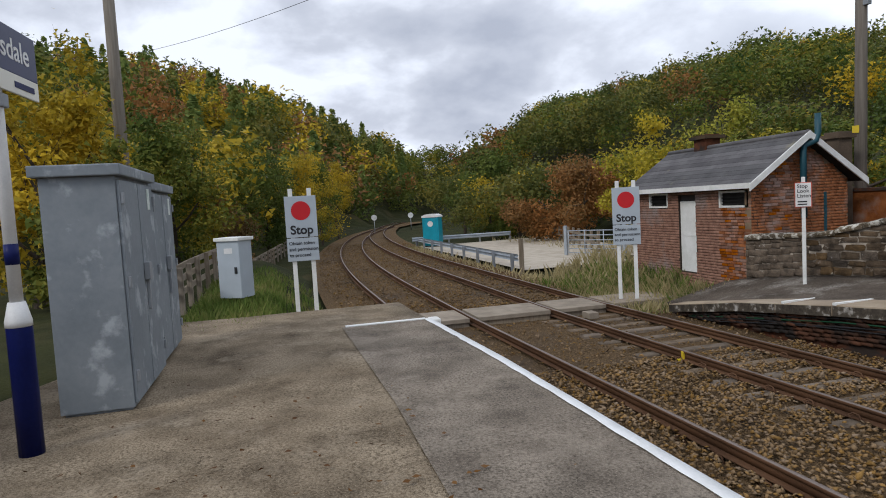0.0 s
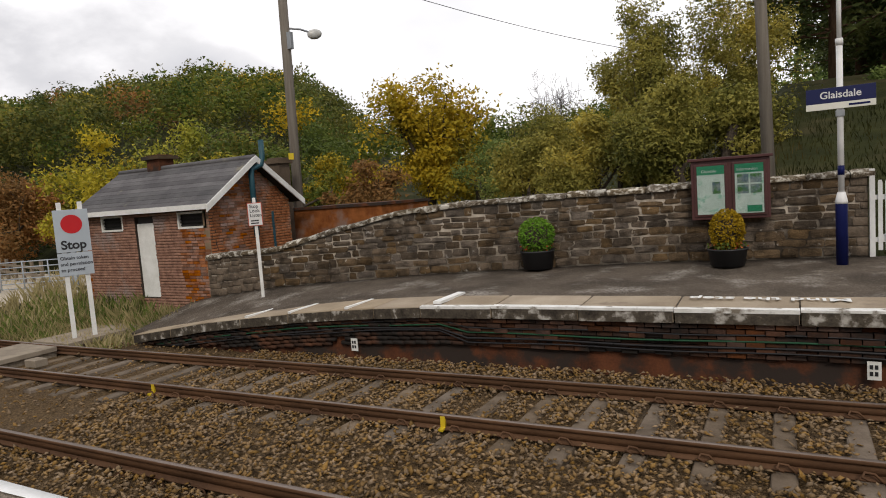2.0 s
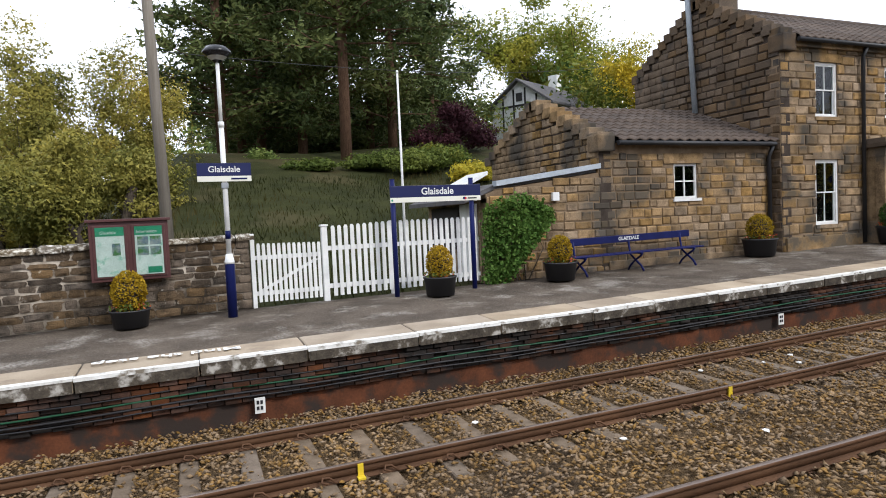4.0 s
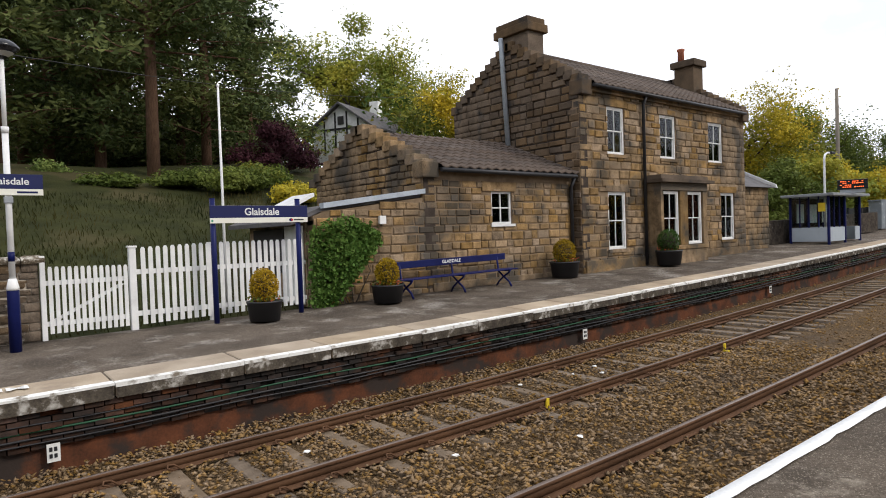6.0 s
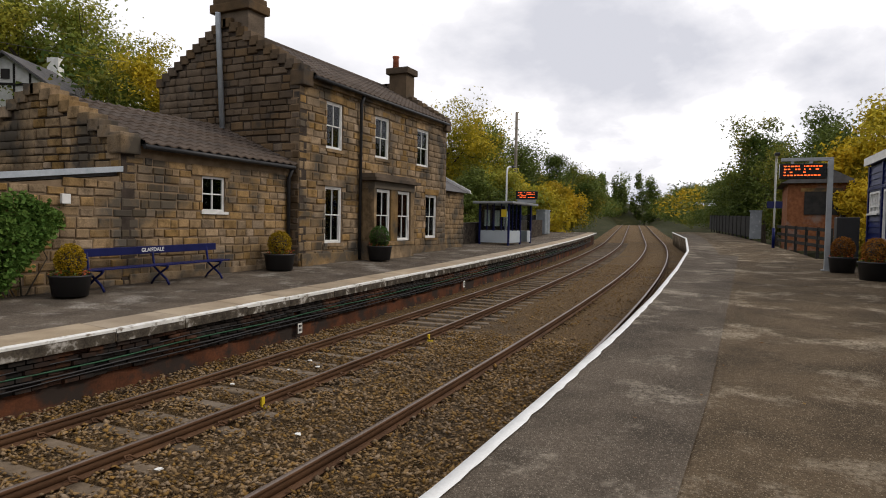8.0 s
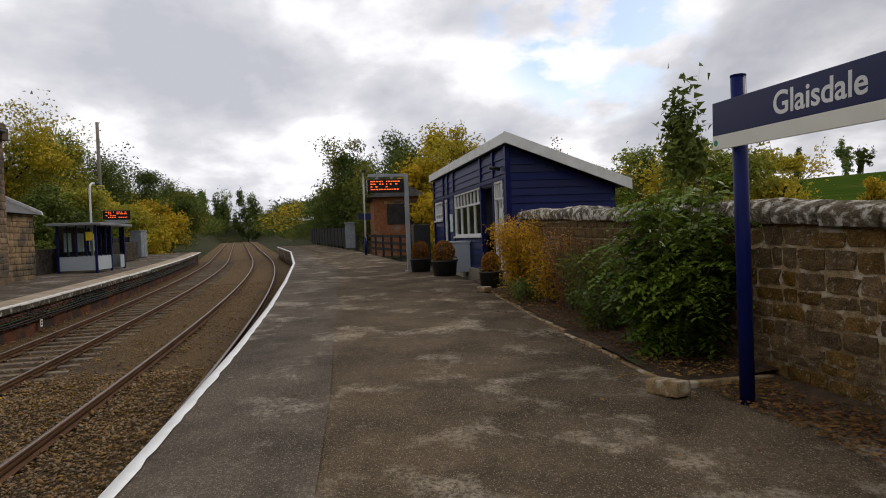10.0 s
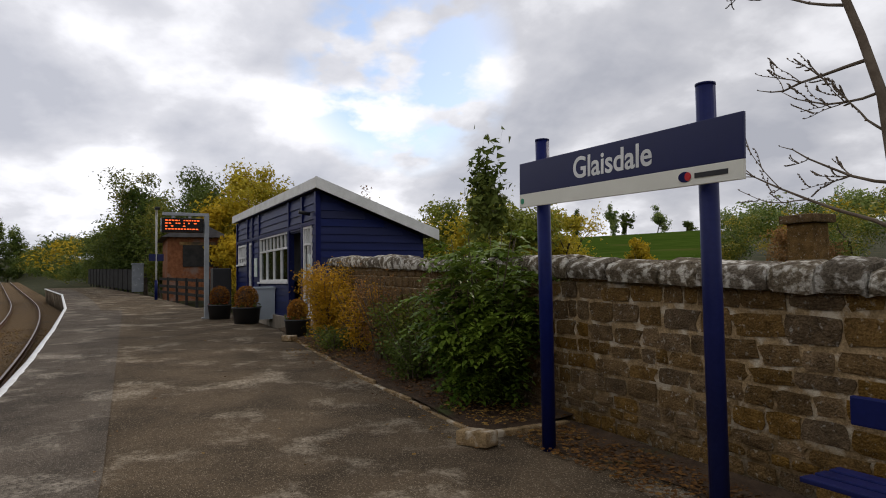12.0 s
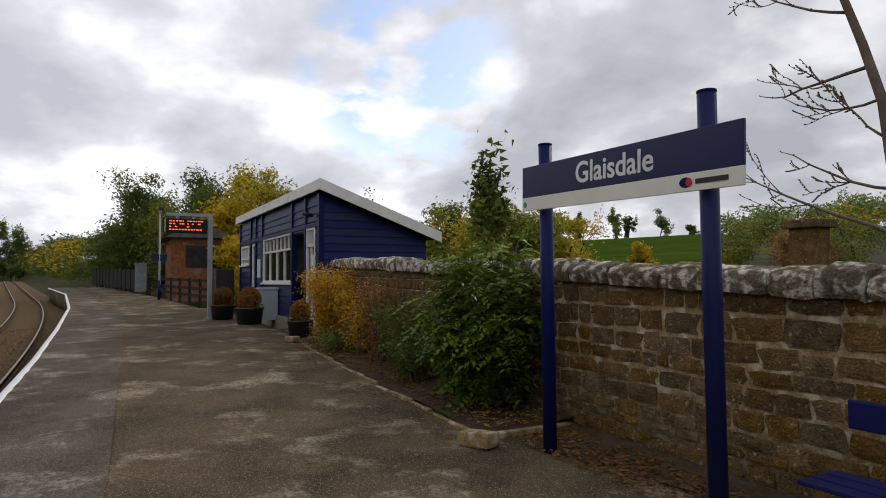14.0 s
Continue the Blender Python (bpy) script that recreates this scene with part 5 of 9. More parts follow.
def annex():
    """The single storey wing, with its own stepped gable and a lean-to."""
    h = thing("annex", "single storey sandstone annex with brown tiled roof", "house")
    rng = np.random.default_rng(33)
    x0, x1, y0, y1, z0 = 9.30, 15.0, 12.50, 18.2, 0.05
    ze, zr, ym = 3.28, 4.62, 15.5
    wx0, wx1, wz0, wz1 = 11.62, 12.40, 1.82, 2.72
    bm = bmesh.new()
    for a, b, c, d in ((6.25, x0, z0, 2.0), (x0, wx0, z0, ze), (wx1, x1, z0, ze), (wx0, wx1, z0, wz0), (wx0, wx1, wz1, ze)):
        add_box(bm, a, b, y0 + 0.02, y0 + 0.35, c, d)
    bmesh.ops.remove_doubles(bm, verts=bm.verts[:], dist=0.0005)
    part("front_wall", bm, M["mortar"], h)
    # dark panel close behind the pane, coloured as an unlit room
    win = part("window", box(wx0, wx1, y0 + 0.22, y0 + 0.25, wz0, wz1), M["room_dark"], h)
    bm = bmesh.new()
    f = 0.06
    for a, b, c, d in ((wx0, wx0 + f, wz0, wz1), (wx1 - f, wx1, wz0, wz1), (wx0 + f, wx1 - f, wz0, wz0 + f), (wx0 + f, wx1 - f, wz1 - f, wz1)):
        add_box(bm, a, b, y0 + 0.06, y0 + 0.14, c, d)
    xm, zm = (wx0 + wx1) / 2, (wz0 + wz1) / 2
    add_box(bm, xm - 0.016, xm + 0.016, y0 + 0.075, y0 + 0.125, wz0 + f, wz1 - f)
    add_box(bm, wx0 + f, xm - 0.016, y0 + 0.075, y0 + 0.125, zm - 0.016, zm + 0.016)
    add_box(bm, xm + 0.016, wx1 - f, y0 + 0.075, y0 + 0.125, zm - 0.016, zm + 0.016)
    part("frame", bm, M["white"], win)
    pane = part("pane", box(wx0 + f, wx1 - f, y0 + 0.098, y0 + 0.102, wz0 + f, wz1 - f), M["glass"], win)
    pane.visible_shadow = False
    part("sill", box(wx0 - 0.06, wx1 + 0.06, y0 - 0.05, y0 + 0.055, wz0 - 0.07, wz0), M["white"], win)
    part("window_ledge_bottle", tube([(wx0 + 0.2, y0 + 0.18, wz0 + 0.02), (wx0 + 0.2, y0 + 0.18, wz0 + 0.16), (wx0 + 0.2, y0 + 0.18, wz0 + 0.26)], [0.03, 0.03, 0.01], 8), M["leaf_green"], win)
    stone = block_mesh("stone", M["stone"])

    def keep(u, v, w, hh):
        xx, zz = 6.25 + u, z0 + v
        lim = 2.16 + (xx - 6.25) * 0.14 if xx < x0 else ze - 0.06
        return zz + hh / 2 < lim

    b = cut_blocks(courses(rng, 15.0 - 6.25, ze - z0, 0.17, 0.27, 0.20, 0.52, 0.014, keep), [(wx0 - 6.25, wx1 - 6.25, wz0 - 0.07 - z0, wz1 - z0)])
    lay_blocks("stone", b, to_line((6.25, y0 + 0.02), (15.0, y0 + 0.02), z0), 0.03, stone, M["stone"], h, rng, 300, nearest=3.0)
    part("window_lintel", box(wx0 - 0.35, wx1 + 0.15, y0 - 0.02, y0 + 0.03, wz1 + 0.004, wz1 + 0.26), M["stone"], h)
    gable = [(y0, z0), (y1, z0), (y1, ze), (ym, zr), (y0, ze)]
    part("gable_wall", prism(gable, "x", x0 + 0.02, x0 + 0.35), M["mortar_dark"], h)
    part("rear_wall", box(x0, x1, y1 - 0.3, y1, z0, ze), M["stone"], h)

    def ing(u, v, w, hh):
        return z0 + v + hh / 2 < ze + (zr - ze) * (1 - abs(u - (y1 - ym)) / (ym - y0)) + 0.05

    b = courses(rng, y1 - y0, zr - z0, 0.16, 0.26, 0.22, 0.55, 0.014, ing)
    lay_blocks("gable_stone", b, to_line((x0 + 0.02, y1), (x0 + 0.02, y0), z0), 0.04, block_mesh("gable_stone", M["stone"]), M["stone"], h, rng, 150, nearest=4.5)
    for side in (-1, 1):
        n = 9
        for i in range(n):
            t0 = i / n
            yy = ym + side * (ym - y0 + 0.10) * (1 - t0)
            zz = ze + (zr - ze + 0.1) * t0
            a, b2 = (yy, yy + 0.42) if side < 0 else (yy - 0.42, yy)
            part("step", box(x0 - 0.08, x0 + 0.40, a, b2, zz - 0.05, zz + 0.22, 0.02), M["stone"], h)
    part("kneeler", box(x0 - 0.12, x0 + 0.40, y0 - 0.16, y0 + 0.3, ze - 0.25, ze + 0.16, 0.04), M["stone"], h)
    roof = part("roof", prism([(y0 - 0.2, ze - 0.03), (ym, zr - 0.06), (y1 + 0.2, ze - 0.03)], "x", x0 + 0.40, x1), M["timber_dark"], h)
    tiled_roof(roof, x0 + 0.40, x1, (y0 - 0.28, ze - 0.02), (ym, zr), M["tile"], 0.34, 0.055, thick=0.035, across=0.30)
    tiled_roof(roof, x0 + 0.40, x1, (y1 + 0.28, ze - 0.02), (ym, zr), M["tile"], 0.34)
    part("gutter", tube([(x0 + 0.4, y0 - 0.26, ze - 0.06), (x1 - 0.1, y0 - 0.26, ze - 0.08)], 0.06, 8), M["black"], h)
    part("downpipe", tube([(14.85, y0 - 0.22, ze - 0.12), (14.85, y0 - 0.08, ze - 0.4), (14.85, y0 - 0.08, 0.30)], 0.055, 8), M["black"], h, "black iron downpipe")
    part("plinth", box(9.5, 14.7, y0 - 0.05, y0 + 0.01, z0, 0.36, 0.02), M["stone"], h)
    # lean-to with slate roof and lead flashing
    lean = part("lean_to", box(6.25, x0, y0 + 0.4, 16.2, z0, 2.0), M["stone"], h)
    roofpoly = [(5.75, 1.90), (6.5, 2.20), (x0 + 0.02, 2.55), (x0 + 0.02, 2.65), (6.5, 2.30), (5.75, 2.0)]
    part("lean_to_roof", prism([(a, b) for a, b in roofpoly], "y", y0 + 0.1, 16.4), M["slate"], lean)
    vs = [(6.25, 1.9), (x0, 1.9), (x0, 2.53), (6.5, 2.18), (6.25, 2.08)]
    part("lean_to_gable", prism(vs, "y", y0 + 0.03, y0 + 0.3), M["mortar"], lean)
    part("flashing", prism([(6.48, 2.26), (x0 + 0.02, 2.63), (x0 + 0.02, 2.75), (6.48, 2.38)], "y", y0 - 0.06, y0 + 0.14), M["lead"], lean, "grey lead flashing strip")
    part("gutter", tube([(5.95, y0 - 0.1, 2.0), (5.95, 16.4, 2.0)], 0.05, 8), M["white_old"], lean)
    part("skylight", prism([(6.0, 2.26), (6.65, 2.58), (6.65, 2.66), (6.0, 2.34)], "y", 13.2, 14.4), M["white"], lean)
    part("door", box(6.18, 6.24, 13.0, 13.9, 0.1, 1.9, 0.01), M["white_old"], lean)
    # plain dark panel, the unlit inside put into its colour
    part("glazing", box(6.18, 6.24, 14.0, 15.8, 0.8, 1.85, 0.01), M["room_dark"], lean)
    solid("wall_box", box(7.92, 8.10, y0 - 0.10, y0 - 0.02, 1.88, 2.08, 0.012), M["white"], "small white meter box on the stone wall", "box")


station_house()
annex()


# ---- brick hut by the crossing ----
def brick_hut():
    h = thing("brick_hut", "small red brick lineside hut with slate roof", "hut", pose(-12.55, 10.80, -0.70, 0, 0, 0))
    rng = np.random.default_rng(41)
    L, D, H, R = 5.2, 2.90, 2.42, 3.54     # length west, depth north, eaves, ridge
    holes = [(-1.15, -0.10, 1.83, 2.25), (-2.86, -2.10, 0.05, 2.18), (-4.3, -3.35, 1.85, 2.27)]
    bm = bmesh.new()
    us = sorted({-L, 0.0, *(v for a, b, *_ in holes for v in (a, b))})
    zs = sorted({-0.5, H, *(v for *_, c, d in holes for v in (c, d))})
    for a, b in zip(us, us[1:]):
        for c, d in zip(zs, zs[1:]):
            if not any(p < (a + b) / 2 < q and r < (c + d) / 2 < s for p, q, r, s in holes):
                add_box(bm, a, b, 0.015, 0.22, c, d)
    bmesh.ops.remove_doubles(bm, verts=bm.verts[:], dist=0.0005)
    part("front_wall", bm, M["mortar_dark"], h)
    gable = [(0.0, -0.5), (D, -0.5), (D, H), (D / 2, R - 0.05), (0.0, H)]
    part("gable_wall", prism(gable, "x", -0.22, -0.012), M["mortar"], h)
    part("gable_wall", prism(gable, "x", -L, -L + 0.22), M["brick_red"], h)
    part("rear_wall", box(-L + 0.23, -0.23, D - 0.22, D, -0.5, H), M["brick_red"], h)

    me = block_mesh("brick", M["brick_red"], 0.08)
    m0 = h.matrix_world.translation
    b1 = cut_blocks(courses(rng, L, H + 0.5, 0.0749, 0.0751, 0.224, 0.2245, 0.011, lambda *a: True), [(a + L, b + L, c + 0.5, d + 0.5) for a, b, c, d in holes])
    lay_blocks("brick", b1, to_line((m0.x - L, m0.y + 0.015), (m0.x, m0.y + 0.015), m0.z - 0.5), 0.02, me, M["brick_red"], h, rng, 150, nearest=4.6, tilt=0.2)

    def ing(u, v, w, hh):
        return v - 0.5 + hh / 2 < H + (R - H) * (1 - abs(u - D / 2) / (D / 2)) - 0.03

    b2 = courses(rng, D, R + 0.5, 0.0749, 0.0751, 0.224, 0.2245, 0.011, ing)
    lay_blocks("brick", b2, to_line((m0.x - 0.012, m0.y), (m0.x - 0.012, m0.y + D), m0.z - 0.5), 0.02, me, M["brick_red"], h, rng, 150, nearest=0.8, tilt=0.2)
    for o in [o for o in h.children if o.name.startswith("brick_facing")]:
        o.matrix_parent_inverse = h.matrix_world.inverted()
    roof = part("roof", prism([(-0.24, H - 0.10), (D / 2, R - 0.12), (D + 0.24, H - 0.10), (D + 0.24, H - 0.03), (D / 2, R - 0.02), (-0.24, H - 0.03)], "x", -L - 0.1, 0.28), M["timber_dark"], h)
    tiled_roof(roof, -L - 0.12, 0.30, (-0.26, H - 0.02), (D / 2, R), M["slate"], 0.20, thick=0.012)
    tiled_roof(roof, -L - 0.12, 0.30, (D + 0.26, H - 0.02), (D / 2, R), M["slate"], 0.20, thick=0.012)
    part("ridge", tube([(-L - 0.1, D / 2, R + 0.01), (0.3, D / 2, R + 0.01)], 0.07, 8), M["slate"], roof)
    for s in (0, 1):
        ya, yb = (-0.30, D / 2) if s == 0 else (D + 0.30, D / 2)
        part("bargeboard", prism([(ya, H - 0.20), (yb, R - 0.12), (yb, R + 0.05), (ya, H - 0.03)], "x", 0.29, 0.33), M["white_old"], h)
    part("fascia", box(-L - 0.1, 0.28, -0.285, -0.25, H - 0.13, H + 0.0), M["white_old"], h)
    d = part("door", box(-2.84, -2.12, 0.06, 0.10, 0.05, 2.02, 0.006), M["white_old"], h, "peeling white plank door")
    part("rail_band", box(-2.82, -2.14, 0.048, 0.06, 1.05, 1.13), M["white_old"], d)
    part("fanlight", box(-2.84, -2.12, 0.10, 0.13, 2.03, 2.18), M["room_dark"], d)
    for a, b, c, e in (holes[0], holes[2]):
        w = part("vent_window", box(a, b, 0.14, 0.16, c, e), M["room_dark"], h)
        bm = bmesh.new()
        for p, q, r, s in ((a, a + 0.05, c, e), (b - 0.05, b, c, e), (a + 0.05, b - 0.05, c, c + 0.05), (a + 0.05, b - 0.05, e - 0.05, e)):
            add_box(bm, p, q, 0.0, 0.08, r, s)
        part("frame", bm, M["white_old"], w)
        for i in range(4):
            part("louvre", box(a + 0.05, b - 0.05, 0.05, 0.10, c + 0.07 + i * 0.08, c + 0.10 + i * 0.08), M["timber_dark"], w)
    part("gutter_strap", box(0.0, 0.02, D * 0.74, D * 0.74 + 0.08, 0.4, 2.1), M["teal"], h)
    part("vent_pipe", tube([(0.20, D / 2 - 0.1, 1.5), (0.20, D / 2 - 0.1, 3.1), (0.20, D / 2 - 0.05, 3.25), (0.30, D / 2 + 0.18, 3.35), (0.30, D / 2 + 0.25, 3.55), (0.30, D / 2 + 0.25, 4.0)], 0.075, 10), M["teal"], h, "teal painted vent pipe")
    c = part("chimney", box(-0.85, -0.40, D + 0.15, D + 0.60, 1.0, 3.62, 0.01), M["stone_dark"], h)
    part("chimney_cap", box(-0.92, -0.33, D + 0.08, D + 0.67, 3.45, 3.56), M["stone_dark"], c)
    c = part("chimney", box(-3.9, -3.35, D / 2 - 0.1, D / 2 + 0.4, 3.2, 3.95, 0.01), M["brick_smooth"], h)
    part("chimney_cap", box(-4.0, -3.25, D / 2 - 0.2, D / 2 + 0.5, 3.82, 3.92), M["stone_dark"], c)
    rear = part("side_wing", box(-0.6, 2.6, D + 0.8, D + 3.4, -0.5, 2.05), M["brick_red"], h)
    part("wing_cap", box(-0.65, 2.65, D + 0.75, D + 3.45, 2.05, 2.13), M["brick_smooth"], rear)


brick_hut()


# ---- navy timber waiting shed on the near platform ----
def waiting_shed():
    x0, x1, y0, y1, zb = 0.0, 10.45, 0.0, -3.05, 0.0
    h = thing("waiting_shed", "navy painted timber waiting shed with sloping roof", "shed", pose(16.12, -4.216, gz(16.1), 0, 0, 2.15))
    zf0 = 3.77
    holes = [(0.42, 1.20, 0.25, 2.76), (1.32, 2.60, 0.25, 2.66), (2.70, 6.40, 1.27, 2.77), (7.60, 8.12, 0.9, 2.68), (8.70, 10.15, 1.95, 2.68)]
    bm = bmesh.new()
    us = sorted({x0, x1, *(v for a, b, *_ in holes for v in (a, b))})
    zs = sorted({zb, zb + 3.62, *(v for *_, c, d in holes for v in (c, d))})
    for a, b in zip(us, us[1:]):
        for c, d in zip(zs, zs[1:]):
            if not any(p < (a + b) / 2 < q and r < (c + d) / 2 < s for p, q, r, s in holes):
                add_box(bm, a, b, y0 - 0.12, y0 - 0.02, c, d)
    part("front_wall", bm, M["navy_wood"], h)
    side = [(y0 - 0.02, zb + 0.0), (y1, zb), (y1, zb + 2.46), (y0 - 0.02, zb + 3.60)]
    part("end_wall", prism(side, "x", x0, x0 + 0.1), M["navy_wood"], h)
    part("end_wall", prism(side, "x", x1 - 0.1, x1), M["navy_wood"], h)
    part("rear_wall", box(x0, x1, y1, y1 + 0.1, zb, zb + 2.55), M["navy_wood"], h)
    part("floor", box(x0 + 0.12, x1 - 0.12, y1 + 0.12, y0 - 0.14, zb, zb + 0.22), M["room_dark"], h)
    part("plinth", box(x0 - 0.02, x1, y0 - 0.02, y0 + 0.10, zb - 0.2, zb + 0.24, 0.015), M["deck"], h)
    # weatherboards: lapped boards on end and front
    n = 16
    for i in range(n):
        z = zb + 0.24 + i * 0.205
        # where the sloping roof cuts the board
        def back_at(zz):
            t = max(0.0, min(1.0, (zz - (zb + 2.46)) / 1.12))
            return y1 + (y0 - 0.02 - y1) * t
        yb_ = back_at(z + 0.2)
        if y0 - yb_ > 0.2:
            bm = bmesh.new()
            vs = [bm.verts.new(v) for v in ((x0, yb_, z), (x0, y0 - 0.02, z), (x0 - 0.035, y0 - 0.02, z), (x0 - 0.035, yb_, z), (x0, yb_, z + 0.205), (x0, y0 - 0.02, z + 0.205), (x0 - 0.008, y0 - 0.02, z + 0.205), (x0 - 0.008, yb_, z + 0.205))]
            for q in ((0, 1, 2, 3), (4, 7, 6, 5), (3, 2, 6, 7), (0, 3, 7, 4), (1, 5, 6, 2)):
                bm.faces.new([vs[k] for k in q])
            part("board", bm, M["navy_wood"], h)
        spans, u = [], x0
        if z + 0.2 < zb + 3.62:
            for a, b, c, d in sorted(holes):
                if z + 0.19 > c and z + 0.02 < d:
                    spans.append((u, a))
                    u = b
            spans.append((u, x1))
            for a, b in spans:
                if b - a > 0.06:
                    bm = bmesh.new()
                    vs = [bm.verts.new(v) for v in ((a, y0 - 0.02, z), (b, y0 - 0.02, z), (b, y0 + 0.02, z), (a, y0 + 0.02, z), (a, y0 - 0.02, z + 0.205), (b, y0 - 0.02, z + 0.205), (b, y0 - 0.012, z + 0.205), (a, y0 - 0.012, z + 0.205))]
                    for q in ((0, 3, 2, 1), (4, 5, 6, 7), (3, 7, 6, 2), (0, 4, 7, 3), (1, 2, 6, 5)):
                        bm.faces.new([vs[k] for k in q])
                    part("board", bm, M["navy_wood"], h)
    for u in (0.0, 1.22, 2.60, 6.44, 7.46, 8.30, 10.28):
        part("post", box(u - 0.02, u + 0.12, y0 + 0.0, y0 + 0.055, zb + 0.24, zb + 3.60, 0.006), M["navy"], h)
    part("corner_post", box(x0 - 0.05, x0 + 0.06, y0 - 0.08, y0 + 0.06, zb + 0.22, zb + 3.60, 0.008), M["navy"], h)
    part("rail_board", box(x0 + 0.1, x1, y0 + 0.0, y0 + 0.05, zb + 2.75, zb + 2.86, 0.006), M["navy"], h)
    roof = part("roof", prism([(y0 + 0.10, zf0 - 0.02), (y1 - 0.31, zb + 2.46), (y1 - 0.31, zb + 2.64), (y0 + 0.10, zf0 + 0.16)], "x", x0 - 0.29, x1 + 0.3), M["slate"], h)
    part("bargeboard", prism([(y0 + 0.14, zf0 - 0.12), (y1 - 0.34, zb + 2.36), (y1 - 0.34, zb + 2.65), (y0 + 0.14, zf0 + 0.17)], "x", x0 - 0.34, x0 - 0.292), M["white_old"], roof)
    part("fascia", box(x0 - 0.29, x1 + 0.3, y0 + 0.102, y0 + 0.14, zf0 - 0.12, zf0 + 0.15), M["white_old"], roof)
    part("soffit", box(x0, x1, y0 + 0.06, y0 + 0.098, zf0 - 0.14, zf0 - 0.06), M["navy"], roof)
    # windows in white
    for (a, b, c, d), nx, top in ((holes[2], 4, True), (holes[4], 3, True), (holes[0], 2, True), (holes[3], 1, False)):
        # dark backing panel, painted as the dim inside of the shed
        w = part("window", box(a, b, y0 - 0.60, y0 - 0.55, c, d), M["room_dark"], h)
        bm = bmesh.new()
        f = 0.07
        for p, q, r, s in ((a, a + f, c, d), (b - f, b, c, d), (a + f, b - f, c, c + f), (a + f, b - f, d - f, d)):
            add_box(bm, p, q, y0 - 0.08, y0 + 0.03, r, s)
        if top:
            add_box(bm, a + f, b - f, y0 - 0.06, y0 + 0.02, d - 0.52, d - 0.46)
        part("frame", bm, M["white"], w)
        for i in range(1, nx):
            u = a + (b - a) * i / nx
            part("bar", box(u - 0.03, u + 0.03, y0 - 0.05, y0 + 0.015, c + f, d - 0.52 if top else d - f), M["white"], w)
        if top:
            for i in range(1, nx * 2):
                u = a + (b - a) * i / (nx * 2)
                part("bar", box(u - 0.018, u + 0.018, y0 - 0.05, y0 + 0.012, d - 0.46, d - f), M["white"], w)
        pane = part("pane", box(a + f, b - f, y0 - 0.034, y0 - 0.028, c + f, d - f), M["glass"], w)
        pane.visible_shadow = False
        part("sill", box(a - 0.06, b + 0.06, y0 + 0.022, y0 + 0.10, c - 0.06, c), M["white"], w)
    part("doorway_lining", box(1.34, 2.58, y0 - 1.2, y0 - 1.15, zb + 0.25, zb + 2.6), M["navy"], h)
    part("notice", box(6.75, 7.20, y0 + 0.025, y0 + 0.045, zb + 1.45, zb + 2.10, 0.004), M["paper"], h, "white paper notice")
    part("notice", box(0.62, 0.86, y0 - 0.02, y0 + 0.005, zb + 1.5, zb + 2.0, 0.004), M["paper"], h, "white paper notice")
    part("wall_lamp", tube([(0.5, y0 + 0.05, zb + 3.05), (0.5, y0 + 0.35, zb + 3.1)], 0.05, 8), M["black"], h)


waiting_shed()
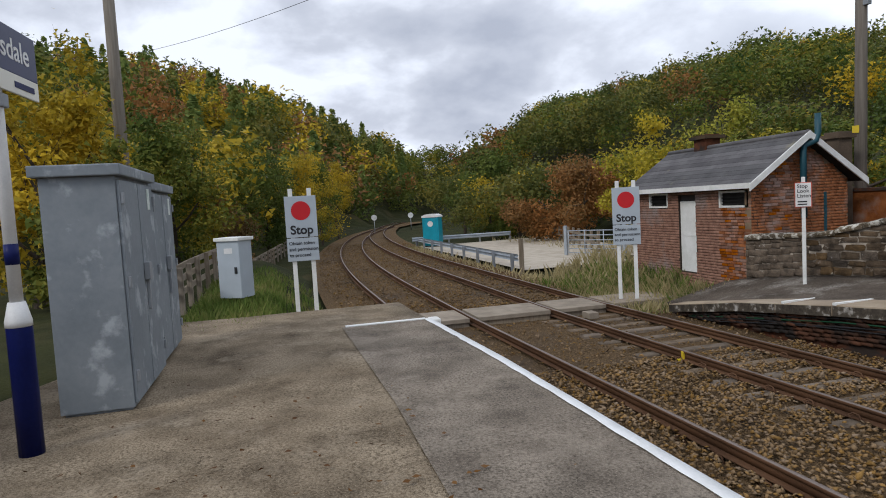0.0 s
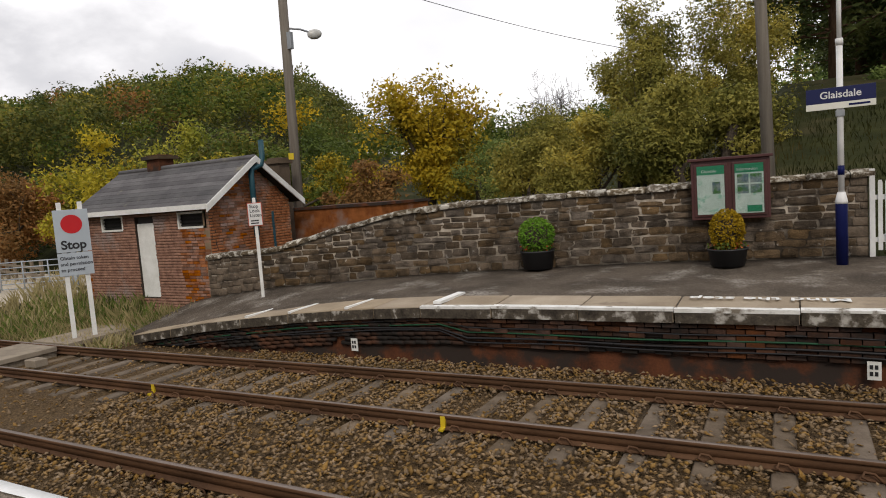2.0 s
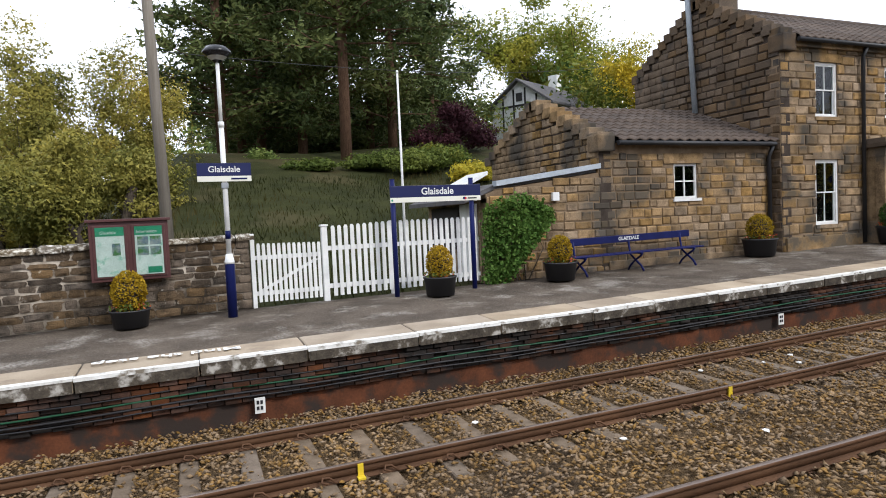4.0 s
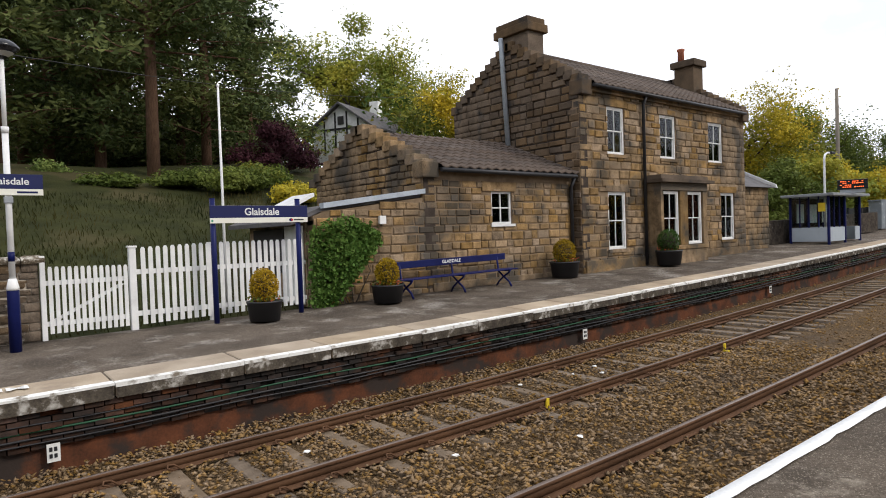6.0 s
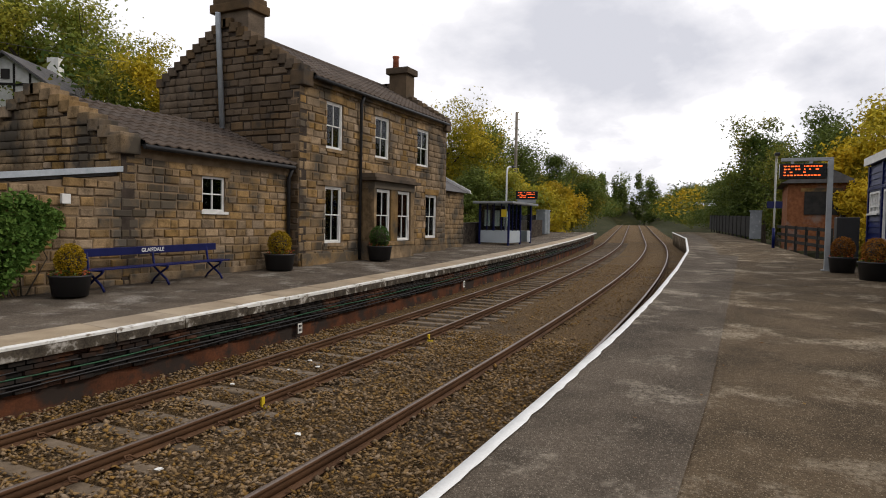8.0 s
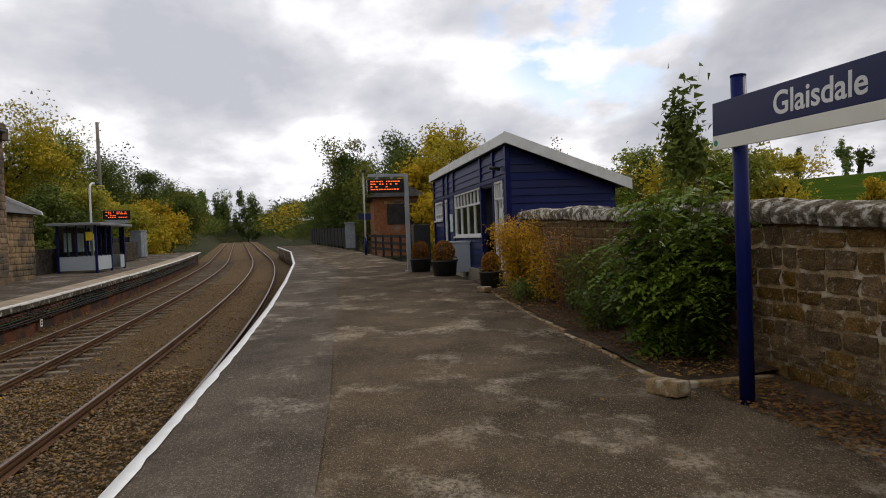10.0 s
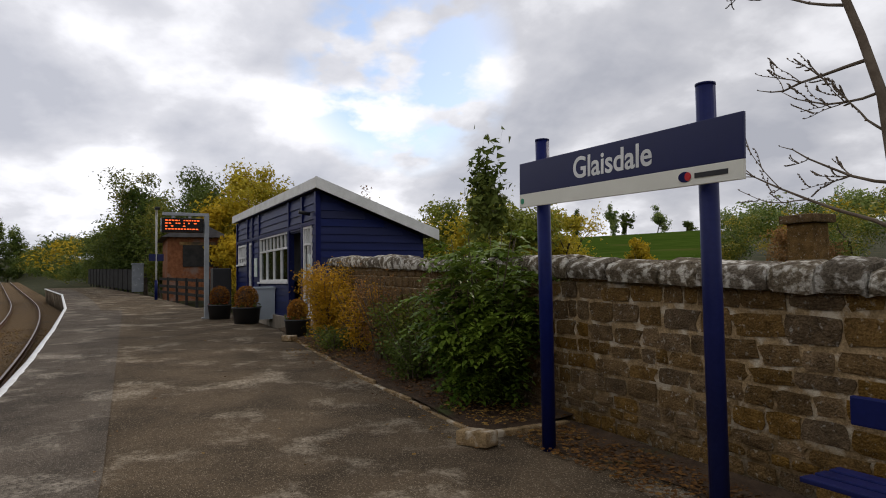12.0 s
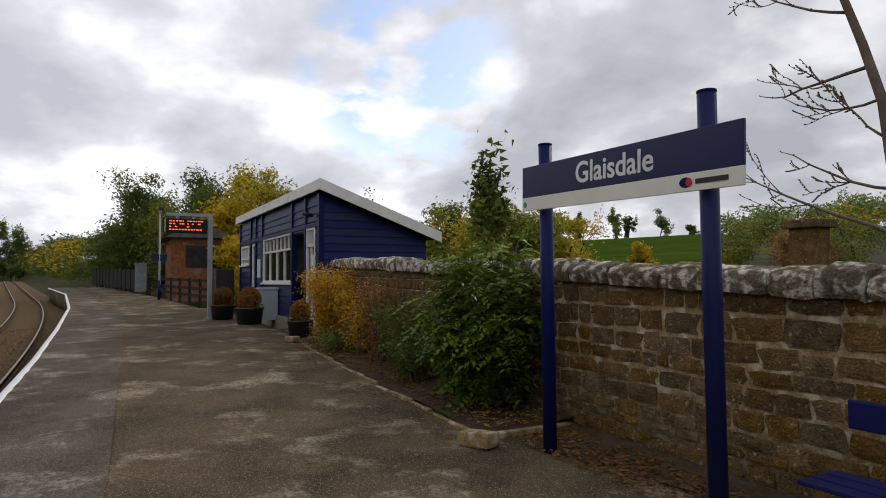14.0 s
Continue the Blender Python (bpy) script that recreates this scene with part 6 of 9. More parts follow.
# ---- boundary walls ----
def rubble_wall(name, label, p_list, z_foot, z_top, key, cope_key, h_lo, h_hi, w_lo, w_hi, single, near, joint, cope_h, thick=0.4, proud=0.05, mortar="mortar_wall"):
    """A rubble wall along a broken line; foot and top heights are functions of the length along it."""
    wall = thing(name, label, "wall", kind="structure")
    rng = np.random.default_rng(len(name) * 7)
    seg = []
    s = 0.0
    for a, b in zip(p_list, p_list[1:]):
        d = math.hypot(b[0] - a[0], b[1] - a[1])
        seg.append((s, d, a, math.atan2(b[1] - a[1], b[0] - a[0])))
        s += d

    def at(u):
        for s0, d, a, ang in seg:
            if u <= s0 + d or (s0, d, a, ang) == seg[-1]:
                return a[0] + (u - s0) * math.cos(ang), a[1] + (u - s0) * math.sin(ang), ang

    n = int(s / 0.4)
    vs, fs = [], []
    for i in range(n + 1):
        u = s * i / n
        x, y, ang = at(u)
        nx, ny = -math.sin(ang), math.cos(ang)
        zf, zt = z_foot(u) - 0.25, z_top(u) - cope_h * 0.8
        vs += [(x + nx * 0.015, y + ny * 0.015, zf), (x + nx * 0.015, y + ny * 0.015, zt), (x + nx * thick, y + ny * thick, zt), (x + nx * thick, y + ny * thick, zf)]
    for i in range(n):
        for c in range(4):
            a, b = 4 * i + c, 4 * i + (c + 1) % 4
            fs.append((a, b, b + 4, a + 4))
    fs.append((0, 3, 2, 1))
    fs.append((4 * n, 4 * n + 1, 4 * n + 2, 4 * n + 3))
    raw("core", vs, fs, M[mortar], wall)
    top = max(z_top(s * i / 40) - z_foot(s * i / 40) for i in range(41))
    blocks = courses(rng, s, top, h_lo, h_hi, w_lo, w_hi, joint, lambda u, v, w, h: z_foot(u) + v + h / 2 < z_top(u) - cope_h * 0.55)

    def place(u, v):
        x, y, ang = at(u)
        return x - math.sin(ang) * 0.015, y + math.cos(ang) * 0.015, z_foot(u) + v, ang

    lay_blocks("stone", blocks, place, proud, rough_stones("stone", M[key], 8, len(name)), M[key], wall, rng, single, nearest=near, tilt=1.6)
    u = 0.0
    while u < s:
        w = rng.uniform(0.3, 0.75)
        x, y, ang = at(min(u + w / 2, s))
        bm = bmesh.new()
        k = 8
        hh = cope_h * rng.uniform(0.85, 1.12)
        prof = [(-0.06, 0.0), (-0.085, hh * 0.45), (-0.05, hh * 0.82), (thick * 0.3, hh), (thick * 0.75, hh * 0.92), (thick + 0.04, hh * 0.45), (thick + 0.04, 0.0)]
        ends = []
        for e in (-w / 2 + 0.008, -w / 2 + 0.05, w / 2 - 0.05, w / 2 - 0.008):
            q = 0.9 if abs(e) > w / 2 - 0.03 else 1.0
            ends.append([bm.verts.new((e, p * (q if p < 0 else 1) + rng.normal(0, 0.008), z * q + rng.normal(0, 0.008))) for p, z in prof])
        for a, b in zip(ends, ends[1:]):
            for i in range(len(prof) - 1):
                bm.faces.new((a[i], b[i], b[i + 1], a[i + 1])).smooth = True
        bm.faces.new(ends[0][::-1])
        bm.faces.new(ends[-1])
        slope = math.degrees(math.atan2(z_top(min(u + w, s)) - z_top(u), w))
        o = part("cope_stone", bm, M[cope_key], wall)
        o.matrix_local = pose(x, y, z_top(min(u + w / 2, s)) - cope_h, 0, -slope, math.degrees(ang))
        u += w
    return wall


FAR_LINE = [(-12.55, 10.62), (-10.5, 10.92), (-7.0, 11.62), (-2.6, 12.27), (1.08, 12.47)]


def far_u_x(u):
    return -12.55 + u * 0.99


rubble_wall("wall_far", "coursed dark rubble stone boundary wall with rough coping", FAR_LINE, lambda u: far_back_z(far_u_x(u)), lambda u: lerp(far_u_x(u), [(-12.6, 0.48), (-10.6, 0.60), (-8.6, 1.05), (-7.4, 1.27), (-5.6, 1.38), (-2, 1.43), (1.1, 1.46)]), "stone_wall", "cope_near", 0.10, 0.21, 0.16, 0.52, 300, 7.5, 0.012, 0.12, proud=0.028)
rubble_wall("wall_near", "weathered brown sandstone wall with rounded lichened coping", [(14.4, -4.02), (-8.0, -3.9)], lambda u: gz(14.4 - u) + 0.0, lambda u: lerp(14.4 - u, [(-8, 1.62), (2.4, 1.66), (5.5, 1.80), (13.8, 2.12), (17.3, 2.2)]), "stone_near", "cope_near", 0.09, 0.22, 0.14, 0.46, 300, 11.0, 0.017, 0.22, proud=0.016, mortar="mortar_brown")


# ---- signs ----
def station_sign(x0, x1, y, z_bot, z_top, foot, posts, top, r, facing, label, size, group="", tilt=0.0):
    """A long navy name board with a pale strip, on two round posts. facing: degrees about z."""
    xm = (x0 + x1) / 2
    s = thing("station_sign", label, "sign", pose(xm, y, foot, 0, 0, facing), group)
    w, a, b = x1 - x0, z_bot - foot, z_top - foot
    for p in posts:
        part("post", tube([(p, 0, -0.1), (p, 0, top - foot)], r, 16), M["navy"], s)
        part("post_cap", tube([(p, 0, top - foot), (p, 0, top - foot + 0.015)], r * 1.04, 16), M["navy"], s)
    h = b - a
    yb = -r - 0.03
    part("panel", box(-w / 2, w / 2, yb - 0.012, yb + 0.012, a + h * 0.30, b, 0.004), M["navy_sign"], s)
    part("strip", box(-w / 2, w / 2, yb - 0.012, yb + 0.012, a, a + h * 0.298, 0.004), M["cream_sign"], s)
    for p in posts:
        part("bracket", box(p - 0.05, p + 0.05, yb + 0.012, -r * 0.6, a + h * 0.4, a + h * 0.7), M["navy"], s)
    lettering("Glaisdale", size, M["white"], s, pose(w * 0.012, yb - 0.013, a + h * 0.63), bold=size * 0.016)
    # plain emblem shapes on the strip
    e = part("emblem", tube([(0, -0.002, 0), (0, 0.002, 0)], 0.5, 20), M["navy"], s)
    e.matrix_local = pose(w * 0.315, yb - 0.014, a + h * 0.15) @ Matrix.Diagonal((h * 0.26, 1, h * 0.17, 1))
    e = part("emblem", tube([(0, -0.002, 0), (0, 0.002, 0)], 0.5, 20), M["red"], s)
    e.matrix_local = pose(w * 0.315 + h * 0.07, yb - 0.017, a + h * 0.15) @ Matrix.Diagonal((h * 0.12, 1, h * 0.14, 1))
    part("emblem_bar", box(w * 0.315 + h * 0.2, w * 0.315 + h * 0.82, yb - 0.016, yb - 0.012, a + h * 0.11, a + h * 0.19), M["ink"], s)
    e = part("roundel", tube([(0, -0.002, 0), (0, 0.002, 0)], 0.5, 16), M["green_poster"], s)
    e.matrix_local = pose(-w / 2 + h * 0.12, yb - 0.014, a + h * 0.14) @ Matrix.Diagonal((h * 0.13, 1, h * 0.13, 1))
    if tilt:
        mid = (a + b) / 2
        for ob in s.children:
            if not ob.name.startswith("post"):
                ob.matrix_basis = pose(0, 0, mid, 0, tilt, 0) @ pose(0, 0, -mid) @ ob.matrix_basis
    return s


station_sign(3.82, 5.84, 12.05, 1.95, 2.29, 0.05, (-0.93, 0.83), 2.42, 0.052, 0, "navy station name board on two navy posts", 0.20)
station_sign(2.70, 5.07, -3.165, 2.195, 2.60, 0.05, (-0.96, 0.84), 2.82, 0.062, 180, "large navy station name board with cream strip on posts", 0.24, tilt=1.9)


def lamp_sign(x, y, foot, bot, top, w, height, facing, label, lamp=True):
    """A lamp column in white and navy with a small name board across it."""
    s = thing("sign_post", label, "lamp post", pose(x, y, foot, 0, 0, facing))
    part("base", lathe([(0.085, -0.1), (0.085, 0.95), (0.055, 1.08)], 16), M["navy"], s, "navy painted base")
    part("collar", lathe([(0.088, 0.95), (0.088, 0.99), (0.056, 1.13), (0.05, 1.13)], 16), M["white"], s)
    part("column", tube([(0, 0, 1.1), (0, 0, min(3.5, height - 0.3))], 0.045, 14), M["white"], s)
    part("band", tube([(0, 0, 1.40), (0, 0, 1.55)], 0.0475, 14), M["navy"], s)
    if lamp:
        part("upper_column", tube([(0, 0, 3.45), (0, 0, height - 0.25)], 0.034, 12), M["white"], s)
        part("joint_collar", tube([(0, 0, 3.40), (0, 0, 3.50)], 0.055, 12), M["white"], s)
        lantern = part("lantern", lathe([(0.05, height - 0.28), (0.10, height - 0.22), (0.25, height - 0.12), (0.25, height - 0.08), (0.18, height), (0.05, height + 0.03)], 20), M["black_gloss"], s, "dark domed lantern")
        part("lens", lathe([(0.09, height - 0.235), (0.22, height - 0.135), (0.23, height - 0.125)], 20), M["lamp_glass"], lantern)
    a, b = bot - foot, top - foot
    h = b - a
    yb = -0.07
    part("panel", box(-w / 2, w / 2, yb - 0.01, yb + 0.01, a + h * 0.30, b, 0.004), M["navy_sign"], s)
    part("strip", box(-w / 2, w / 2, yb - 0.01, yb + 0.01, a, a + h * 0.298, 0.004), M["cream_sign"], s)
    lettering("Glaisdale", h * 0.46, M["white"], s, pose(0, yb - 0.011, a + h * 0.65), bold=0.002)
    part("emblem_bar", box(w * 0.12, w * 0.42, yb - 0.014, yb - 0.010, a + h * 0.10, a + h * 0.19), M["navy"], s)
    part("clamp", box(-0.06, 0.06, yb + 0.01, 0.05, a - 0.12, a - 0.02, 0.01), M["steel"], s)
    return s


lamp_sign(0.66, 11.75, 0.0, 2.43, 2.76, 0.92, 4.82, 0, "white and navy lamp post with small name board")
lamp_sign(-4.92, -2.12, -0.06, 2.58, 3.06, 1.05, 4.8, 176, "white and navy lamp post beside grey cabinets")


def stop_sign(x, y, foot, turn, label, posts=(-0.17, 0.17), z_bot=0.86, h=1.20, w=0.57):
    s = thing("stop_sign", label, "sign", pose(x, y, foot, 0, 0, turn), "stop boards at the crossing")
    for p in posts:
        part("post", box(p - 0.04, p + 0.04, -0.02, 0.03, -0.25, z_bot + h + 0.14, 0.008), M["white_old"], s)
    part("upper_panel", box(-w / 2, w / 2, -0.045, -0.025, z_bot + 0.44, z_bot + h, 0.004), M["sign_grey"], s)
    part("lower_panel", box(-w / 2, w / 2, -0.045, -0.025, z_bot, z_bot + 0.425, 0.004), M["sign_grey"], s)
    part("red_disc", tube([(0, -0.05, z_bot + h - 0.27), (0, -0.046, z_bot + h - 0.27)], 0.175, 32), M["red"], s, "red disc")
    lettering("Stop", 0.225, M["ink"], s, pose(0, -0.048, z_bot + 0.57), bold=0.006)
    for k, t in enumerate(("Obtain token", "and permission", "to proceed")):
        lettering(t, 0.086, M["ink"], s, pose(-w / 2 + 0.035, -0.048, z_bot + 0.33 - k * 0.11), align="LEFT", bold=0.001)
    return s


stop_sign(-11.72, 0.18, -0.22, 88, "grey stop board with red disc on white posts", z_bot=0.93)
stop_sign(-11.83, 6.985, -0.40, 62, "grey stop board with red disc beside the crossing", z_bot=0.93, h=1.23)


def look_sign():
    s = thing("look_sign", "small white warning sign with red border on post", "sign", pose(-10.36, 10.18, -0.30, 0, 0, 40))
    part("post", box(-0.035, 0.035, -0.02, 0.03, -0.25, 2.06, 0.006), M["white_old"], s)
    part("border", box(-0.155, 0.155, -0.04, -0.024, 1.44, 1.95, 0.003), M["red_trim"], s)
    part("panel", box(-0.14, 0.14, -0.048, -0.041, 1.455, 1.935, 0.002), M["white"], s)
    for k, t in enumerate(("Stop", "Look", "Listen")):
        lettering(t, 0.105, M["ink"], s, pose(-0.11, -0.05, 1.87 - k * 0.098), align="LEFT", bold=0.001)
    for k in range(2):
        part("small_print", box(-0.10, 0.07, -0.052, -0.049, 1.49 + k * 0.055, 1.515 + k * 0.055), M["ink"], s)


look_sign()


def notice_board():
    s = thing("notice_board", "maroon framed double notice board on the stone wall", "notice board", pose(-0.97, 12.14, 0.75, 0, 0, 2.5) @ Matrix.Diagonal((0.93, 1, 0.95, 1)))
    part("back", box(-0.68, 0.68, 0.0, 0.07, 0.0, 1.10, 0.01), M["board_brown"], s)
    part("hood", box(-0.73, 0.73, -0.06, 0.09, 1.10, 1.15, 0.008), M["board_brown"], s)
    for k, x in enumerate((-0.62, 0.04)):
        fr = part("door_frame", box(x, x + 0.58, -0.03, 0.0, 0.06, 1.04, 0.008), M["board_brown"], s)
        part("poster", box(x + 0.05, x + 0.53, -0.036, -0.031, 0.10, 1.0), M["paper"], fr)
        part("heading", box(x + 0.05, x + 0.53, -0.041, -0.037, 0.84, 1.0), M["green_poster"], fr)
        lettering("Glaisdale" if k == 0 else "Information", 0.075, M["white"], fr, pose(x + 0.26, -0.043, 0.90), bold=0.0)
        if k == 0:
            part("map_patch", box(x + 0.32, x + 0.46, -0.041, -0.037, 0.48, 0.70), M["photo"], fr)
        else:
            for i in range(2):
                for j in range(2):
                    part("photo", box(x + 0.09 + i * 0.22, x + 0.28 + i * 0.22, -0.041, -0.037, 0.46 + j * 0.19, 0.62 + j * 0.19), M["photo"], fr)
            part("leaflet", box(x + 0.25, x + 0.50, -0.041, -0.037, 0.12, 0.24), M["green_poster"], fr)
        pane = part("glazing", box(x + 0.04, x + 0.54, -0.055, -0.051, 0.09, 1.01), M["glass"], fr)
        pane.visible_shadow = False


notice_board()


# ---- white picket fence and gate ----
def picket(parent, x, y, z0, z1, w=0.07):
    bm = bmesh.new()
    prof = [(-w / 2, 0), (w / 2, 0), (w / 2, z1 - z0 - 0.04), (0.02, z1 - z0), (-0.02, z1 - z0), (-w / 2, z1 - z0 - 0.04)]
    for yy in (-0.011, 0.011):
        bm.faces.new([bm.verts.new((x + p, y + yy, z0 + q)) for p, q in prof])
    bm.verts.ensure_lookup_table()
    n = len(prof)
    for k in range(n):
        bm.faces.new([bm.verts[k], bm.verts[(k + 1) % n], bm.verts[n + (k + 1) % n], bm.verts[n + k]])
    bmesh.ops.recalc_face_normals(bm, faces=bm.faces[:])
    return part("picket", bm, M["white"], parent)


def fences():
    g = thing("gate", "closed white picket gate between the wall and fence", "gate")
    part("gate_post", box(1.09, 1.17, 12.42, 12.52, 0.0, 1.46, 0.01), M["white"], g)
    for i in range(13):
        x = 1.24 + i * 0.098
        picket(g, x, 12.44, 0.12, 1.27 - 0.03 * (i / 12), 0.062)
    for z in (0.25, 0.95):
        part("gate_rail", box(1.17, 2.44, 12.455, 12.49, z, z + 0.08), M["white"], g)
    part("gate_brace", prism([(1.2, 0.33), (1.32, 0.33), (2.42, 0.90), (2.30, 0.90)], "y", 12.46, 12.485), M["white"], g)
    f = thing("picket_fence", "tall white picket fence along the garden", "fence")
    part("fence_post", box(2.48, 2.60, 12.42, 12.54, 0.0, 1.54, 0.012), M["white"], f)
    cap = part("post_cap", box(2.46, 2.62, 12.40, 12.56, 1.54, 1.58, 0.012), M["white"], f)
    part("fence_post", box(3.93, 4.03, 12.47, 12.56, 0.0, 1.6, 0.01), M["white"], f)
    n = 25
    for i in range(n):
        x = 2.72 + i * 0.132
        picket(f, x, 12.44, 0.12 + 0.003 * i, 1.55 + (0.05 * min(1, i / 10)), 0.078)
    for z in (0.28, 1.05):
        part("fence_rail", box(2.60, 6.0, 12.455, 12.50, z, z + 0.09), M["white"], f)


fences()


# ---- planters, benches ----
def planter(x, y, z, r, h, ball, key, label, flowers=True, seed=0, oval=1.15):
    p = thing("planter", label, "planter", pose(x, y, z), "planters on the platforms")
    part("tub", lathe([(r * 0.86, 0.0), (r, h * 0.9), (r * 1.05, h * 0.92), (r * 1.05, h), (r * 0.95, h), (r * 0.92, h * 0.86)], 24), M["black"], p, "black tub")
    part("soil", lathe([(r * 0.90, h * 0.84), (r * 0.90, h * 0.88)], 20), M["soil"], p)
    rng = np.random.default_rng(seed + 50)
    n = 2600
    d = rng.normal(0, 1, (n, 3))
    d /= np.linalg.norm(d, axis=1)[:, None]
    c = d * ball * rng.uniform(0.80, 1.03, (n, 1)) * (1, 1, oval)
    c[:, 2] += h * 0.8 + ball * oval
    v, f = leaf_quads(c, 0.045, rng)
    raw("topiary", v, f, M[key], p, "clipped round shrub")
    inner = part("twig_core", lathe([(ball * 0.3, h * 0.8), (ball * 0.80, h * 0.8 + ball * oval), (ball * 0.25, h * 0.8 + ball * oval * 1.75)], 12), M["bark"], p)
    if flowers:
        n = 150
        a = rng.uniform(0, 6.28, n)
        c = np.stack([np.cos(a) * r * rng.uniform(0.5, 1.05, n), np.sin(a) * r * rng.uniform(0.5, 1.05, n), h + rng.uniform(-0.02, 0.10, n)], 1)
        v, f = leaf_quads(c[:90], 0.06, rng)
        raw("bedding_foliage", v, f, M["leaf_green"], p, kind="stuff")
        v, f = leaf_quads(c[90:], 0.05, rng)
        raw("bedding_bloom", v, f, M["orange_brown"], p, "orange bedding flowers", kind="stuff")
    return p


planter(-4.45, 11.75, -0.05, 0.33, 0.36, 0.36, "leaf_box", "black tub with round clipped green bush", seed=1, oval=1.0)
planter(-1.0, 11.65, -0.01, 0.31, 0.30, 0.28, "leaf_boxgold", "black tub with golden clipped bush below notice board", seed=2, oval=1.3)
planter(4.66, 11.55, 0.05, 0.33, 0.38, 0.27, "leaf_boxgold", "black tub with golden clipped bush by white fence", seed=3, oval=1.3)
planter(7.62, 11.72, 0.11, 0.36, 0.40, 0.27, "leaf_boxgold", "black tub with golden bush and red flowers", seed=4, oval=1.25)
planter(13.85, 11.9, 0.24, 0.42, 0.45, 0.33, "leaf_boxgold", "black tub with golden bush by the annex", seed=5, oval=1.1)
planter(18.5, 11.45, 0.33, 0.42, 0.48, 0.36, "leaf_ivy", "black tub with green bush by the bay window", seed=6, oval=1.1)
planter(21.45, -2.50, gz(21.4), 0.36, 0.46, 0.31, "leaf_rust", "black tub with rusty brown clipped bush", seed=7, oval=1.1)
planter(19.35, -2.98, gz(19.3), 0.40, 0.48, 0.34, "leaf_rust", "wide black barrel tub with rusty brown bush", seed=8, oval=1.05)
planter(15.0, -3.42, gz(15.0), 0.30, 0.42, 0.24, "leaf_rust", "black tub with faded flowers beside the shrubs", seed=9)


def bench(m, length, label, text=False):
    b = thing("bench", label, "bench", m, "platform benches")
    L = length
    for k in range(3):
        part("seat_slat", box(0, L, -0.42 + k * 0.13, -0.32 + k * 0.13, 0.43, 0.46, 0.008), M["navy"], b)
    part("back_slat", box(0, L, 0.06, 0.10, 0.68, 0.85, 0.012), M["navy"], b)
    for x in (0.30, L / 2, L - 0.30):
        leg = part("leg", tube([(x, -0.44, 0.0), (x, -0.36, 0.12), (x, -0.18, 0.24), (x, 0.02, 0.38), (x, 0.06, 0.60), (x, 0.09, 0.84)], 0.026, 8), M["navy"], b)
        part("leg", tube([(x, 0.12, 0.0), (x, 0.02, 0.12), (x, -0.16, 0.25), (x, -0.36, 0.36), (x, -0.42, 0.43)], 0.026, 8), M["navy"], b)
        part("cross_bar", box(x - 0.02, x + 0.02, -0.42, 0.05, 0.395, 0.43), M["navy"], b)
    if text:
        lettering("GLAISDALE", 0.12, M["white"], b, pose(L / 2, 0.058, 0.765), bold=0.002)
    return b


bench(pose(7.95, 12.05, 0.12, 0, -0.9, 0), 3.75, "long blue slatted bench against the stone wall", True)
bench(pose(2.45, -3.5, 0.03, 0, 0, 180), 2.4, "blue slatted platform bench against the stone wall")


# ---- equipment cabinets ----
def cabinet(m, w, d, h, label, doors=2):
    c = thing("equipment_cabinet", label, "cabinet", m, "grey trackside cabinets")
    part("body", box(0, w, -d, 0, 0.02, h - 0.10, 0.008), M["galv"], c)
    part("roof", box(-0.06, w + 0.06, -d - 0.06, 0.06, h - 0.10, h, 0.012), M["galv"], c)
    part("plinth", box(0.03, w - 0.03, -d + 0.03, -0.03, -0.15, 0.018), M["galv"], c)
    dw = w / doors
    for k in range(doors):
        door = part("door", box(k * dw + 0.015, (k + 1) * dw - 0.015, 0.002, 0.030, 0.06, h - 0.14, 0.006), M["galv"], c)
        for z in (0.25, h / 2, h - 0.35):
            part("hinge", box(k * dw + 0.02 if k == 0 else (k + 1) * dw - 0.06, k * dw + 0.06 if k == 0 else (k + 1) * dw - 0.02, 0.03, 0.055, z, z + 0.10, 0.006), M["steel"], door)
    part("handle", box(w / 2 - 0.10, w / 2 + 0.02, 0.032, 0.085, h * 0.50, h * 0.58, 0.008), M["steel"], c)
    part("handle", box(w / 2 - 0.09, w / 2 - 0.05, 0.032, 0.06, h * 0.36, h * 0.50, 0.006), M["steel"], c)
    part("data_plate", box(w * 0.14, w * 0.22, 0.031, 0.036, h * 0.82, h * 0.92), M["paper"], c)
    return c


def cabinet_west(x, y, z, w, d, h, label):
    """Doors face north; x is the east end."""
    return cabinet(Matrix.Translation((x - w, y, z)), w, d, h, label)


cabinet_west(-5.82, -1.60, -0.075, 1.5, 0.60, 2.19, "tall grey galvanised trackside cabinet with chalky patches")
cabinet_west(-7.55, -1.66, -0.095, 1.45, 0.60, 2.15, "second grey galvanised trackside cabinet")
cream = thing("cream_cabinet", "small pale grey lineside cabinet in rough grass", "cabinet", pose(-14.7, -1.25, -0.22, 0, 0, 55))
part("body", box(-0.30, 0.30, -0.2, 0.25, 0.0, 1.28, 0.01), M["sign_grey"], cream)
part("lid", box(-0.34, 0.34, -0.25, 0.30, 1.28, 1.36, 0.015), M["white_old"], cream)
part("plate", box(-0.10, 0.12, -0.206, -0.202, 1.0, 1.12), M["white"], cream)
part("lock", box(0.16, 0.22, -0.222, -0.202, 0.55, 0.70), M["black"], cream)


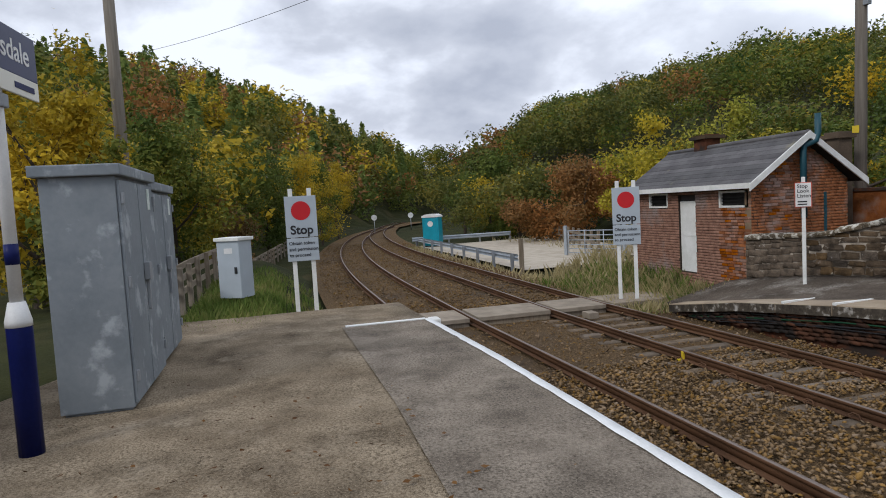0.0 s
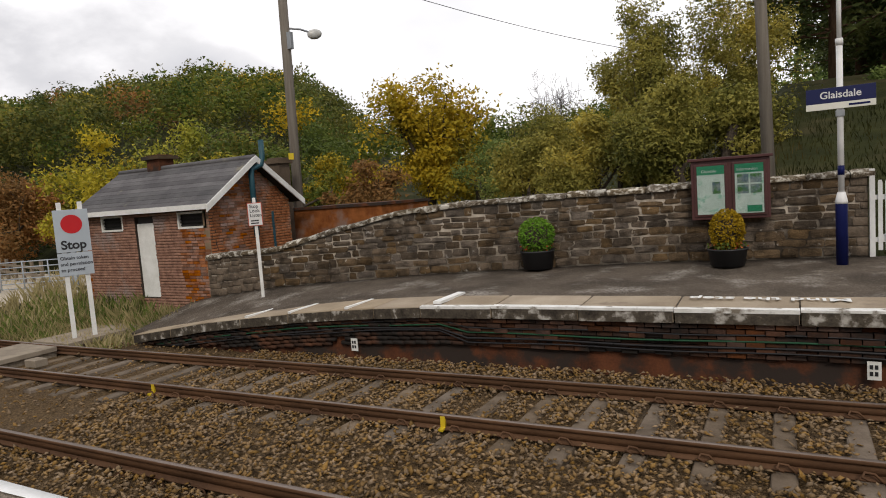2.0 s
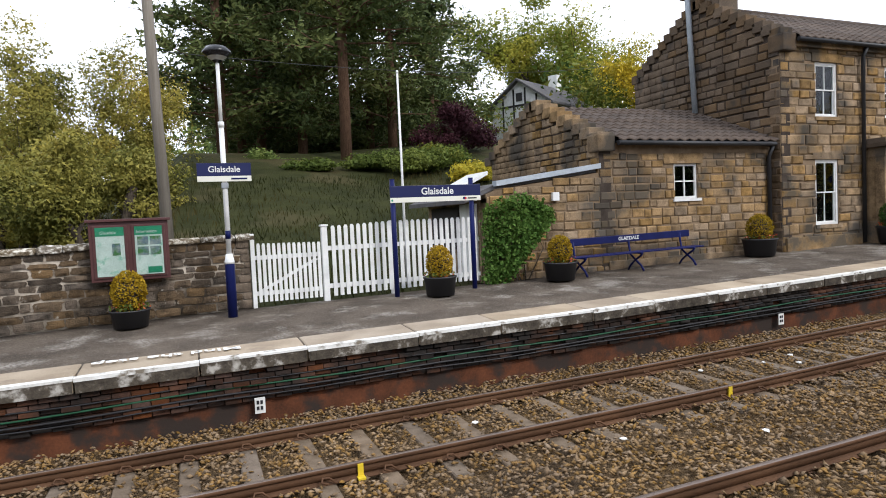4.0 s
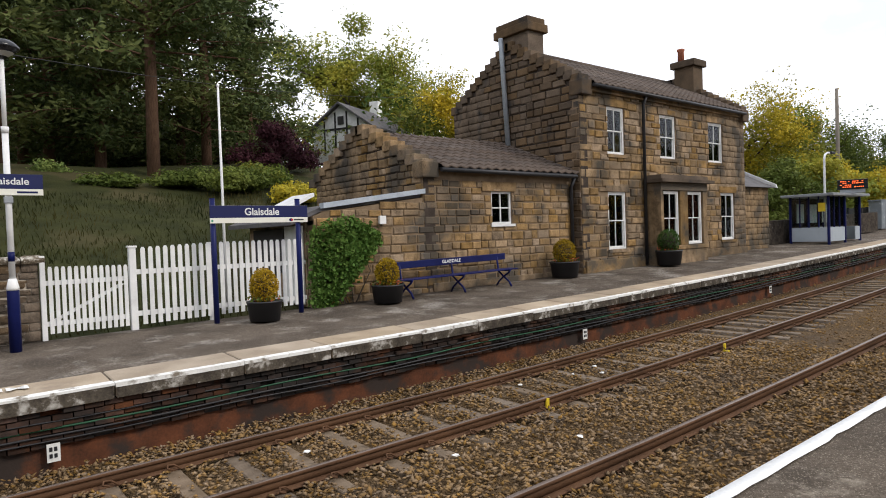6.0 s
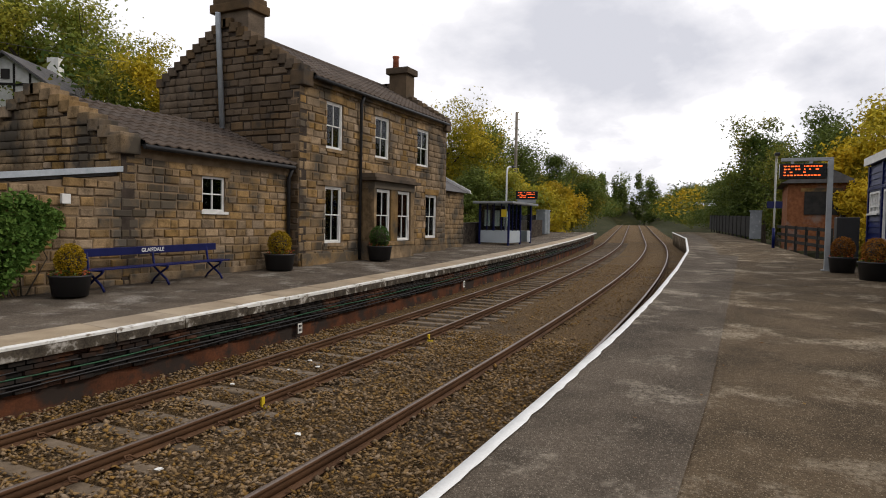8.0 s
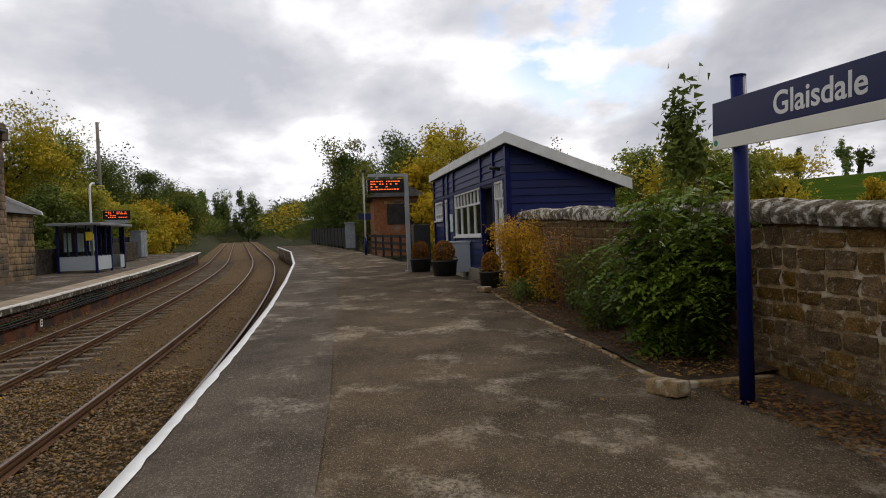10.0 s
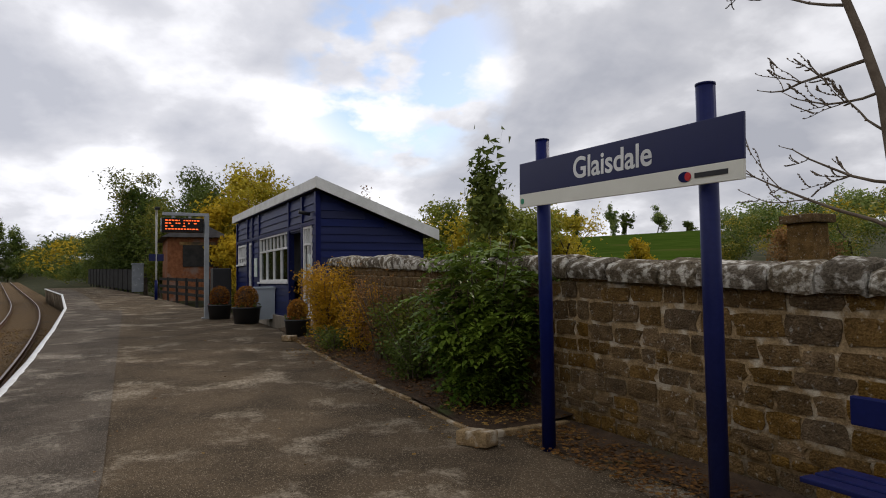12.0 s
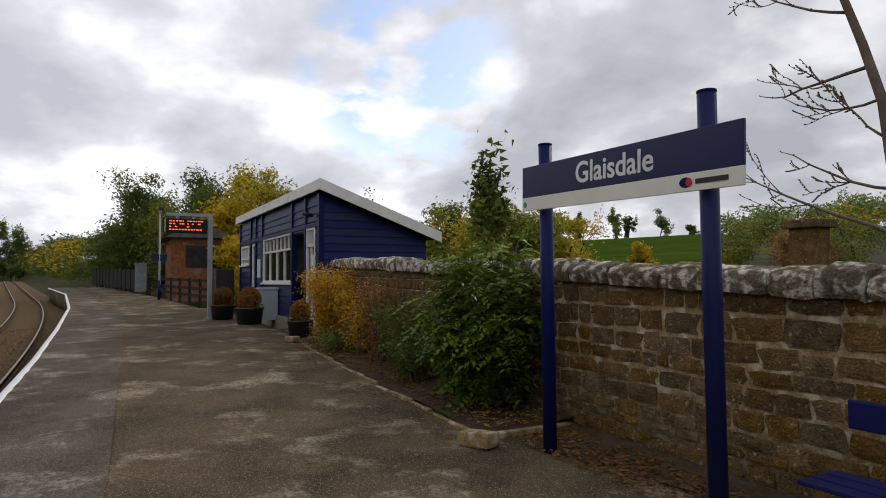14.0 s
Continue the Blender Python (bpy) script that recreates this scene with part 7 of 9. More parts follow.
# ---- west end: fences, toilet, barrier, gate ----
def post_fence():
    f = thing("timber_fence", "weathered timber post and rail fence beside the line", "fence")
    rng = np.random.default_rng(61)
    line = [(-9.6, -2.3), (-16.5, -2.35), (-30, -1.7), (-50, 0.3), (-80, 5.0)]
    x = -9.6
    prev = None
    while x > -80:
        y = lerp(x, line[::-1])
        z = ground_at(x, y)
        p = part("fence_post", box(x - 0.06, x + 0.06, y - 0.06, y + 0.06, z - 0.2, z + 1.05 + rng.normal(0, 0.03), 0.01), M["timber"], f)
        if prev:
            for hgt in (0.35, 0.65, 0.92):
                bm = bmesh.new()
                a, b = Vector((prev[0], prev[1] - 0.07, prev[2] + hgt)), Vector((x, y - 0.07, z + hgt))
                n = (b - a).cross(Vector((0, 0, 1))).normalized() * 0.018
                vs = [bm.verts.new(v) for v in (a - n, b - n, b + n, a + n, a - n + Vector((0, 0, 0.14)), b - n + Vector((0, 0, 0.14)), b + n + Vector((0, 0, 0.14)), a + n + Vector((0, 0, 0.14)))]
                for q in ((0, 3, 2, 1), (4, 5, 6, 7), (0, 1, 5, 4), (1, 2, 6, 5), (2, 3, 7, 6), (3, 0, 4, 7)):
                    bm.faces.new([vs[i] for i in q])
                part("fence_rail", bm, M["timber"], f)
        prev = (x, y, z)
        x -= 1.5 if x > -40 else 2.4


post_fence()

toilet = thing("portable_toilet", "turquoise portable toilet with white domed roof", "toilet", pose(-43.0, 10.35, gz(-30) - 1.08, 0, 0, 62))
part("cabin", box(-0.58, 0.58, -0.58, 0.58, 0.08, 2.05, 0.03), M["turquoise"], toilet)
part("door", box(-0.46, 0.46, -0.62, -0.582, 0.16, 1.95, 0.015), M["turquoise"], toilet)
part("roof", prism([(-0.62, 2.05), (0.62, 2.05), (0.60, 2.16), (0.35, 2.27), (-0.35, 2.27), (-0.60, 2.16)], "y", -0.64, 0.64), M["white"], toilet)
part("label_plate", tube([(0.0, -0.625, 1.6), (0.0, -0.62, 1.6)], 0.2, 16), M["white"], toilet)
part("skid", box(-0.55, 0.55, -0.55, 0.55, 0.0, 0.078), M["black"], toilet)


def barrier(p0, p1, label):
    b = thing("crash_barrier", label, "barrier")
    p0, p1 = Vector(p0), Vector(p1)
    d = p1 - p0
    n = max(3, int(d.length / 2.2))
    side = Vector((d.y, -d.x, 0)).normalized()
    for k in range(n + 1):
        q = p0 + d * k / n
        part("post", box(q.x - 0.06, q.x + 0.06, q.y - 0.06, q.y + 0.06, q.z - 0.2, q.z + 0.72), M["steel"], b)
    prof = [(0.0, 0.42), (0.06, 0.46), (0.06, 0.52), (0.0, 0.57), (0.06, 0.62), (0.06, 0.68), (0.0, 0.72)]
    bm = bmesh.new()
    ends = [[bm.verts.new(q + side * (0.08 + u) + Vector((0, 0, v))) for u, v in prof] for q in (p0 - d.normalized() * 0.4, p1)]
    for i in range(len(prof) - 1):
        bm.faces.new((ends[0][i], ends[1][i], ends[1][i + 1], ends[0][i + 1]))
    part("rail_beam", bm, M["lead"], b)


g0 = gz(-30) - 1.15
barrier((-24.6, 9.2, g0), (-44, 9.35, g0), "galvanised crash barrier beside the gravel yard")
barrier((-44, 9.4, g0), (-44, 16.5, g0), "galvanised crash barrier at the yard's end")
strip("gravel_yard", M["gravel_pale"], [-44 + i for i in range(21)], lambda x: 19.0, lambda x: 9.5, lambda x: g0 + 0.10, lambda x: g0 + 0.06, "pale gravel yard beside the line", "ground", cols=4)
solid("marker_post", box(-24.3, -24.14, 9.4, 9.56, g0 - 0.2, g0 + 1.35, 0.01), M["timber"], "short square timber post at the yard corner", "post")


def field_gate():
    g = thing("field_gate", "galvanised tubular field gate", "gate", pose(-27.5, 14.6, g0 + 0.05, 0, 0, 35))
    for z in (0.15, 0.35, 0.55, 0.78, 1.02, 1.25):
        part("bar", tube([(-1.4, 0, z), (1.4, 0, z)], 0.022, 8), M["lead"], g)
    for x in (-1.4, -0.5, 0.5, 1.4):
        part("upright", tube([(x, 0, 0.1), (x, 0, 1.28)], 0.025, 8), M["lead"], g)
    part("gate_post", box(-1.62, -1.48, -0.07, 0.07, -0.2, 1.5, 0.01), M["lead"], g)
    part("gate_post", box(1.48, 1.62, -0.07, 0.07, -0.2, 1.5, 0.01), M["lead"], g)


field_gate()
yard = thing("yard_fence", "low weathered timber fence round the yard", "fence")
for k in range(11):
    x, y = -28.9 - k * 1.4, 15.6 + k * 0.35
    part("fence_post", box(x - 0.06, x + 0.06, y - 0.06, y + 0.06, g0 - 0.2, g0 + 1.15, 0.01), M["timber"], yard)
    if k < 10:
        for zz in (0.45, 0.8):
            part("fence_rail", prism([(x, y - 0.07), (x - 1.4, y + 0.28), (x - 1.4, y + 0.31), (x, y - 0.04)], "z", g0 + zz, g0 + zz + 0.12), M["timber"], yard)

for k, (x, y, r) in enumerate(((-78.0, 11.5, 0.36), (-82.0, 17.0, 0.36))):
    s = thing("line_marker", "distant round white marker on a post", "signal", pose(x, y, gz(-30) - 1.1, 0, 0, 85), "distant line markers")
    part("post", tube([(0, 0, -0.2), (0, 0, 1.6)], 0.05, 8), M["steel"], s)
    part("disc", tube([(0, -0.08, 1.8), (0, -0.04, 1.8)], r, 20), M["white"], s)


# ---- poles, lamps and wires ----
def pole(x, y, z, h, r, label, lamp=False, lean=0.0):
    p = thing("utility_pole", label, "pole", pose(x, y, z, 0, lean, 0), "wooden utility poles")
    part("shaft", tube([(0, 0, -0.5), (0, 0, h * 0.5), (0, 0, h)], [r, r * 0.88, r * 0.75], 14), M["pole_wood"], p)
    if lamp:
        arm = part("lamp_arm", tube([(0, 0, lamp), (0.30, 0.36, lamp - 0.02), (0.48, 0.58, lamp - 0.10)], 0.03, 8), M["steel"], p)
        part("lamp_head", lathe([(0.06, -0.12), (0.14, -0.08), (0.16, 0.0), (0.10, 0.06), (0.03, 0.08)], 14), M["lamp_glass"], arm).matrix_local = pose(0.60, 0.72, lamp - 0.14, 0, 80, 50) @ Matrix.Diagonal((1, 0.8, 2.2, 1))
        part("control_box", box(0.10, 0.26, -0.08, 0.05, lamp - 0.65, lamp - 0.15, 0.01), M["steel"], p)
    if lamp:
        part("safety_plate", box(-0.10, 0.10, -r - 0.02, -r - 0.004, 3.30, 3.50, 0.003), M["yellow"], p)
    return p


pole(-13.42, 15.05, -0.4, 13.2, 0.16, "tall wooden utility pole with a lamp behind the hut", lamp=7.25, lean=0.9)
pole(-0.42, 15.6, 0.7, 10.0, 0.135, "tall grey wooden utility pole behind the wall", lean=-1.2)
pole(-22.6, -5.0, -0.4, 13.0, 0.21, "tall wooden utility pole among autumn trees")
pole(56.0, 19.6, 1.4, 10.7, 0.17, "distant dark utility pole")


def wire(pts, r=0.012):
    q = []
    for (a, b) in zip(pts, pts[1:]):
        a, b = Vector(a), Vector(b)
        for k in range(17):
            t = k / 16
            q.append(a.lerp(b, t) - Vector((0, 0, 4 * t * (1 - t) * (b - a).length * 0.018)))
    solid("overhead_wire", tube(q, r, 5), M["black"], "thin black overhead wire between poles", "wire")


wire([(-57.4, -10.1, 15.6), (-13.24, 15.05, 12.6)], 0.016)
wire([(-13.28, 15.05, 9.0), (-5.2, 29.5, 7.0)])
wire([(-0.5, 15.6, 5.7), (20.0, 26.0, 8.8)], 0.008)
flag = thing("flag_pole", "tall slim white flagpole behind the fence", "pole", pose(4.65, 13.6, 0.4))
part("mast", tube([(0, 0, -0.3), (0, 0, 4.55)], [0.035, 0.022], 10), M["white"], flag)
part("finial", lathe([(0.02, 4.55), (0.035, 4.58), (0.02, 4.62)], 8), M["white"], flag)


def street_lamp(x, y, z, h, dx, label, banded=False):
    s = thing("platform_lamp", label, "lamp post", pose(x, y, z), "platform lamps")
    part("column", tube([(0, 0, -0.1), (0, 0, h - 0.35), (dx * 0.12, 0, h - 0.1), (dx * 0.45, 0, h), (dx * 0.75, 0, h)], 0.05, 10), M["white"], s)
    part("head", box(min(dx * 0.7, dx * 1.25), max(dx * 0.7, dx * 1.25), -0.12, 0.12, h - 0.03, h + 0.08, 0.03), M["black"], s)
    if banded:
        part("base", tube([(0, 0, -0.1), (0, 0, 1.0)], 0.075, 12), M["navy"], s)
        part("sign_plate", box(-0.04, 0.04, -0.35, 0.35, 2.0, 2.35, 0.004), M["navy_sign"], s)
    return s


sl = street_lamp(33.8, 12.4, gz(33.8), 4.3, 0.9, "white lamp post with curved arm by the shelter")
street_lamp(35.9, -1.22, gz(35.9), 4.6, -1.0, "white and navy lamp post with curved arm", True)


# ---- glass shelter with a screen ----
def led_lines(parent, y, x0, x1, z0, z1, seed):
    rng = np.random.default_rng(seed)
    for r_ in range(4):
        z = z1 - (r_ + 0.75) * (z1 - z0) / 4.3
        x = x0 + 0.05
        while x < x1 - 0.12:
            w = rng.uniform(0.03, 0.08)
            if rng.uniform() > 0.25 and not (r_ == 2 and x > (x0 + x1) / 2):
                part("lit_segment", box(x, x + w, y - 0.012, y - 0.006, z, z + (z1 - z0) * 0.085), M["led"], parent)
            x += w + 0.03


def shelter():
    x0, x1, y0, y1 = 31.25, 35.0, 11.32, 12.95
    z = gz(31.2) - 0.02
    s = thing("platform_shelter", "glazed platform shelter with white lower panels", "shelter")
    for x in (x0, (x0 + x1) / 2, x1):
        for y in (y0, y1):
            part("post", box(x - 0.05, x + 0.05, y - 0.05, y + 0.05, z - 0.1, z + 2.15, 0.005), M["navy"], s)
    part("roof", box(x0 - 0.35, x1 + 0.35, y0 - 0.35, y1 + 0.3, z + 2.15, z + 2.27, 0.02), M["steel"], s)
    for a, b in ((x0, (x0 + x1) / 2), ((x0 + x1) / 2 + 1.2, x1)):
        part("lower_panel", box(a + 0.05, b - 0.05, y0 - 0.02, y0 + 0.02, z + 0.08, z + 0.72, 0.004), M["sign_grey"], s)
        g = part("pane", box(a + 0.05, b - 0.05, y0 - 0.006, y0 + 0.006, z + 0.76, z + 2.12), M["perspex"], s)
        g.visible_shadow = False
    for x in (x0, x1):
        part("lower_panel", box(x - 0.02, x + 0.02, y0 + 0.05, y1 - 0.05, z + 0.08, z + 0.72, 0.004), M["sign_grey"], s)
        g = part("pane", box(x - 0.006, x + 0.006, y0 + 0.05, y1 - 0.05, z + 0.76, z + 2.12), M["perspex"], s)
        g.visible_shadow = False
    part("back_pane", box(x0 + 0.05, x1 - 0.05, y1 - 0.006, y1 + 0.006, z + 0.76, z + 2.12), M["perspex"], s)
    part("lower_panel", box(x0 + 0.05, x1 - 0.05, y1 - 0.02, y1 + 0.02, z + 0.08, z + 0.72, 0.004), M["sign_grey"], s)
    for k in range(3):
        part("poster", box(x0 + 0.6 + k * 1.5, x0 + 1.4 + k * 1.5, y1 - 0.035, y1 - 0.022, z + 0.95, z + 1.85), M["paper"], s)
    part("seat", box(x0 + 0.5, x1 - 0.5, y1 - 0.45, y1 - 0.1, z + 0.42, z + 0.47, 0.01), M["steel"], s)
    part("notice", box(x0 - 0.03, x0 - 0.012, y0 + 0.12, y0 + 0.42, z + 1.45, z + 1.85, 0.003), M["yellow"], s, "yellow notice")
    for y in (y0 + 0.41, y0 + 0.82, y0 + 1.22):
        part("mullion", box(x0 - 0.025, x0 + 0.025, y - 0.022, y + 0.022, z + 0.72, z + 2.15), M["navy"], s)
    for x in (x0 + 0.62, x0 + 1.25):
        part("mullion", box(x - 0.022, x + 0.022, y0 - 0.025, y0 + 0.025, z + 0.72, z + 2.15), M["navy"], s)
    d = thing("information_screen", "departure screen with orange text above the shelter", "screen", pose(33.2, 11.0, z + 2.45, 0, 0, -68))
    part("casing", box(-0.60, 0.60, -0.1, 0.1, 0.0, 0.46, 0.02), M["black_gloss"], d)
    led_lines(d, -0.10, -0.54, 0.54, 0.05, 0.42, 5)
    part("hanger", box(-0.50, 0.50, -0.06, 0.06, -0.18, -0.002), M["steel"], d)


shelter()


def display_post():
    x, y = 21.9, -2.15
    z = gz(x)
    d = thing("information_display", "departure display with orange text on a grey post", "screen", pose(x, y, z, 0, 0, -87))
    part("post", box(-0.07, 0.07, -0.07, 0.07, -0.1, 3.34, 0.01), M["steel"], d)
    part("base_plate", box(-0.14, 0.14, -0.14, 0.14, 0.0, 0.03), M["steel"], d)
    part("arm", box(-1.32, 0.07, -0.05, 0.05, 3.30, 3.40, 0.008), M["steel"], d)
    c = part("casing", box(-1.36, -0.10, -0.12, 0.12, 2.76, 3.22, 0.015), M["black_gloss"], d)
    part("hanger", box(-1.05, -0.97, -0.04, 0.04, 3.22, 3.30), M["steel"], d)
    part("hanger", box(-0.55, -0.47, -0.04, 0.04, 3.22, 3.30), M["steel"], d)
    led_lines(d, -0.12, -1.30, -0.14, 2.80, 3.19, 9)


display_post()

for (x, y, w, h, lab) in ((48.0, 12.9 + bow(48) * 0.6, 1.4, 1.9, "grey equipment cabinet at the platform's far end"), (48.7, -0.55, 1.2, 1.95, "grey equipment cabinet behind the lamp post")):
    c = thing("equipment_cabinet", lab, "cabinet", pose(x, y, gz(x)), "grey trackside cabinets")
    part("body", box(-w / 2, w / 2, -0.35, 0.35, 0.0, h - 0.08, 0.01), M["galv"], c)
    part("roof", box(-w / 2 - 0.05, w / 2 + 0.05, -0.4, 0.4, h - 0.08, h, 0.012), M["galv"], c)
    for k in range(2):
        part("door", box(-w / 2 + 0.02 + k * w / 2, k * w / 2 - 0.02, -0.375, -0.352, 0.05, h - 0.12, 0.005), M["galv"], c)


def dark_fence(line, h, label, post_every=2.0, closed=True):
    f = thing("dark_fence", label, "fence")
    for (a, b) in zip(line, line[1:]):
        a, b = Vector((*a, gz(a[0]))), Vector((*b, gz(b[0])))
        d = b - a
        n = max(1, int(d.length / post_every))
        for k in range(n):
            p, q = a + d * k / n, a + d * (k + 1) / n
            part("fence_post", box(p.x - 0.06, p.x + 0.06, p.y - 0.06, p.y + 0.06, p.z - 0.2, p.z + h), M["timber_dark"], f)
            s = Vector((-d.y, d.x, 0)).normalized() * 0.02
            bands = ((0.05, h - 0.05),) if closed else ((0.30, 0.44), (0.62, 0.76), (h - 0.16, h - 0.02))
            for lo, hi in bands:
                bm = bmesh.new()
                vs = [bm.verts.new(v) for v in (p - s + Vector((0, 0, lo)), q - s + Vector((0, 0, lo)), q + s + Vector((0, 0, lo)), p + s + Vector((0, 0, lo)), p - s + Vector((0, 0, hi)), q - s + Vector((0, 0, hi)), q + s + Vector((0, 0, hi)), p + s + Vector((0, 0, hi)))]
                for w in ((0, 3, 2, 1), (4, 5, 6, 7), (0, 1, 5, 4), (1, 2, 6, 5), (2, 3, 7, 6), (3, 0, 4, 7)):
                    bm.faces.new([vs[i] for i in w])
                part("fence_panel" if closed else "fence_rail", bm, M["timber_dark"], f)


dark_fence([(29.5, -3.05), (37.2, -1.45)], 1.15, "low black timber rail fence beside the platform", 1.5, False)
dark_fence([(49.8, -0.3), (75, 3.6)], 1.6, "solid black timber fence along the platform end")
dark_fence([(42, 14.2), (75, 19.5)], 1.5, "black timber fence behind the far platform")
rubble = thing("wall_east", "rough stone boundary wall beyond the house", "wall", kind="structure")
part("core", prism([(28.3, gz(28)), (44, gz(44)), (44, gz(44) + 1.15), (28.3, gz(28) + 1.1)], "y", 13.3, 13.7), M["stone_wall"], rubble)

sbox = thing("brick_building", "small brick building with boarded window by the line", "building")
part("wall", box(44, 50, -5.6, -2.2, gz(44) - 0.5, gz(44) + 3.6), M["brick_red"], sbox)
part("roof", prism([(-6.0, gz(44) + 3.6), (-3.9, gz(44) + 4.7), (-1.8, gz(44) + 3.6)], "x", 43.6, 50.4), M["slate"], sbox)
part("boarded_window", box(43.93, 43.99, -4.9, -3.1, gz(44) + 1.7, gz(44) + 3.1), M["timber_dark"], sbox)
part("window_head", box(43.95, 43.99, -5.1, -2.9, gz(44) + 3.1, gz(44) + 3.3), M["stone"], sbox)
bin_ = thing("grey_bin", "pale grey wheeled bin beside the waiting shed", "bin", pose(20.7, -3.72, gz(20.7)))
part("body", prism([(-0.28, 0.0), (0.28, 0.0), (0.34, 0.95), (-0.34, 0.95)], "y", -0.3, 0.3), M["sign_grey"], bin_)
part("lid", box(-0.37, 0.37, -0.34, 0.34, 0.95, 1.02, 0.02), M["sign_grey"], bin_)
box2 = solid("dark_box", box(26.6, 27.4, -3.6, -2.9, gz(27), gz(27) + 1.6, 0.02), M["black"], "tall black storage box beside the shed", "box")

# white gabled house up the bank
wh = thing("white_house", "distant white gabled house with black timbering", "house", pose(30.4, 53.6, 9.0, 0, 0, -62))
part("wall", prism([(-3.2, 0), (3.2, 0), (3.2, 3.2), (0, 5.4), (-3.2, 3.2)], "y", 0, 9), M["white"], wh)
for s in (-1, 1):
    part("roof", prism([(s * 3.9, 2.75), (0, 5.45), (0, 5.65), (s * 3.9, 2.95)], "y", -0.5, 9.3), M["slate"], wh)
for x in (-1.9, -0.65, 0.65, 1.9):
    part("timbering", box(x - 0.09, x + 0.09, -0.04, -0.005, 0.8, 3.2 + (3.2 - abs(x)) * 0.6), M["timber_dark"], wh)
part("timbering", box(-3.1, 3.1, -0.05, -0.042, 3.0, 3.2), M["timber_dark"], wh)
part("window", box(-0.35, 0.35, -0.06, -0.052, 3.5, 4.3), M["room_dark"], wh)
part("chimney", box(-0.5, 0.5, 6.5, 7.4, 4.6, 6.9), M["white_old"], wh)
gp = solid("gate_pier", box(6.58, 7.02, -10.15, -9.70, -1.0, 2.40, 0.03), M["stone_near"], "square weathered stone pier behind the wall", "pier")
part("pier_cap", box(6.50, 7.10, -10.23, -9.62, 2.402, 2.54, 0.02), M["stone_near"], gp)
# kerb and loose stones along the planting bed
kerb = thing("bed_kerb", "thin mossy kerb stones along the planting bed", "kerb", kind="structure")
kr = np.random.default_rng(77)
xx = 5.55
while xx < 14.0:
    w = kr.uniform(0.4, 0.8)
    yk = lerp(xx, [(4.6, -2.86), (8.3, -2.9), (13.4, -3.16), (14.2, -3.2)])
    part("kerb_stone", box(xx, xx + w - 0.02, yk - 0.03, yk + 0.025, gz(xx) - 0.1, gz(xx) + 0.035 + kr.normal(0, 0.012), 0.012), M["mortar_brown"], kerb)
    xx += w
part("kerb_stone", box(5.43, 5.52, -3.86, -2.96, gz(5.5) - 0.1, gz(5.5) + 0.05, 0.012), M["mortar_brown"], kerb)
strip("planting_bed", M["soil"], [5.5 + 0.4 * i for i in range(30)], lambda x: lerp(x, [(4.6, -2.9), (8.3, -2.94), (13.4, -3.2), (17, -3.4)]), lambda x: -4.0, lambda x: gz(x) + 0.02, lambda x: gz(x) + 0.12, "dark soil bed with fallen leaves along the wall", "soil", cols=4, wave=0.04)
strip("leaf_drift", M["soil"], [0.0 + 0.4 * i for i in range(15)], lambda x: -3.30 + 0.12 * math.sin(x * 3), lambda x: -3.92, lambda x: gz(x) + 0.012, lambda x: gz(x) + 0.05, "drift of brown leaves at the wall's foot", "soil", cols=3, wave=0.02)
for x, y, s in ((5.28, -2.68, 0.145), (14.25, -3.05, 0.14)):
    bm = box(-s * 1.2, s * 1.2, -s * 0.7, s * 0.7, 0, s * 0.95, 0.025)
    solid("loose_stone", bm, M["mortar_brown"], "loose pale squared stone block on the tarmac", "stone", at=pose(x, y, gz(x), 2, 3, 24))
# words painted on the far coping, read from the platform
mt = thing("painted_words", "faded words painted on the platform edge", "lettering", pose(-0.35, 9.05, gz(-0.3) - 0.088, 2.1, 0, 180), kind="structure")
lettering("Mind the step", 0.34, M["white_line"], mt, pose(0, 0, 0, -90, 0, 0), bold=0.004)


# scraps between the rails
sr = np.random.default_rng(88)
for x, y in ((4.4, 5.5), (8.3, 7.0), (8.7, 6.7), (9.0, 7.1), (3.2, 6.9), (5.9, 4.9), (7.2, 7.2), (2.2, 7.9)):
    bm = bmesh.new()
    bmesh.ops.create_icosphere(bm, subdivisions=1, radius=0.045)
    for v in bm.verts:
        v.co = Vector((v.co.x * sr.uniform(0.6, 1.5), v.co.y * sr.uniform(0.6, 1.4), v.co.z * 0.4))
    solid("litter_scrap", bm, M["white_old"], "crumpled white scrap lying on the ballast", "litter", "scraps on the ballast", at=pose(x, y, gz(x) - 1.035))
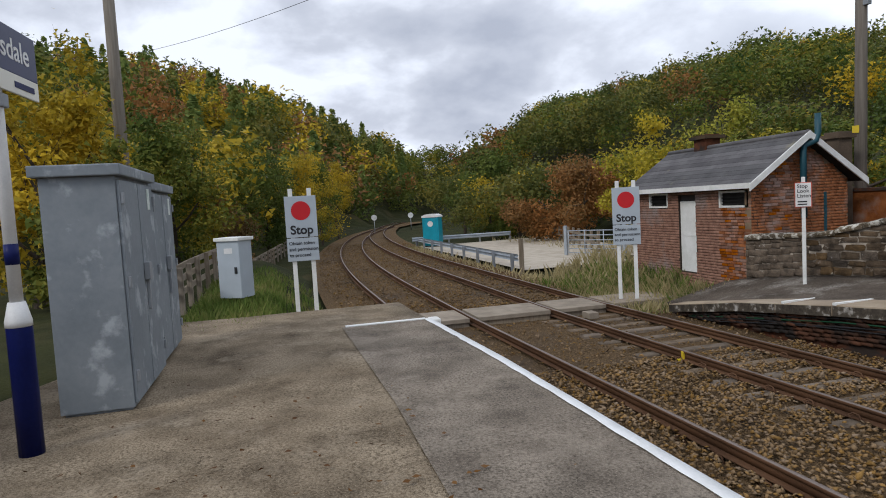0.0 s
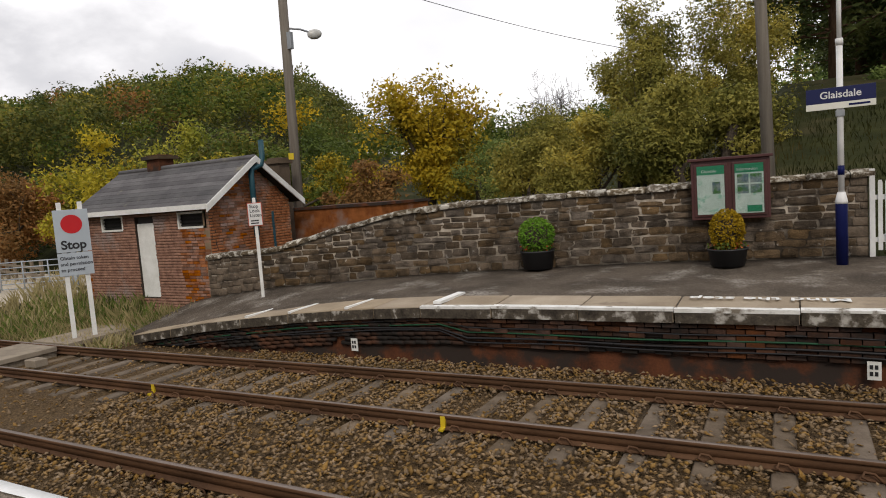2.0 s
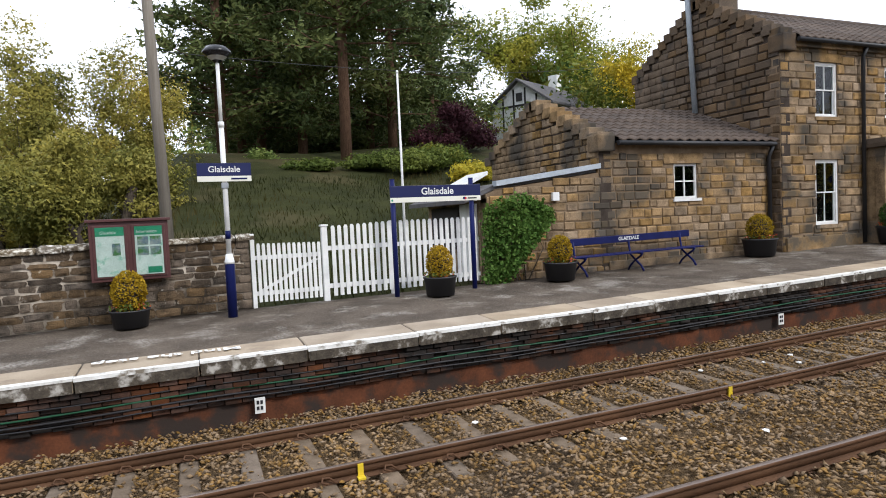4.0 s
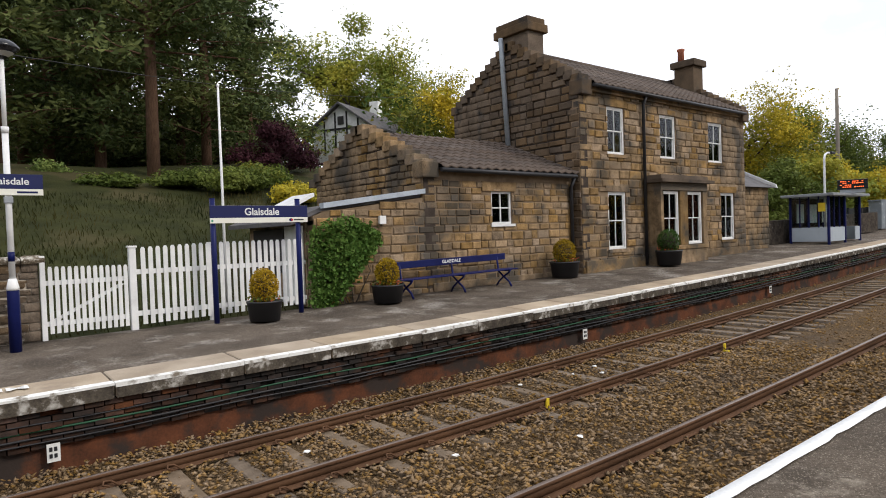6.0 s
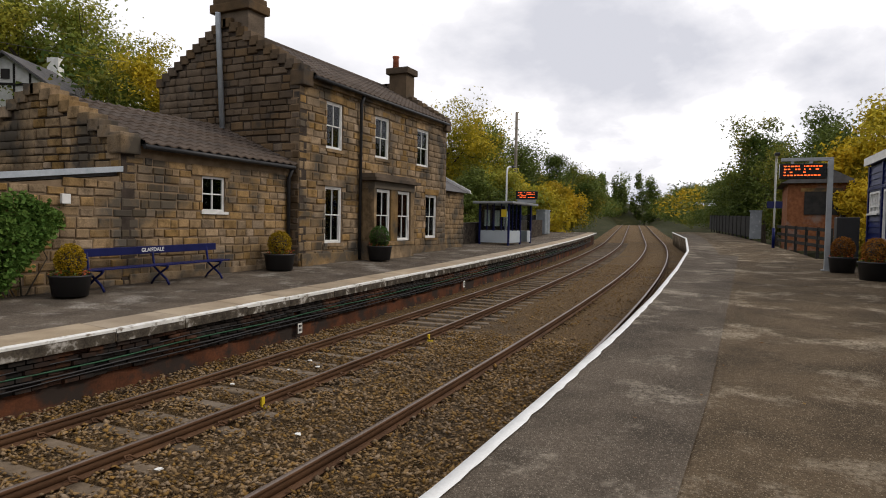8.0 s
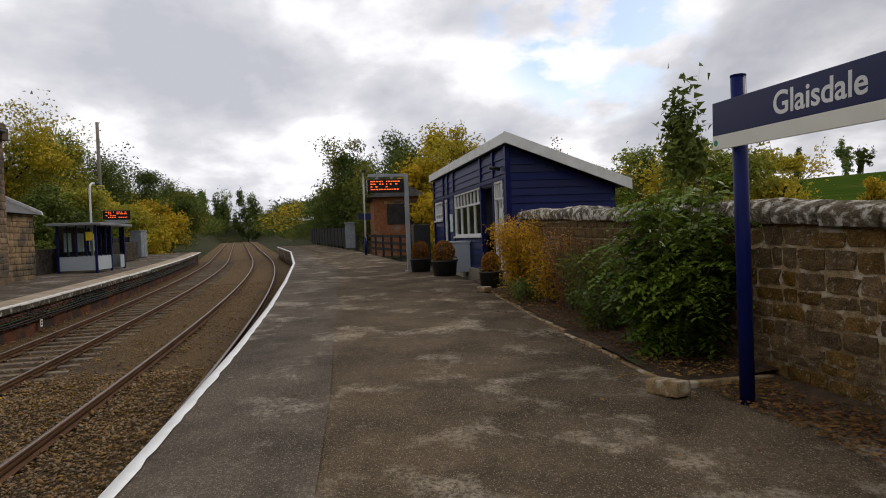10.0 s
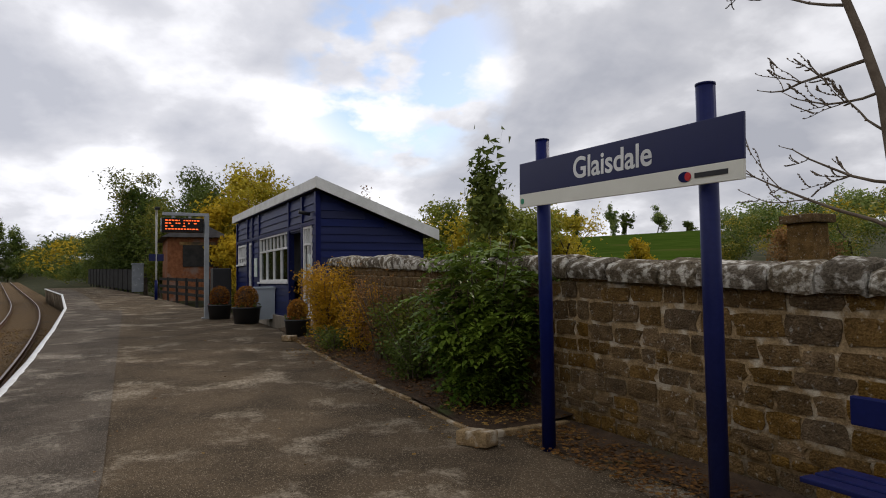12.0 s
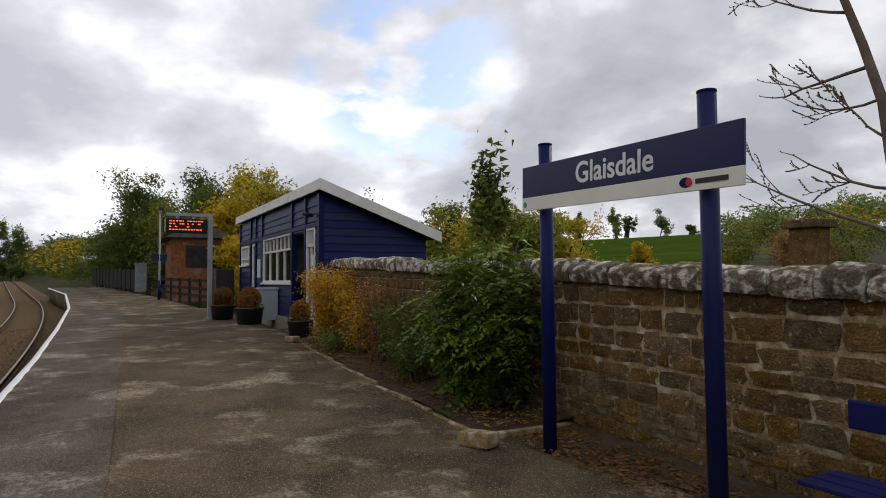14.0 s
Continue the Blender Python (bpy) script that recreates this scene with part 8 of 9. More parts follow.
# ---- plants ----
def tree(name, x, y, z, height, spread, key, label, leaves=6000, leaf=0.20, seed=0, trunk=0.22, crown_from=0.3, bark="bark", bare=False, group="", lean=0.0, levels=3, density=1.0):
    """A tapered trunk with forking limbs, and a crown of leaves set round the outer twigs."""
    t = thing(name, label, "tree" if height > 3 else "shrub", pose(x, y, z), group)
    rng = np.random.default_rng(seed + 1000)
    bm = bmesh.new()
    tips = []

    def limb(p, d, length, r, level):
        n = 4
        pts, rad = [p], [r]
        for k in range(1, n + 1):
            d = (d + Vector(rng.normal(0, 0.13, 3)) + Vector((0, 0, 0.05))).normalized()
            p = p + d * length / n
            pts.append(p)
            rad.append(max(r * (1 - 0.45 * k / n), 0.014 if bare else 0.004))
            if level >= 2:
                tips.append((p, length))
        add_tube(bm, pts, rad, 7 if level < 2 else 4 if level == 2 else 3, caps=False)
        if level >= levels:
            return
        for j in range(4 if level == 0 else 3):
            a = rng.uniform(0, 2 * math.pi)
            q = d.orthogonal()
            q.rotate(Matrix.Rotation(a, 3, d))
            out = (d * rng.uniform(0.55, 1.0) + q * rng.uniform(0.5, 1.0)).normalized()
            start = pts[rng.integers(2, n + 1)] if level else pts[rng.integers(2, n + 1)]
            limb(start, out, length * rng.uniform(0.55, 0.78), rad[-1] * rng.uniform(0.55, 0.8), level + 1)

    limb(Vector((0, 0, -0.4)), Vector((lean, 0, 1)).normalized(), height * 0.45, trunk, 0)
    # fit the limbs to the wanted height and spread
    top = max(v.co.z for v in bm.verts)
    wide = max(0.1, float(np.percentile([math.hypot(v.co.x, v.co.y) for v in bm.verts], 97)))
    sz, sx = height / top, spread / wide
    for v in bm.verts:
        k = min(1.0, max(0.0, v.co.z / (height * 0.25)))
        f = 1 + (sx - 1) * k
        v.co = (v.co.x * f, v.co.y * f, v.co.z * sz)
    part("trunk", bm, M[bark], t)
    if not bare:
        c = np.array([(p.x * sx, p.y * sx, p.z * sz) for p, _ in tips])
        c = c[c[:, 2] > height * crown_from] if (c[:, 2] > height * crown_from).any() else c
        leaves = int(leaves * 1.8)
        pick = rng.integers(0, len(c), leaves)
        # most leaves gather in rounded clumps, the rest are strewn along the twigs
        clumps = int(44 * max(1.0, height / (2.4 * spread)))
        mid = c[rng.integers(0, len(c), clumps)]
        lo, hi = mid[:, 2].min(), mid[:, 2].max()
        foot = height * crown_from + spread * 0.15
        mid[:, 2] = foot + (mid[:, 2] - lo) / max(0.1, hi - lo) * (height * 0.95 - foot)
        mid[:, :2] *= rng.uniform(0.35, 1.0, (clumps, 1))
        size = np.maximum(spread * rng.uniform(0.18, 0.36, clumps), height * 0.06)
        own = rng.integers(0, clumps, leaves)
        way = rng.normal(0, 1, (leaves, 3))
        way /= np.linalg.norm(way, axis=1)[:, None]
        cen = mid[own] + way * (size[own] * rng.uniform(0.1, 1, leaves) ** 0.5)[:, None] * (1, 1, 0.72)
        loose = rng.uniform(0, 1, leaves) < 0.2
        cen[loose] = (c[pick] + rng.normal(0, 1, (leaves, 3)) * (spread * 0.09, spread * 0.09, height * 0.04))[loose]
        cen[:, 2] = np.maximum(cen[:, 2], 0.05)
        v, f = leaf_quads(cen, leaf * 1.0, rng, out=way + np.array((0, 0, 0.25)), slim=0.72, tri=True)
        raw("crown", v, f, M[key], t)
    return t


def pine(x, y, z, height, seed, label, spread=4.0, clear=0.35):
    t = thing("pine_tree", label, "tree", pose(x, y, z), "tall pines on the bank")
    rng = np.random.default_rng(seed + 2000)
    bm = bmesh.new()
    add_tube(bm, [(0, 0, -0.5), (0.1, 0, height * 0.4), (-0.05, 0.1, height * 0.75), (0, 0, height)], [0.34, 0.27, 0.16, 0.04], 10)
    cs = []
    for k in range(74):
        h = height * (clear + (1 - clear) * rng.uniform(0, 1))
        a = rng.uniform(0, 2 * math.pi)
        L = spread * (1.15 - 0.75 * (h / height - clear) / (1 - clear)) * rng.uniform(0.6, 1.1)
        p0 = Vector((0, 0, h))
        p1 = p0 + Vector((math.cos(a) * L * 0.5, math.sin(a) * L * 0.5, L * rng.uniform(-0.05, 0.2)))
        p2 = p1 + Vector((math.cos(a + 0.3) * L * 0.5, math.sin(a + 0.3) * L * 0.5, L * rng.uniform(-0.15, 0.1)))
        add_tube(bm, [p0, p1, p2], [0.07, 0.04, 0.015], 4, caps=False)
        for q in range(26):
            w = rng.uniform(0.10, 1.0)
            base = p0.lerp(p1, w * 2) if w < 0.5 else p1.lerp(p2, w * 2 - 1)
            cs.append(np.array(base) + rng.normal(0, 1, 3) * (0.42, 0.42, 0.24))
    part("trunk", bm, M["bark_red"], t)
    cs = np.repeat(np.array(cs), 6, 0) + rng.normal(0, 0.25, (len(cs) * 6, 3))
    v, f = leaf_quads(cs, 0.46, rng, slim=0.32)
    raw("crown", v, f, M["leaf_pine"], t)
    return t


def at_az(az, d):
    return -math.sin(radians(az)) * d, math.cos(radians(az)) * d


def tree_at(az, d, top_el, spread, key, label, name="tree", seed=0, **kw):
    x, y = at_az(az, d)
    z = ground_at(x, y) - 0.1
    h = 1.6 + math.tan(radians(top_el)) * d - z
    return tree(name, x, y, z, h, spread, key, label, seed=seed, **kw)


# single trees round the station
tree_at(30.0, 44, 9.4, 5.0, "leaf_gold", "broad golden autumn oak with dark limbs", "oak_tree", 1, leaves=9000, leaf=0.26, trunk=0.42, crown_from=0.12)
tree_at(19.0, 40, 9.6, 3.2, "leaf_brown", "bare leafless tree with fine twigs", "bare_tree", 2, bare=True, trunk=0.16, levels=5)
tree_at(16.2, 38, 9.8, 2.6, "leaf_brown", "bare leafless tree with fine twigs", "bare_tree", 22, bare=True, trunk=0.14, levels=5)
for k, (az, d, el, sp, key) in enumerate(((22.5, 36, 4.2, 3.2, "leaf_dark"), (25.5, 42, 4.0, 3.0, "leaf_hedge"), (13.2, 31, 10.2, 2.2, "leaf_hedge"), (9.8, 27, 12.0, 2.0, "leaf_hedge"), (6.5, 29, 11.2, 3.0, "leaf_hedge"), (17.5, 30, 5.6, 3.2, "leaf_hedge"), (3.6, 33, 13.5, 2.8, "leaf_hedge"), (12.0, 25, 7.0, 2.6, "leaf_hedge"), (20.5, 28, 4.4, 2.6, "leaf_hedge"), (7.8, 23, 7.4, 2.2, "leaf_hedge"), (15.0, 27, 5.4, 2.6, "leaf_hedge"), (4.6, 24, 6.8, 2.4, "leaf_hedge"), (18.8, 33, 6.4, 2.8, "leaf_hedge"))):
    tree_at(az, d, el, sp, key, "thick hedgerow tree turning yellow and brown", "hedgerow_tree", 30 + k, leaves=7200, leaf=0.135, trunk=0.16, crown_from=0.06)
for k, (az, d, el) in enumerate(((11.2, 27.5, 17.2), (8.6, 29, 14.6), (4.6, 30, 15.2))):
    tree_at(az, d, el, 1.8, "leaf_hedge", "slender half-bare tree behind the wall", "hedgerow_tree", 60 + k, leaves=2600, leaf=0.13, trunk=0.10, crown_from=0.2, levels=5)
for k, (az, d, h, cl) in enumerate(((-3.2, 40, 20, 0.08), (-6.5, 45, 20, 0.06), (-10.0, 43, 19, 0.05), (-13.8, 36, 19, 0.28), (-18.0, 44, 18, 0.10), (-21.5, 50, 16, 0.08), (-4.8, 50, 17, 0.05), (-11.5, 54, 17, 0.04), (-8.0, 54, 17, 0.04), (-16.0, 50, 18, 0.04))):
    x, y = at_az(az, d)
    pine(x, y, ground_at(x, y), h, 80 + k, "tall dark pine on the grassy bank", 5.6, cl)
for k, (az, d, el, sp, key) in enumerate(((-16.5, 33, 5.0, 2.4, "leaf_green"), (-20.0, 32, 5.6, 2.6, "leaf_green"), (-23.0, 34, 6.2, 2.5, "leaf_mixed"), (-9.3, 32, 5.0, 1.8, "leaf_green"), (-5.5, 36, 5.0, 2.0, "leaf_dark"), (-26.0, 30, 4.6, 1.8, "leaf_yellow"))):
    tree_at(az, d, el, sp, key, "bushy green shrub on the garden bank", "garden_shrub", 100 + k, leaves=4500, leaf=0.16, trunk=0.12, crown_from=0.03)
for k, (az, d, el) in enumerate(((-4.5, 60, 9.0), (-8.5, 57, 10.0), (-12.0, 60, 10.5), (-15.5, 58, 10.5), (-19.0, 60, 12.0), (-22.5, 64, 13.0))):
    tree_at(az, d, el, 5.4, "leaf_pine", "dense dark evergreen behind the pines", "evergreen_tree", 111 + k, leaves=4600, leaf=0.42, trunk=0.3, crown_from=0.02)
tree_at(-24.6, 40, 9.6, 2.8, "leaf_purple", "dark purple-leaved garden tree", "purple_tree", 120, leaves=5000, leaf=0.18, crown_from=0.1)
tree_at(-32.0, 76, 19.2, 9.6, "leaf_pale", "large spreading oak, yellow green and airy", "oak_tree", 121, leaves=24000, leaf=0.34, trunk=0.5, crown_from=0.22)
tree_at(-37.2, 60, 13.0, 3.4, "leaf_brown", "bare leafless tree with fine twigs", "bare_tree", 122, bare=True, levels=5, trunk=0.2)
tree_at(-41.0, 58, 14.4, 5.2, "leaf_yellow", "yellowing tree behind the house", "tree", 123, leaves=7000, leaf=0.26, crown_from=0.15)
for k, (az, d, el, sp, key) in enumerate(((-64.0, 62, 10.6, 6.2, "leaf_yellow"), (-67.5, 66, 9.4, 6.0, "leaf_pale"), (-70.0, 72, 8.0, 5.2, "leaf_green"), (-61.0, 58, 10.2, 5.6, "leaf_yellow"), (-72.3, 80, 7.2, 5.4, "leaf_green"), (-74.0, 88, 6.4, 5.6, "leaf_green"), (-75.8, 105, 5.4, 5.8, "leaf_mixed"), (-69.0, 50, 4.6, 3.6, "leaf_pale"), (-72.5, 58, 4.4, 3.4, "leaf_yellow"), (-74.6, 66, 3.8, 3.2, "leaf_gold"), (-66.0, 46, 5.0, 3.0, "leaf_green"))):
    tree_at(az, d, el, sp, key, "yellow green lineside tree beyond the house", "lineside_tree", 130 + k, leaves=6500, leaf=0.24, trunk=0.22, crown_from=0.06)
for k, (az, d, el, sp, key) in enumerate(((-92.4, 62, 9.0, 5.2, "leaf_mixed"), (-94.8, 58, 9.6, 5.2, "leaf_green"), (-90.4, 70, 6.8, 4.8, "leaf_green"), (-98.0, 46, 10.0, 3.8, "leaf_yellow"), (-100.2, 48, 9.8, 3.4, "leaf_yellow"), (-96.2, 44, 6.4, 2.8, "leaf_gold"), (-89.0, 84, 4.6, 4.0, "leaf_green"), (-91.4, 64, 7.6, 4.8, "leaf_green"), (-93.6, 54, 7.6, 4.2, "leaf_mixed"), (-96.4, 50, 8.4, 4.4, "leaf_green"), (-88.0, 92, 4.0, 4.4, "leaf_green"))):
    tree_at(az, d, el, sp, key, "tall lineside tree in green and yellow", "lineside_tree", 150 + k, leaves=7000, leaf=0.24, trunk=0.24, crown_from=0.06)
for k, (az, d, el, sp, key) in enumerate(((-108.0, 40, 8.6, 1.8, "leaf_brown"), (-103.0, 44, 8.2, 2.2, "leaf_mixed"))):
    tree_at(az, d, el, sp, key, "half-bare tree behind the shed", "bare_tree", 160 + k, leaves=900, leaf=0.14, levels=5, trunk=0.14)
for k, (az, d, el, sp, key) in enumerate(((-115.0, 34, 6.6, 3.0, "leaf_pale"), (-119.0, 30, 6.8, 3.2, "leaf_yellow"), (-123.0, 27, 7.0, 2.6, "leaf_pale"), (-126.5, 30, 5.4, 2.6, "leaf_yellow"), (-112.0, 40, 6.0, 3.0, "leaf_mixed"), (-128.2, 38, 5.6, 2.0, "leaf_yellow"), (-141, 60, 3.4, 4, "leaf_mixed"), (-145, 50, 3.2, 4, "leaf_brown"), (-149, 55, 4.2, 5, "leaf_mixed"), (-133.4, 40, 3.0, 1.3, "leaf_gold"))):
    tree_at(az, d, el, sp, key, "yellow green thicket tree beyond the wall", "thicket_tree", 170 + k, leaves=5500, leaf=0.17, trunk=0.16, crown_from=0.05)
tree_at(-119.2, 13.0, 13.2, 0.42, "leaf_green", "slim leafy sapling above the wall", "sapling", 190, leaves=520, leaf=0.15, trunk=0.035, crown_from=0.45, levels=3)

# lone trees on the far ridges
for k, (az, d, el, sp) in enumerate(((-128.9, 410, 5.9, 5.0), (-131.9, 400, 6.2, 5.5), (-133.0, 405, 5.4, 5.0), (-135.6, 410, 5.9, 7.5), (-138.0, 420, 4.4, 5.0), (-78.4, 400, 4.7, 4.0), (-79.6, 395, 4.6, 4.5), (-80.4, 400, 4.8, 5.0), (-81.3, 395, 4.7, 5.5), (-82.1, 400, 4.5, 5.0), (-82.8, 395, 4.1, 4.5))):
    tree_at(az, d, el, sp, "leaf_dark" if k % 2 else "leaf_green", "dark rounded tree on the skyline of the far hill", "hill_tree", 210 + k, leaves=1700, leaf=0.95, trunk=0.45, crown_from=0.06)

# bare young tree leaning over the wall, close by
nb = thing("bare_young_tree", "slender bare tree with budded twigs over the wall", "tree", pose(3.15, -5.75, 0.2))


def bare_branches():
    rng = np.random.default_rng(12)
    bm = bmesh.new()
    add_tube(bm, [(0, 0, -0.6), (0.05, 0, 1.4), (0.20, 0, 2.95), (0.35, 0, 3.52), (0.49, 0.02, 4.0), (0.72, 0.08, 4.9)], [0.065, 0.056, 0.045, 0.040, 0.035, 0.026], 10)
    part("trunk", bm, M["twig"], nb)

    def twig(bm, p, d, length, r, level):
        n = 6
        pts, rad = [p], [r]
        for k in range(n):
            d = (d + Vector(rng.normal(0, 0.11, 3)) * (1, 0.6, 1)[0] + Vector((0, 0, 0.035))).normalized()
            p = p + d * length / n
            pts.append(p)
            rad.append(max(0.0035, r * (1 - 0.8 * (k + 1) / n)))
        add_tube(bm, pts, rad, 6)
        # buds along the shoot
        for k in range(2, n + 1):
            q = pts[k] + d.orthogonal() * 0.006
            add_tube(bm, [q - d * 0.010, q, q + d * 0.014], [0.003, rad[k] + 0.0045, 0.002], 5)
        if level < 2:
            for k in range(5 if level == 0 else 2):
                side = Vector((rng.uniform(0.3, 1.0), rng.normal(0, 0.35), rng.choice((-0.5, 0.8, 1.0)))).normalized()
                i = int(rng.integers(2, n))
                twig(bm, pts[i], (d * 0.6 + side).normalized(), length * rng.uniform(0.22, 0.42), max(0.006, rad[i] * 0.6), level + 1)

    for x, z, d, length, r in ((0.05, 1.70, (1.0, 0.0, 0.46), 1.75, 0.021), (0.10, 2.15, (1.0, 0.05, 0.28), 1.2, 0.017), (0.16, 2.60, (1.0, -0.05, 0.62), 0.7, 0.014), (0.20, 2.98, (1.0, 0.0, 0.02), 1.05, 0.016), (0.27, 3.30, (1.0, 0.0, 0.06), 1.65, 0.021), (0.44, 3.85, (1.0, 0.0, 0.22), 1.4, 0.018)):
        bm = bmesh.new()
        twig(bm, Vector((x, 0, z)), Vector(d).normalized(), length, r, 0)
        part("branch", bm, M["twig"], nb)


bare_branches()

# shrubs in the near planting bed
def shrub(x, y, z, w, h, key, label, n, leaf, seed, stems=14, slim=0.5, name="shrub"):
    s = thing(name, label, "shrub", pose(x, y, z), "shrubs along the near wall")
    rng = np.random.default_rng(seed + 3000)
    bm = bmesh.new()
    cs = []
    for k in range(stems):
        a = rng.uniform(0, 6.28)
        L = h * rng.uniform(0.7, 1.05)
        tip = Vector((math.cos(a) * w * rng.uniform(0.3, 0.95), math.sin(a) * min(w, 0.55) * rng.uniform(0.3, 0.9), L))
        mid = Vector((tip.x * 0.35, tip.y * 0.35, L * 0.55))
        add_tube(bm, [(tip.x * 0.1, tip.y * 0.1, -0.05), mid, tip], [0.014, 0.010, 0.004], 5, caps=False)
        for q in range(n // stems):
            t = rng.uniform(0.12, 1.0) ** 0.8
            b = Vector((0, 0, 0)).lerp(mid, t * 2) if t < 0.5 else mid.lerp(tip, t * 2 - 1)
            cs.append(np.array(b) + rng.normal(0, 1, 3) * (w * 0.16, 0.14, h * 0.06))
    part("stem", bm, M["twig"], s)
    v, f = leaf_quads(np.array(cs), leaf, rng, slim=slim)
    raw("foliage", v, f, M[key], s)
    return s


shrub(12.9, -3.50, gz(13), 0.95, 1.60, "leaf_amber", "rusty yellow feathery shrub beside the tarmac", 9500, 0.058, 1, 40, 0.4)
shrub(11.3, -3.60, gz(11), 0.7, 1.25, "leaf_amber", "yellowing shrub against the wall", 2800, 0.06, 2, 24)
shrub(10.2, -3.62, gz(10), 0.75, 1.45, "leaf_brown", "half-bare twiggy shrub against the wall", 2600, 0.05, 3, 42)
shrub(9.1, -3.6, gz(9), 0.7, 1.1, "leaf_mixed", "straggly shrub against the wall", 2200, 0.06, 4, 18)
shrub(8.3, -3.4, gz(8), 0.6, 0.7, "leaf_green", "low green plants in the bed", 1800, 0.06, 5, 16)
shrub(11.9, -3.35, gz(12), 0.9, 0.5, "leaf_green", "low green plants in the bed", 1500, 0.05, 6, 16)


def pinnate_bush():
    """A bush of long leaves, each a stalk with paired leaflets."""
    s = thing("leafy_bush", "tall glossy green bush with long paired leaflets", "shrub", pose(6.65, -3.55, gz(6.6)), "shrubs along the near wall")
    rng = np.random.default_rng(91)
    bm = bmesh.new()
    vs, fs = [], []
    leaflet = np.array([(0, 0, 0), (0.42, 0.27, 0.03), (1, 0, -0.20), (0.42, -0.27, 0.03)])
    k = 0
    for stem in range(58):
        a = rng.uniform(0, 6.28)
        top = Vector((math.cos(a) * rng.uniform(0.2, 1.25), math.sin(a) * rng.uniform(0.1, 0.62), rng.uniform(0.7, 2.05)))
        base = Vector((top.x * 0.2, top.y * 0.2, 0))
        mid = base.lerp(top, 0.55) + Vector((0, 0, 0.12))
        add_tube(bm, [base, mid, top], [0.012, 0.009, 0.004], 5, caps=False)
        for fr in range(15):
            t = rng.uniform(0.15, 1.0)
            p = base.lerp(mid, t * 2) if t < 0.5 else mid.lerp(top, t * 2 - 1)
            aa = rng.uniform(0, 6.28)
            d = Vector((math.cos(aa), math.sin(aa) * 0.8 + 0.25, rng.uniform(-0.15, 0.35))).normalized()
            L = rng.uniform(0.26, 0.46)
            side = d.cross(Vector((0, 0, 1))).normalized()
            for j in range(8):
                q = p + d * L * (0.15 + 0.85 * j / 7) - Vector((0, 0, 0.14 * L * (j / 7) ** 2 * 3))
                for sgn in (-1, 1):
                    dirv = (side * sgn + d * 0.55 + Vector((0, 0, -0.18))).normalized()
                    nn = dirv.cross(d).normalized()
                    w = np.cross(np.array(dirv), np.array(nn))
                    dirv = (dirv + Vector(rng.normal(0, 0.22, 3))).normalized()
                    ll = 0.125 * (1 - 0.35 * j / 7) * rng.uniform(0.85, 1.15)
                    pts = np.array(q) + ll * (leaflet[:, :1] * np.array(dirv) + leaflet[:, 1:2] * w * 1.1 + leaflet[:, 2:] * np.array((0, 0, 1)))
                    vs.append(pts)
                    fs.append(np.arange(4) + 4 * k)
                    k += 1
    part("stem", bm, M["twig"], s)
    raw("foliage", np.concatenate(vs), np.array(fs), M["leaf_glossy"], s)


pinnate_bush()


# ivy on the annex end
def ivy():
    s = thing("ivy", "dense green ivy spilling over the wall end", "ivy")
    rng = np.random.default_rng(93)
    n = 5200
    u, v = rng.uniform(0, 1, n), rng.uniform(0, 1, n)
    x = 6.05 + u * 1.75
    top = 1.62 + 0.42 * np.sin(np.clip((u + 0.05) * 3.0, 0, 3.14))
    low = 0.10 + 1.15 * np.clip(x - 6.6, 0, 2)
    z = low + (top - low) * v
    y = 12.42 - 0.10 * np.sin(np.clip(u, 0, 1) * 3.14) - rng.uniform(0, 0.16, n)
    c = np.stack([x + 0.05 * rng.normal(0, 1, n), y, z + 0.05 * rng.normal(0, 1, n)], 1)
    q, f = leaf_quads(c, 0.085, rng, slim=0.9)
    raw("leaves", q, f, M["leaf_ivy"], s)
    bm = bmesh.new()
    for k in range(12):
        xx = 6.1 + rng.uniform(0, 1.2)
        add_tube(bm, [(xx, 12.44, 0.08), (xx + 0.3 * rng.normal(), 12.43, 0.8), (xx + 0.6 * rng.uniform(), 12.43, 1.6)], [0.018, 0.012, 0.006], 5, caps=False)
    part("stem", bm, M["bark"], s)


ivy()


# ---- woods on the hills ----
def tree_kit(rng, kind):
    """A far tree as arrays: leaf clumps on a crown shape, one unit high."""
    if kind == "spire":
        n = 330
        h = rng.uniform(0.08, 1.0, n)
        r = 0.20 * (1 - h) ** 0.85 + 0.01
        a = rng.uniform(0, 6.28, n)
        c = np.stack([np.cos(a) * r * rng.uniform(0.5, 1, n), np.sin(a) * r * rng.uniform(0.5, 1, n), h], 1)
        return leaf_quads(c, 0.066, rng, up=1.5, slim=0.60, tri=True)
    n = 800 if kind == "near" else 400
    lobes = rng.normal(0, 1, (7, 3)) * (0.17, 0.17, 0.13) + (0, 0, 0.60)
    pick = rng.integers(0, 7, n)
    d = rng.normal(0, 1, (n, 3))
    d /= np.linalg.norm(d, axis=1)[:, None]
    c = lobes[pick] + d * rng.uniform(0.10, 0.21, (n, 1)) * (1.15, 1.15, 1.0)
    c[:, 2] = np.clip(c[:, 2], 0.08, None)
    return leaf_quads(c, 0.043 if kind == "near" else 0.062, rng, slim=0.75, out=d, tri=True)


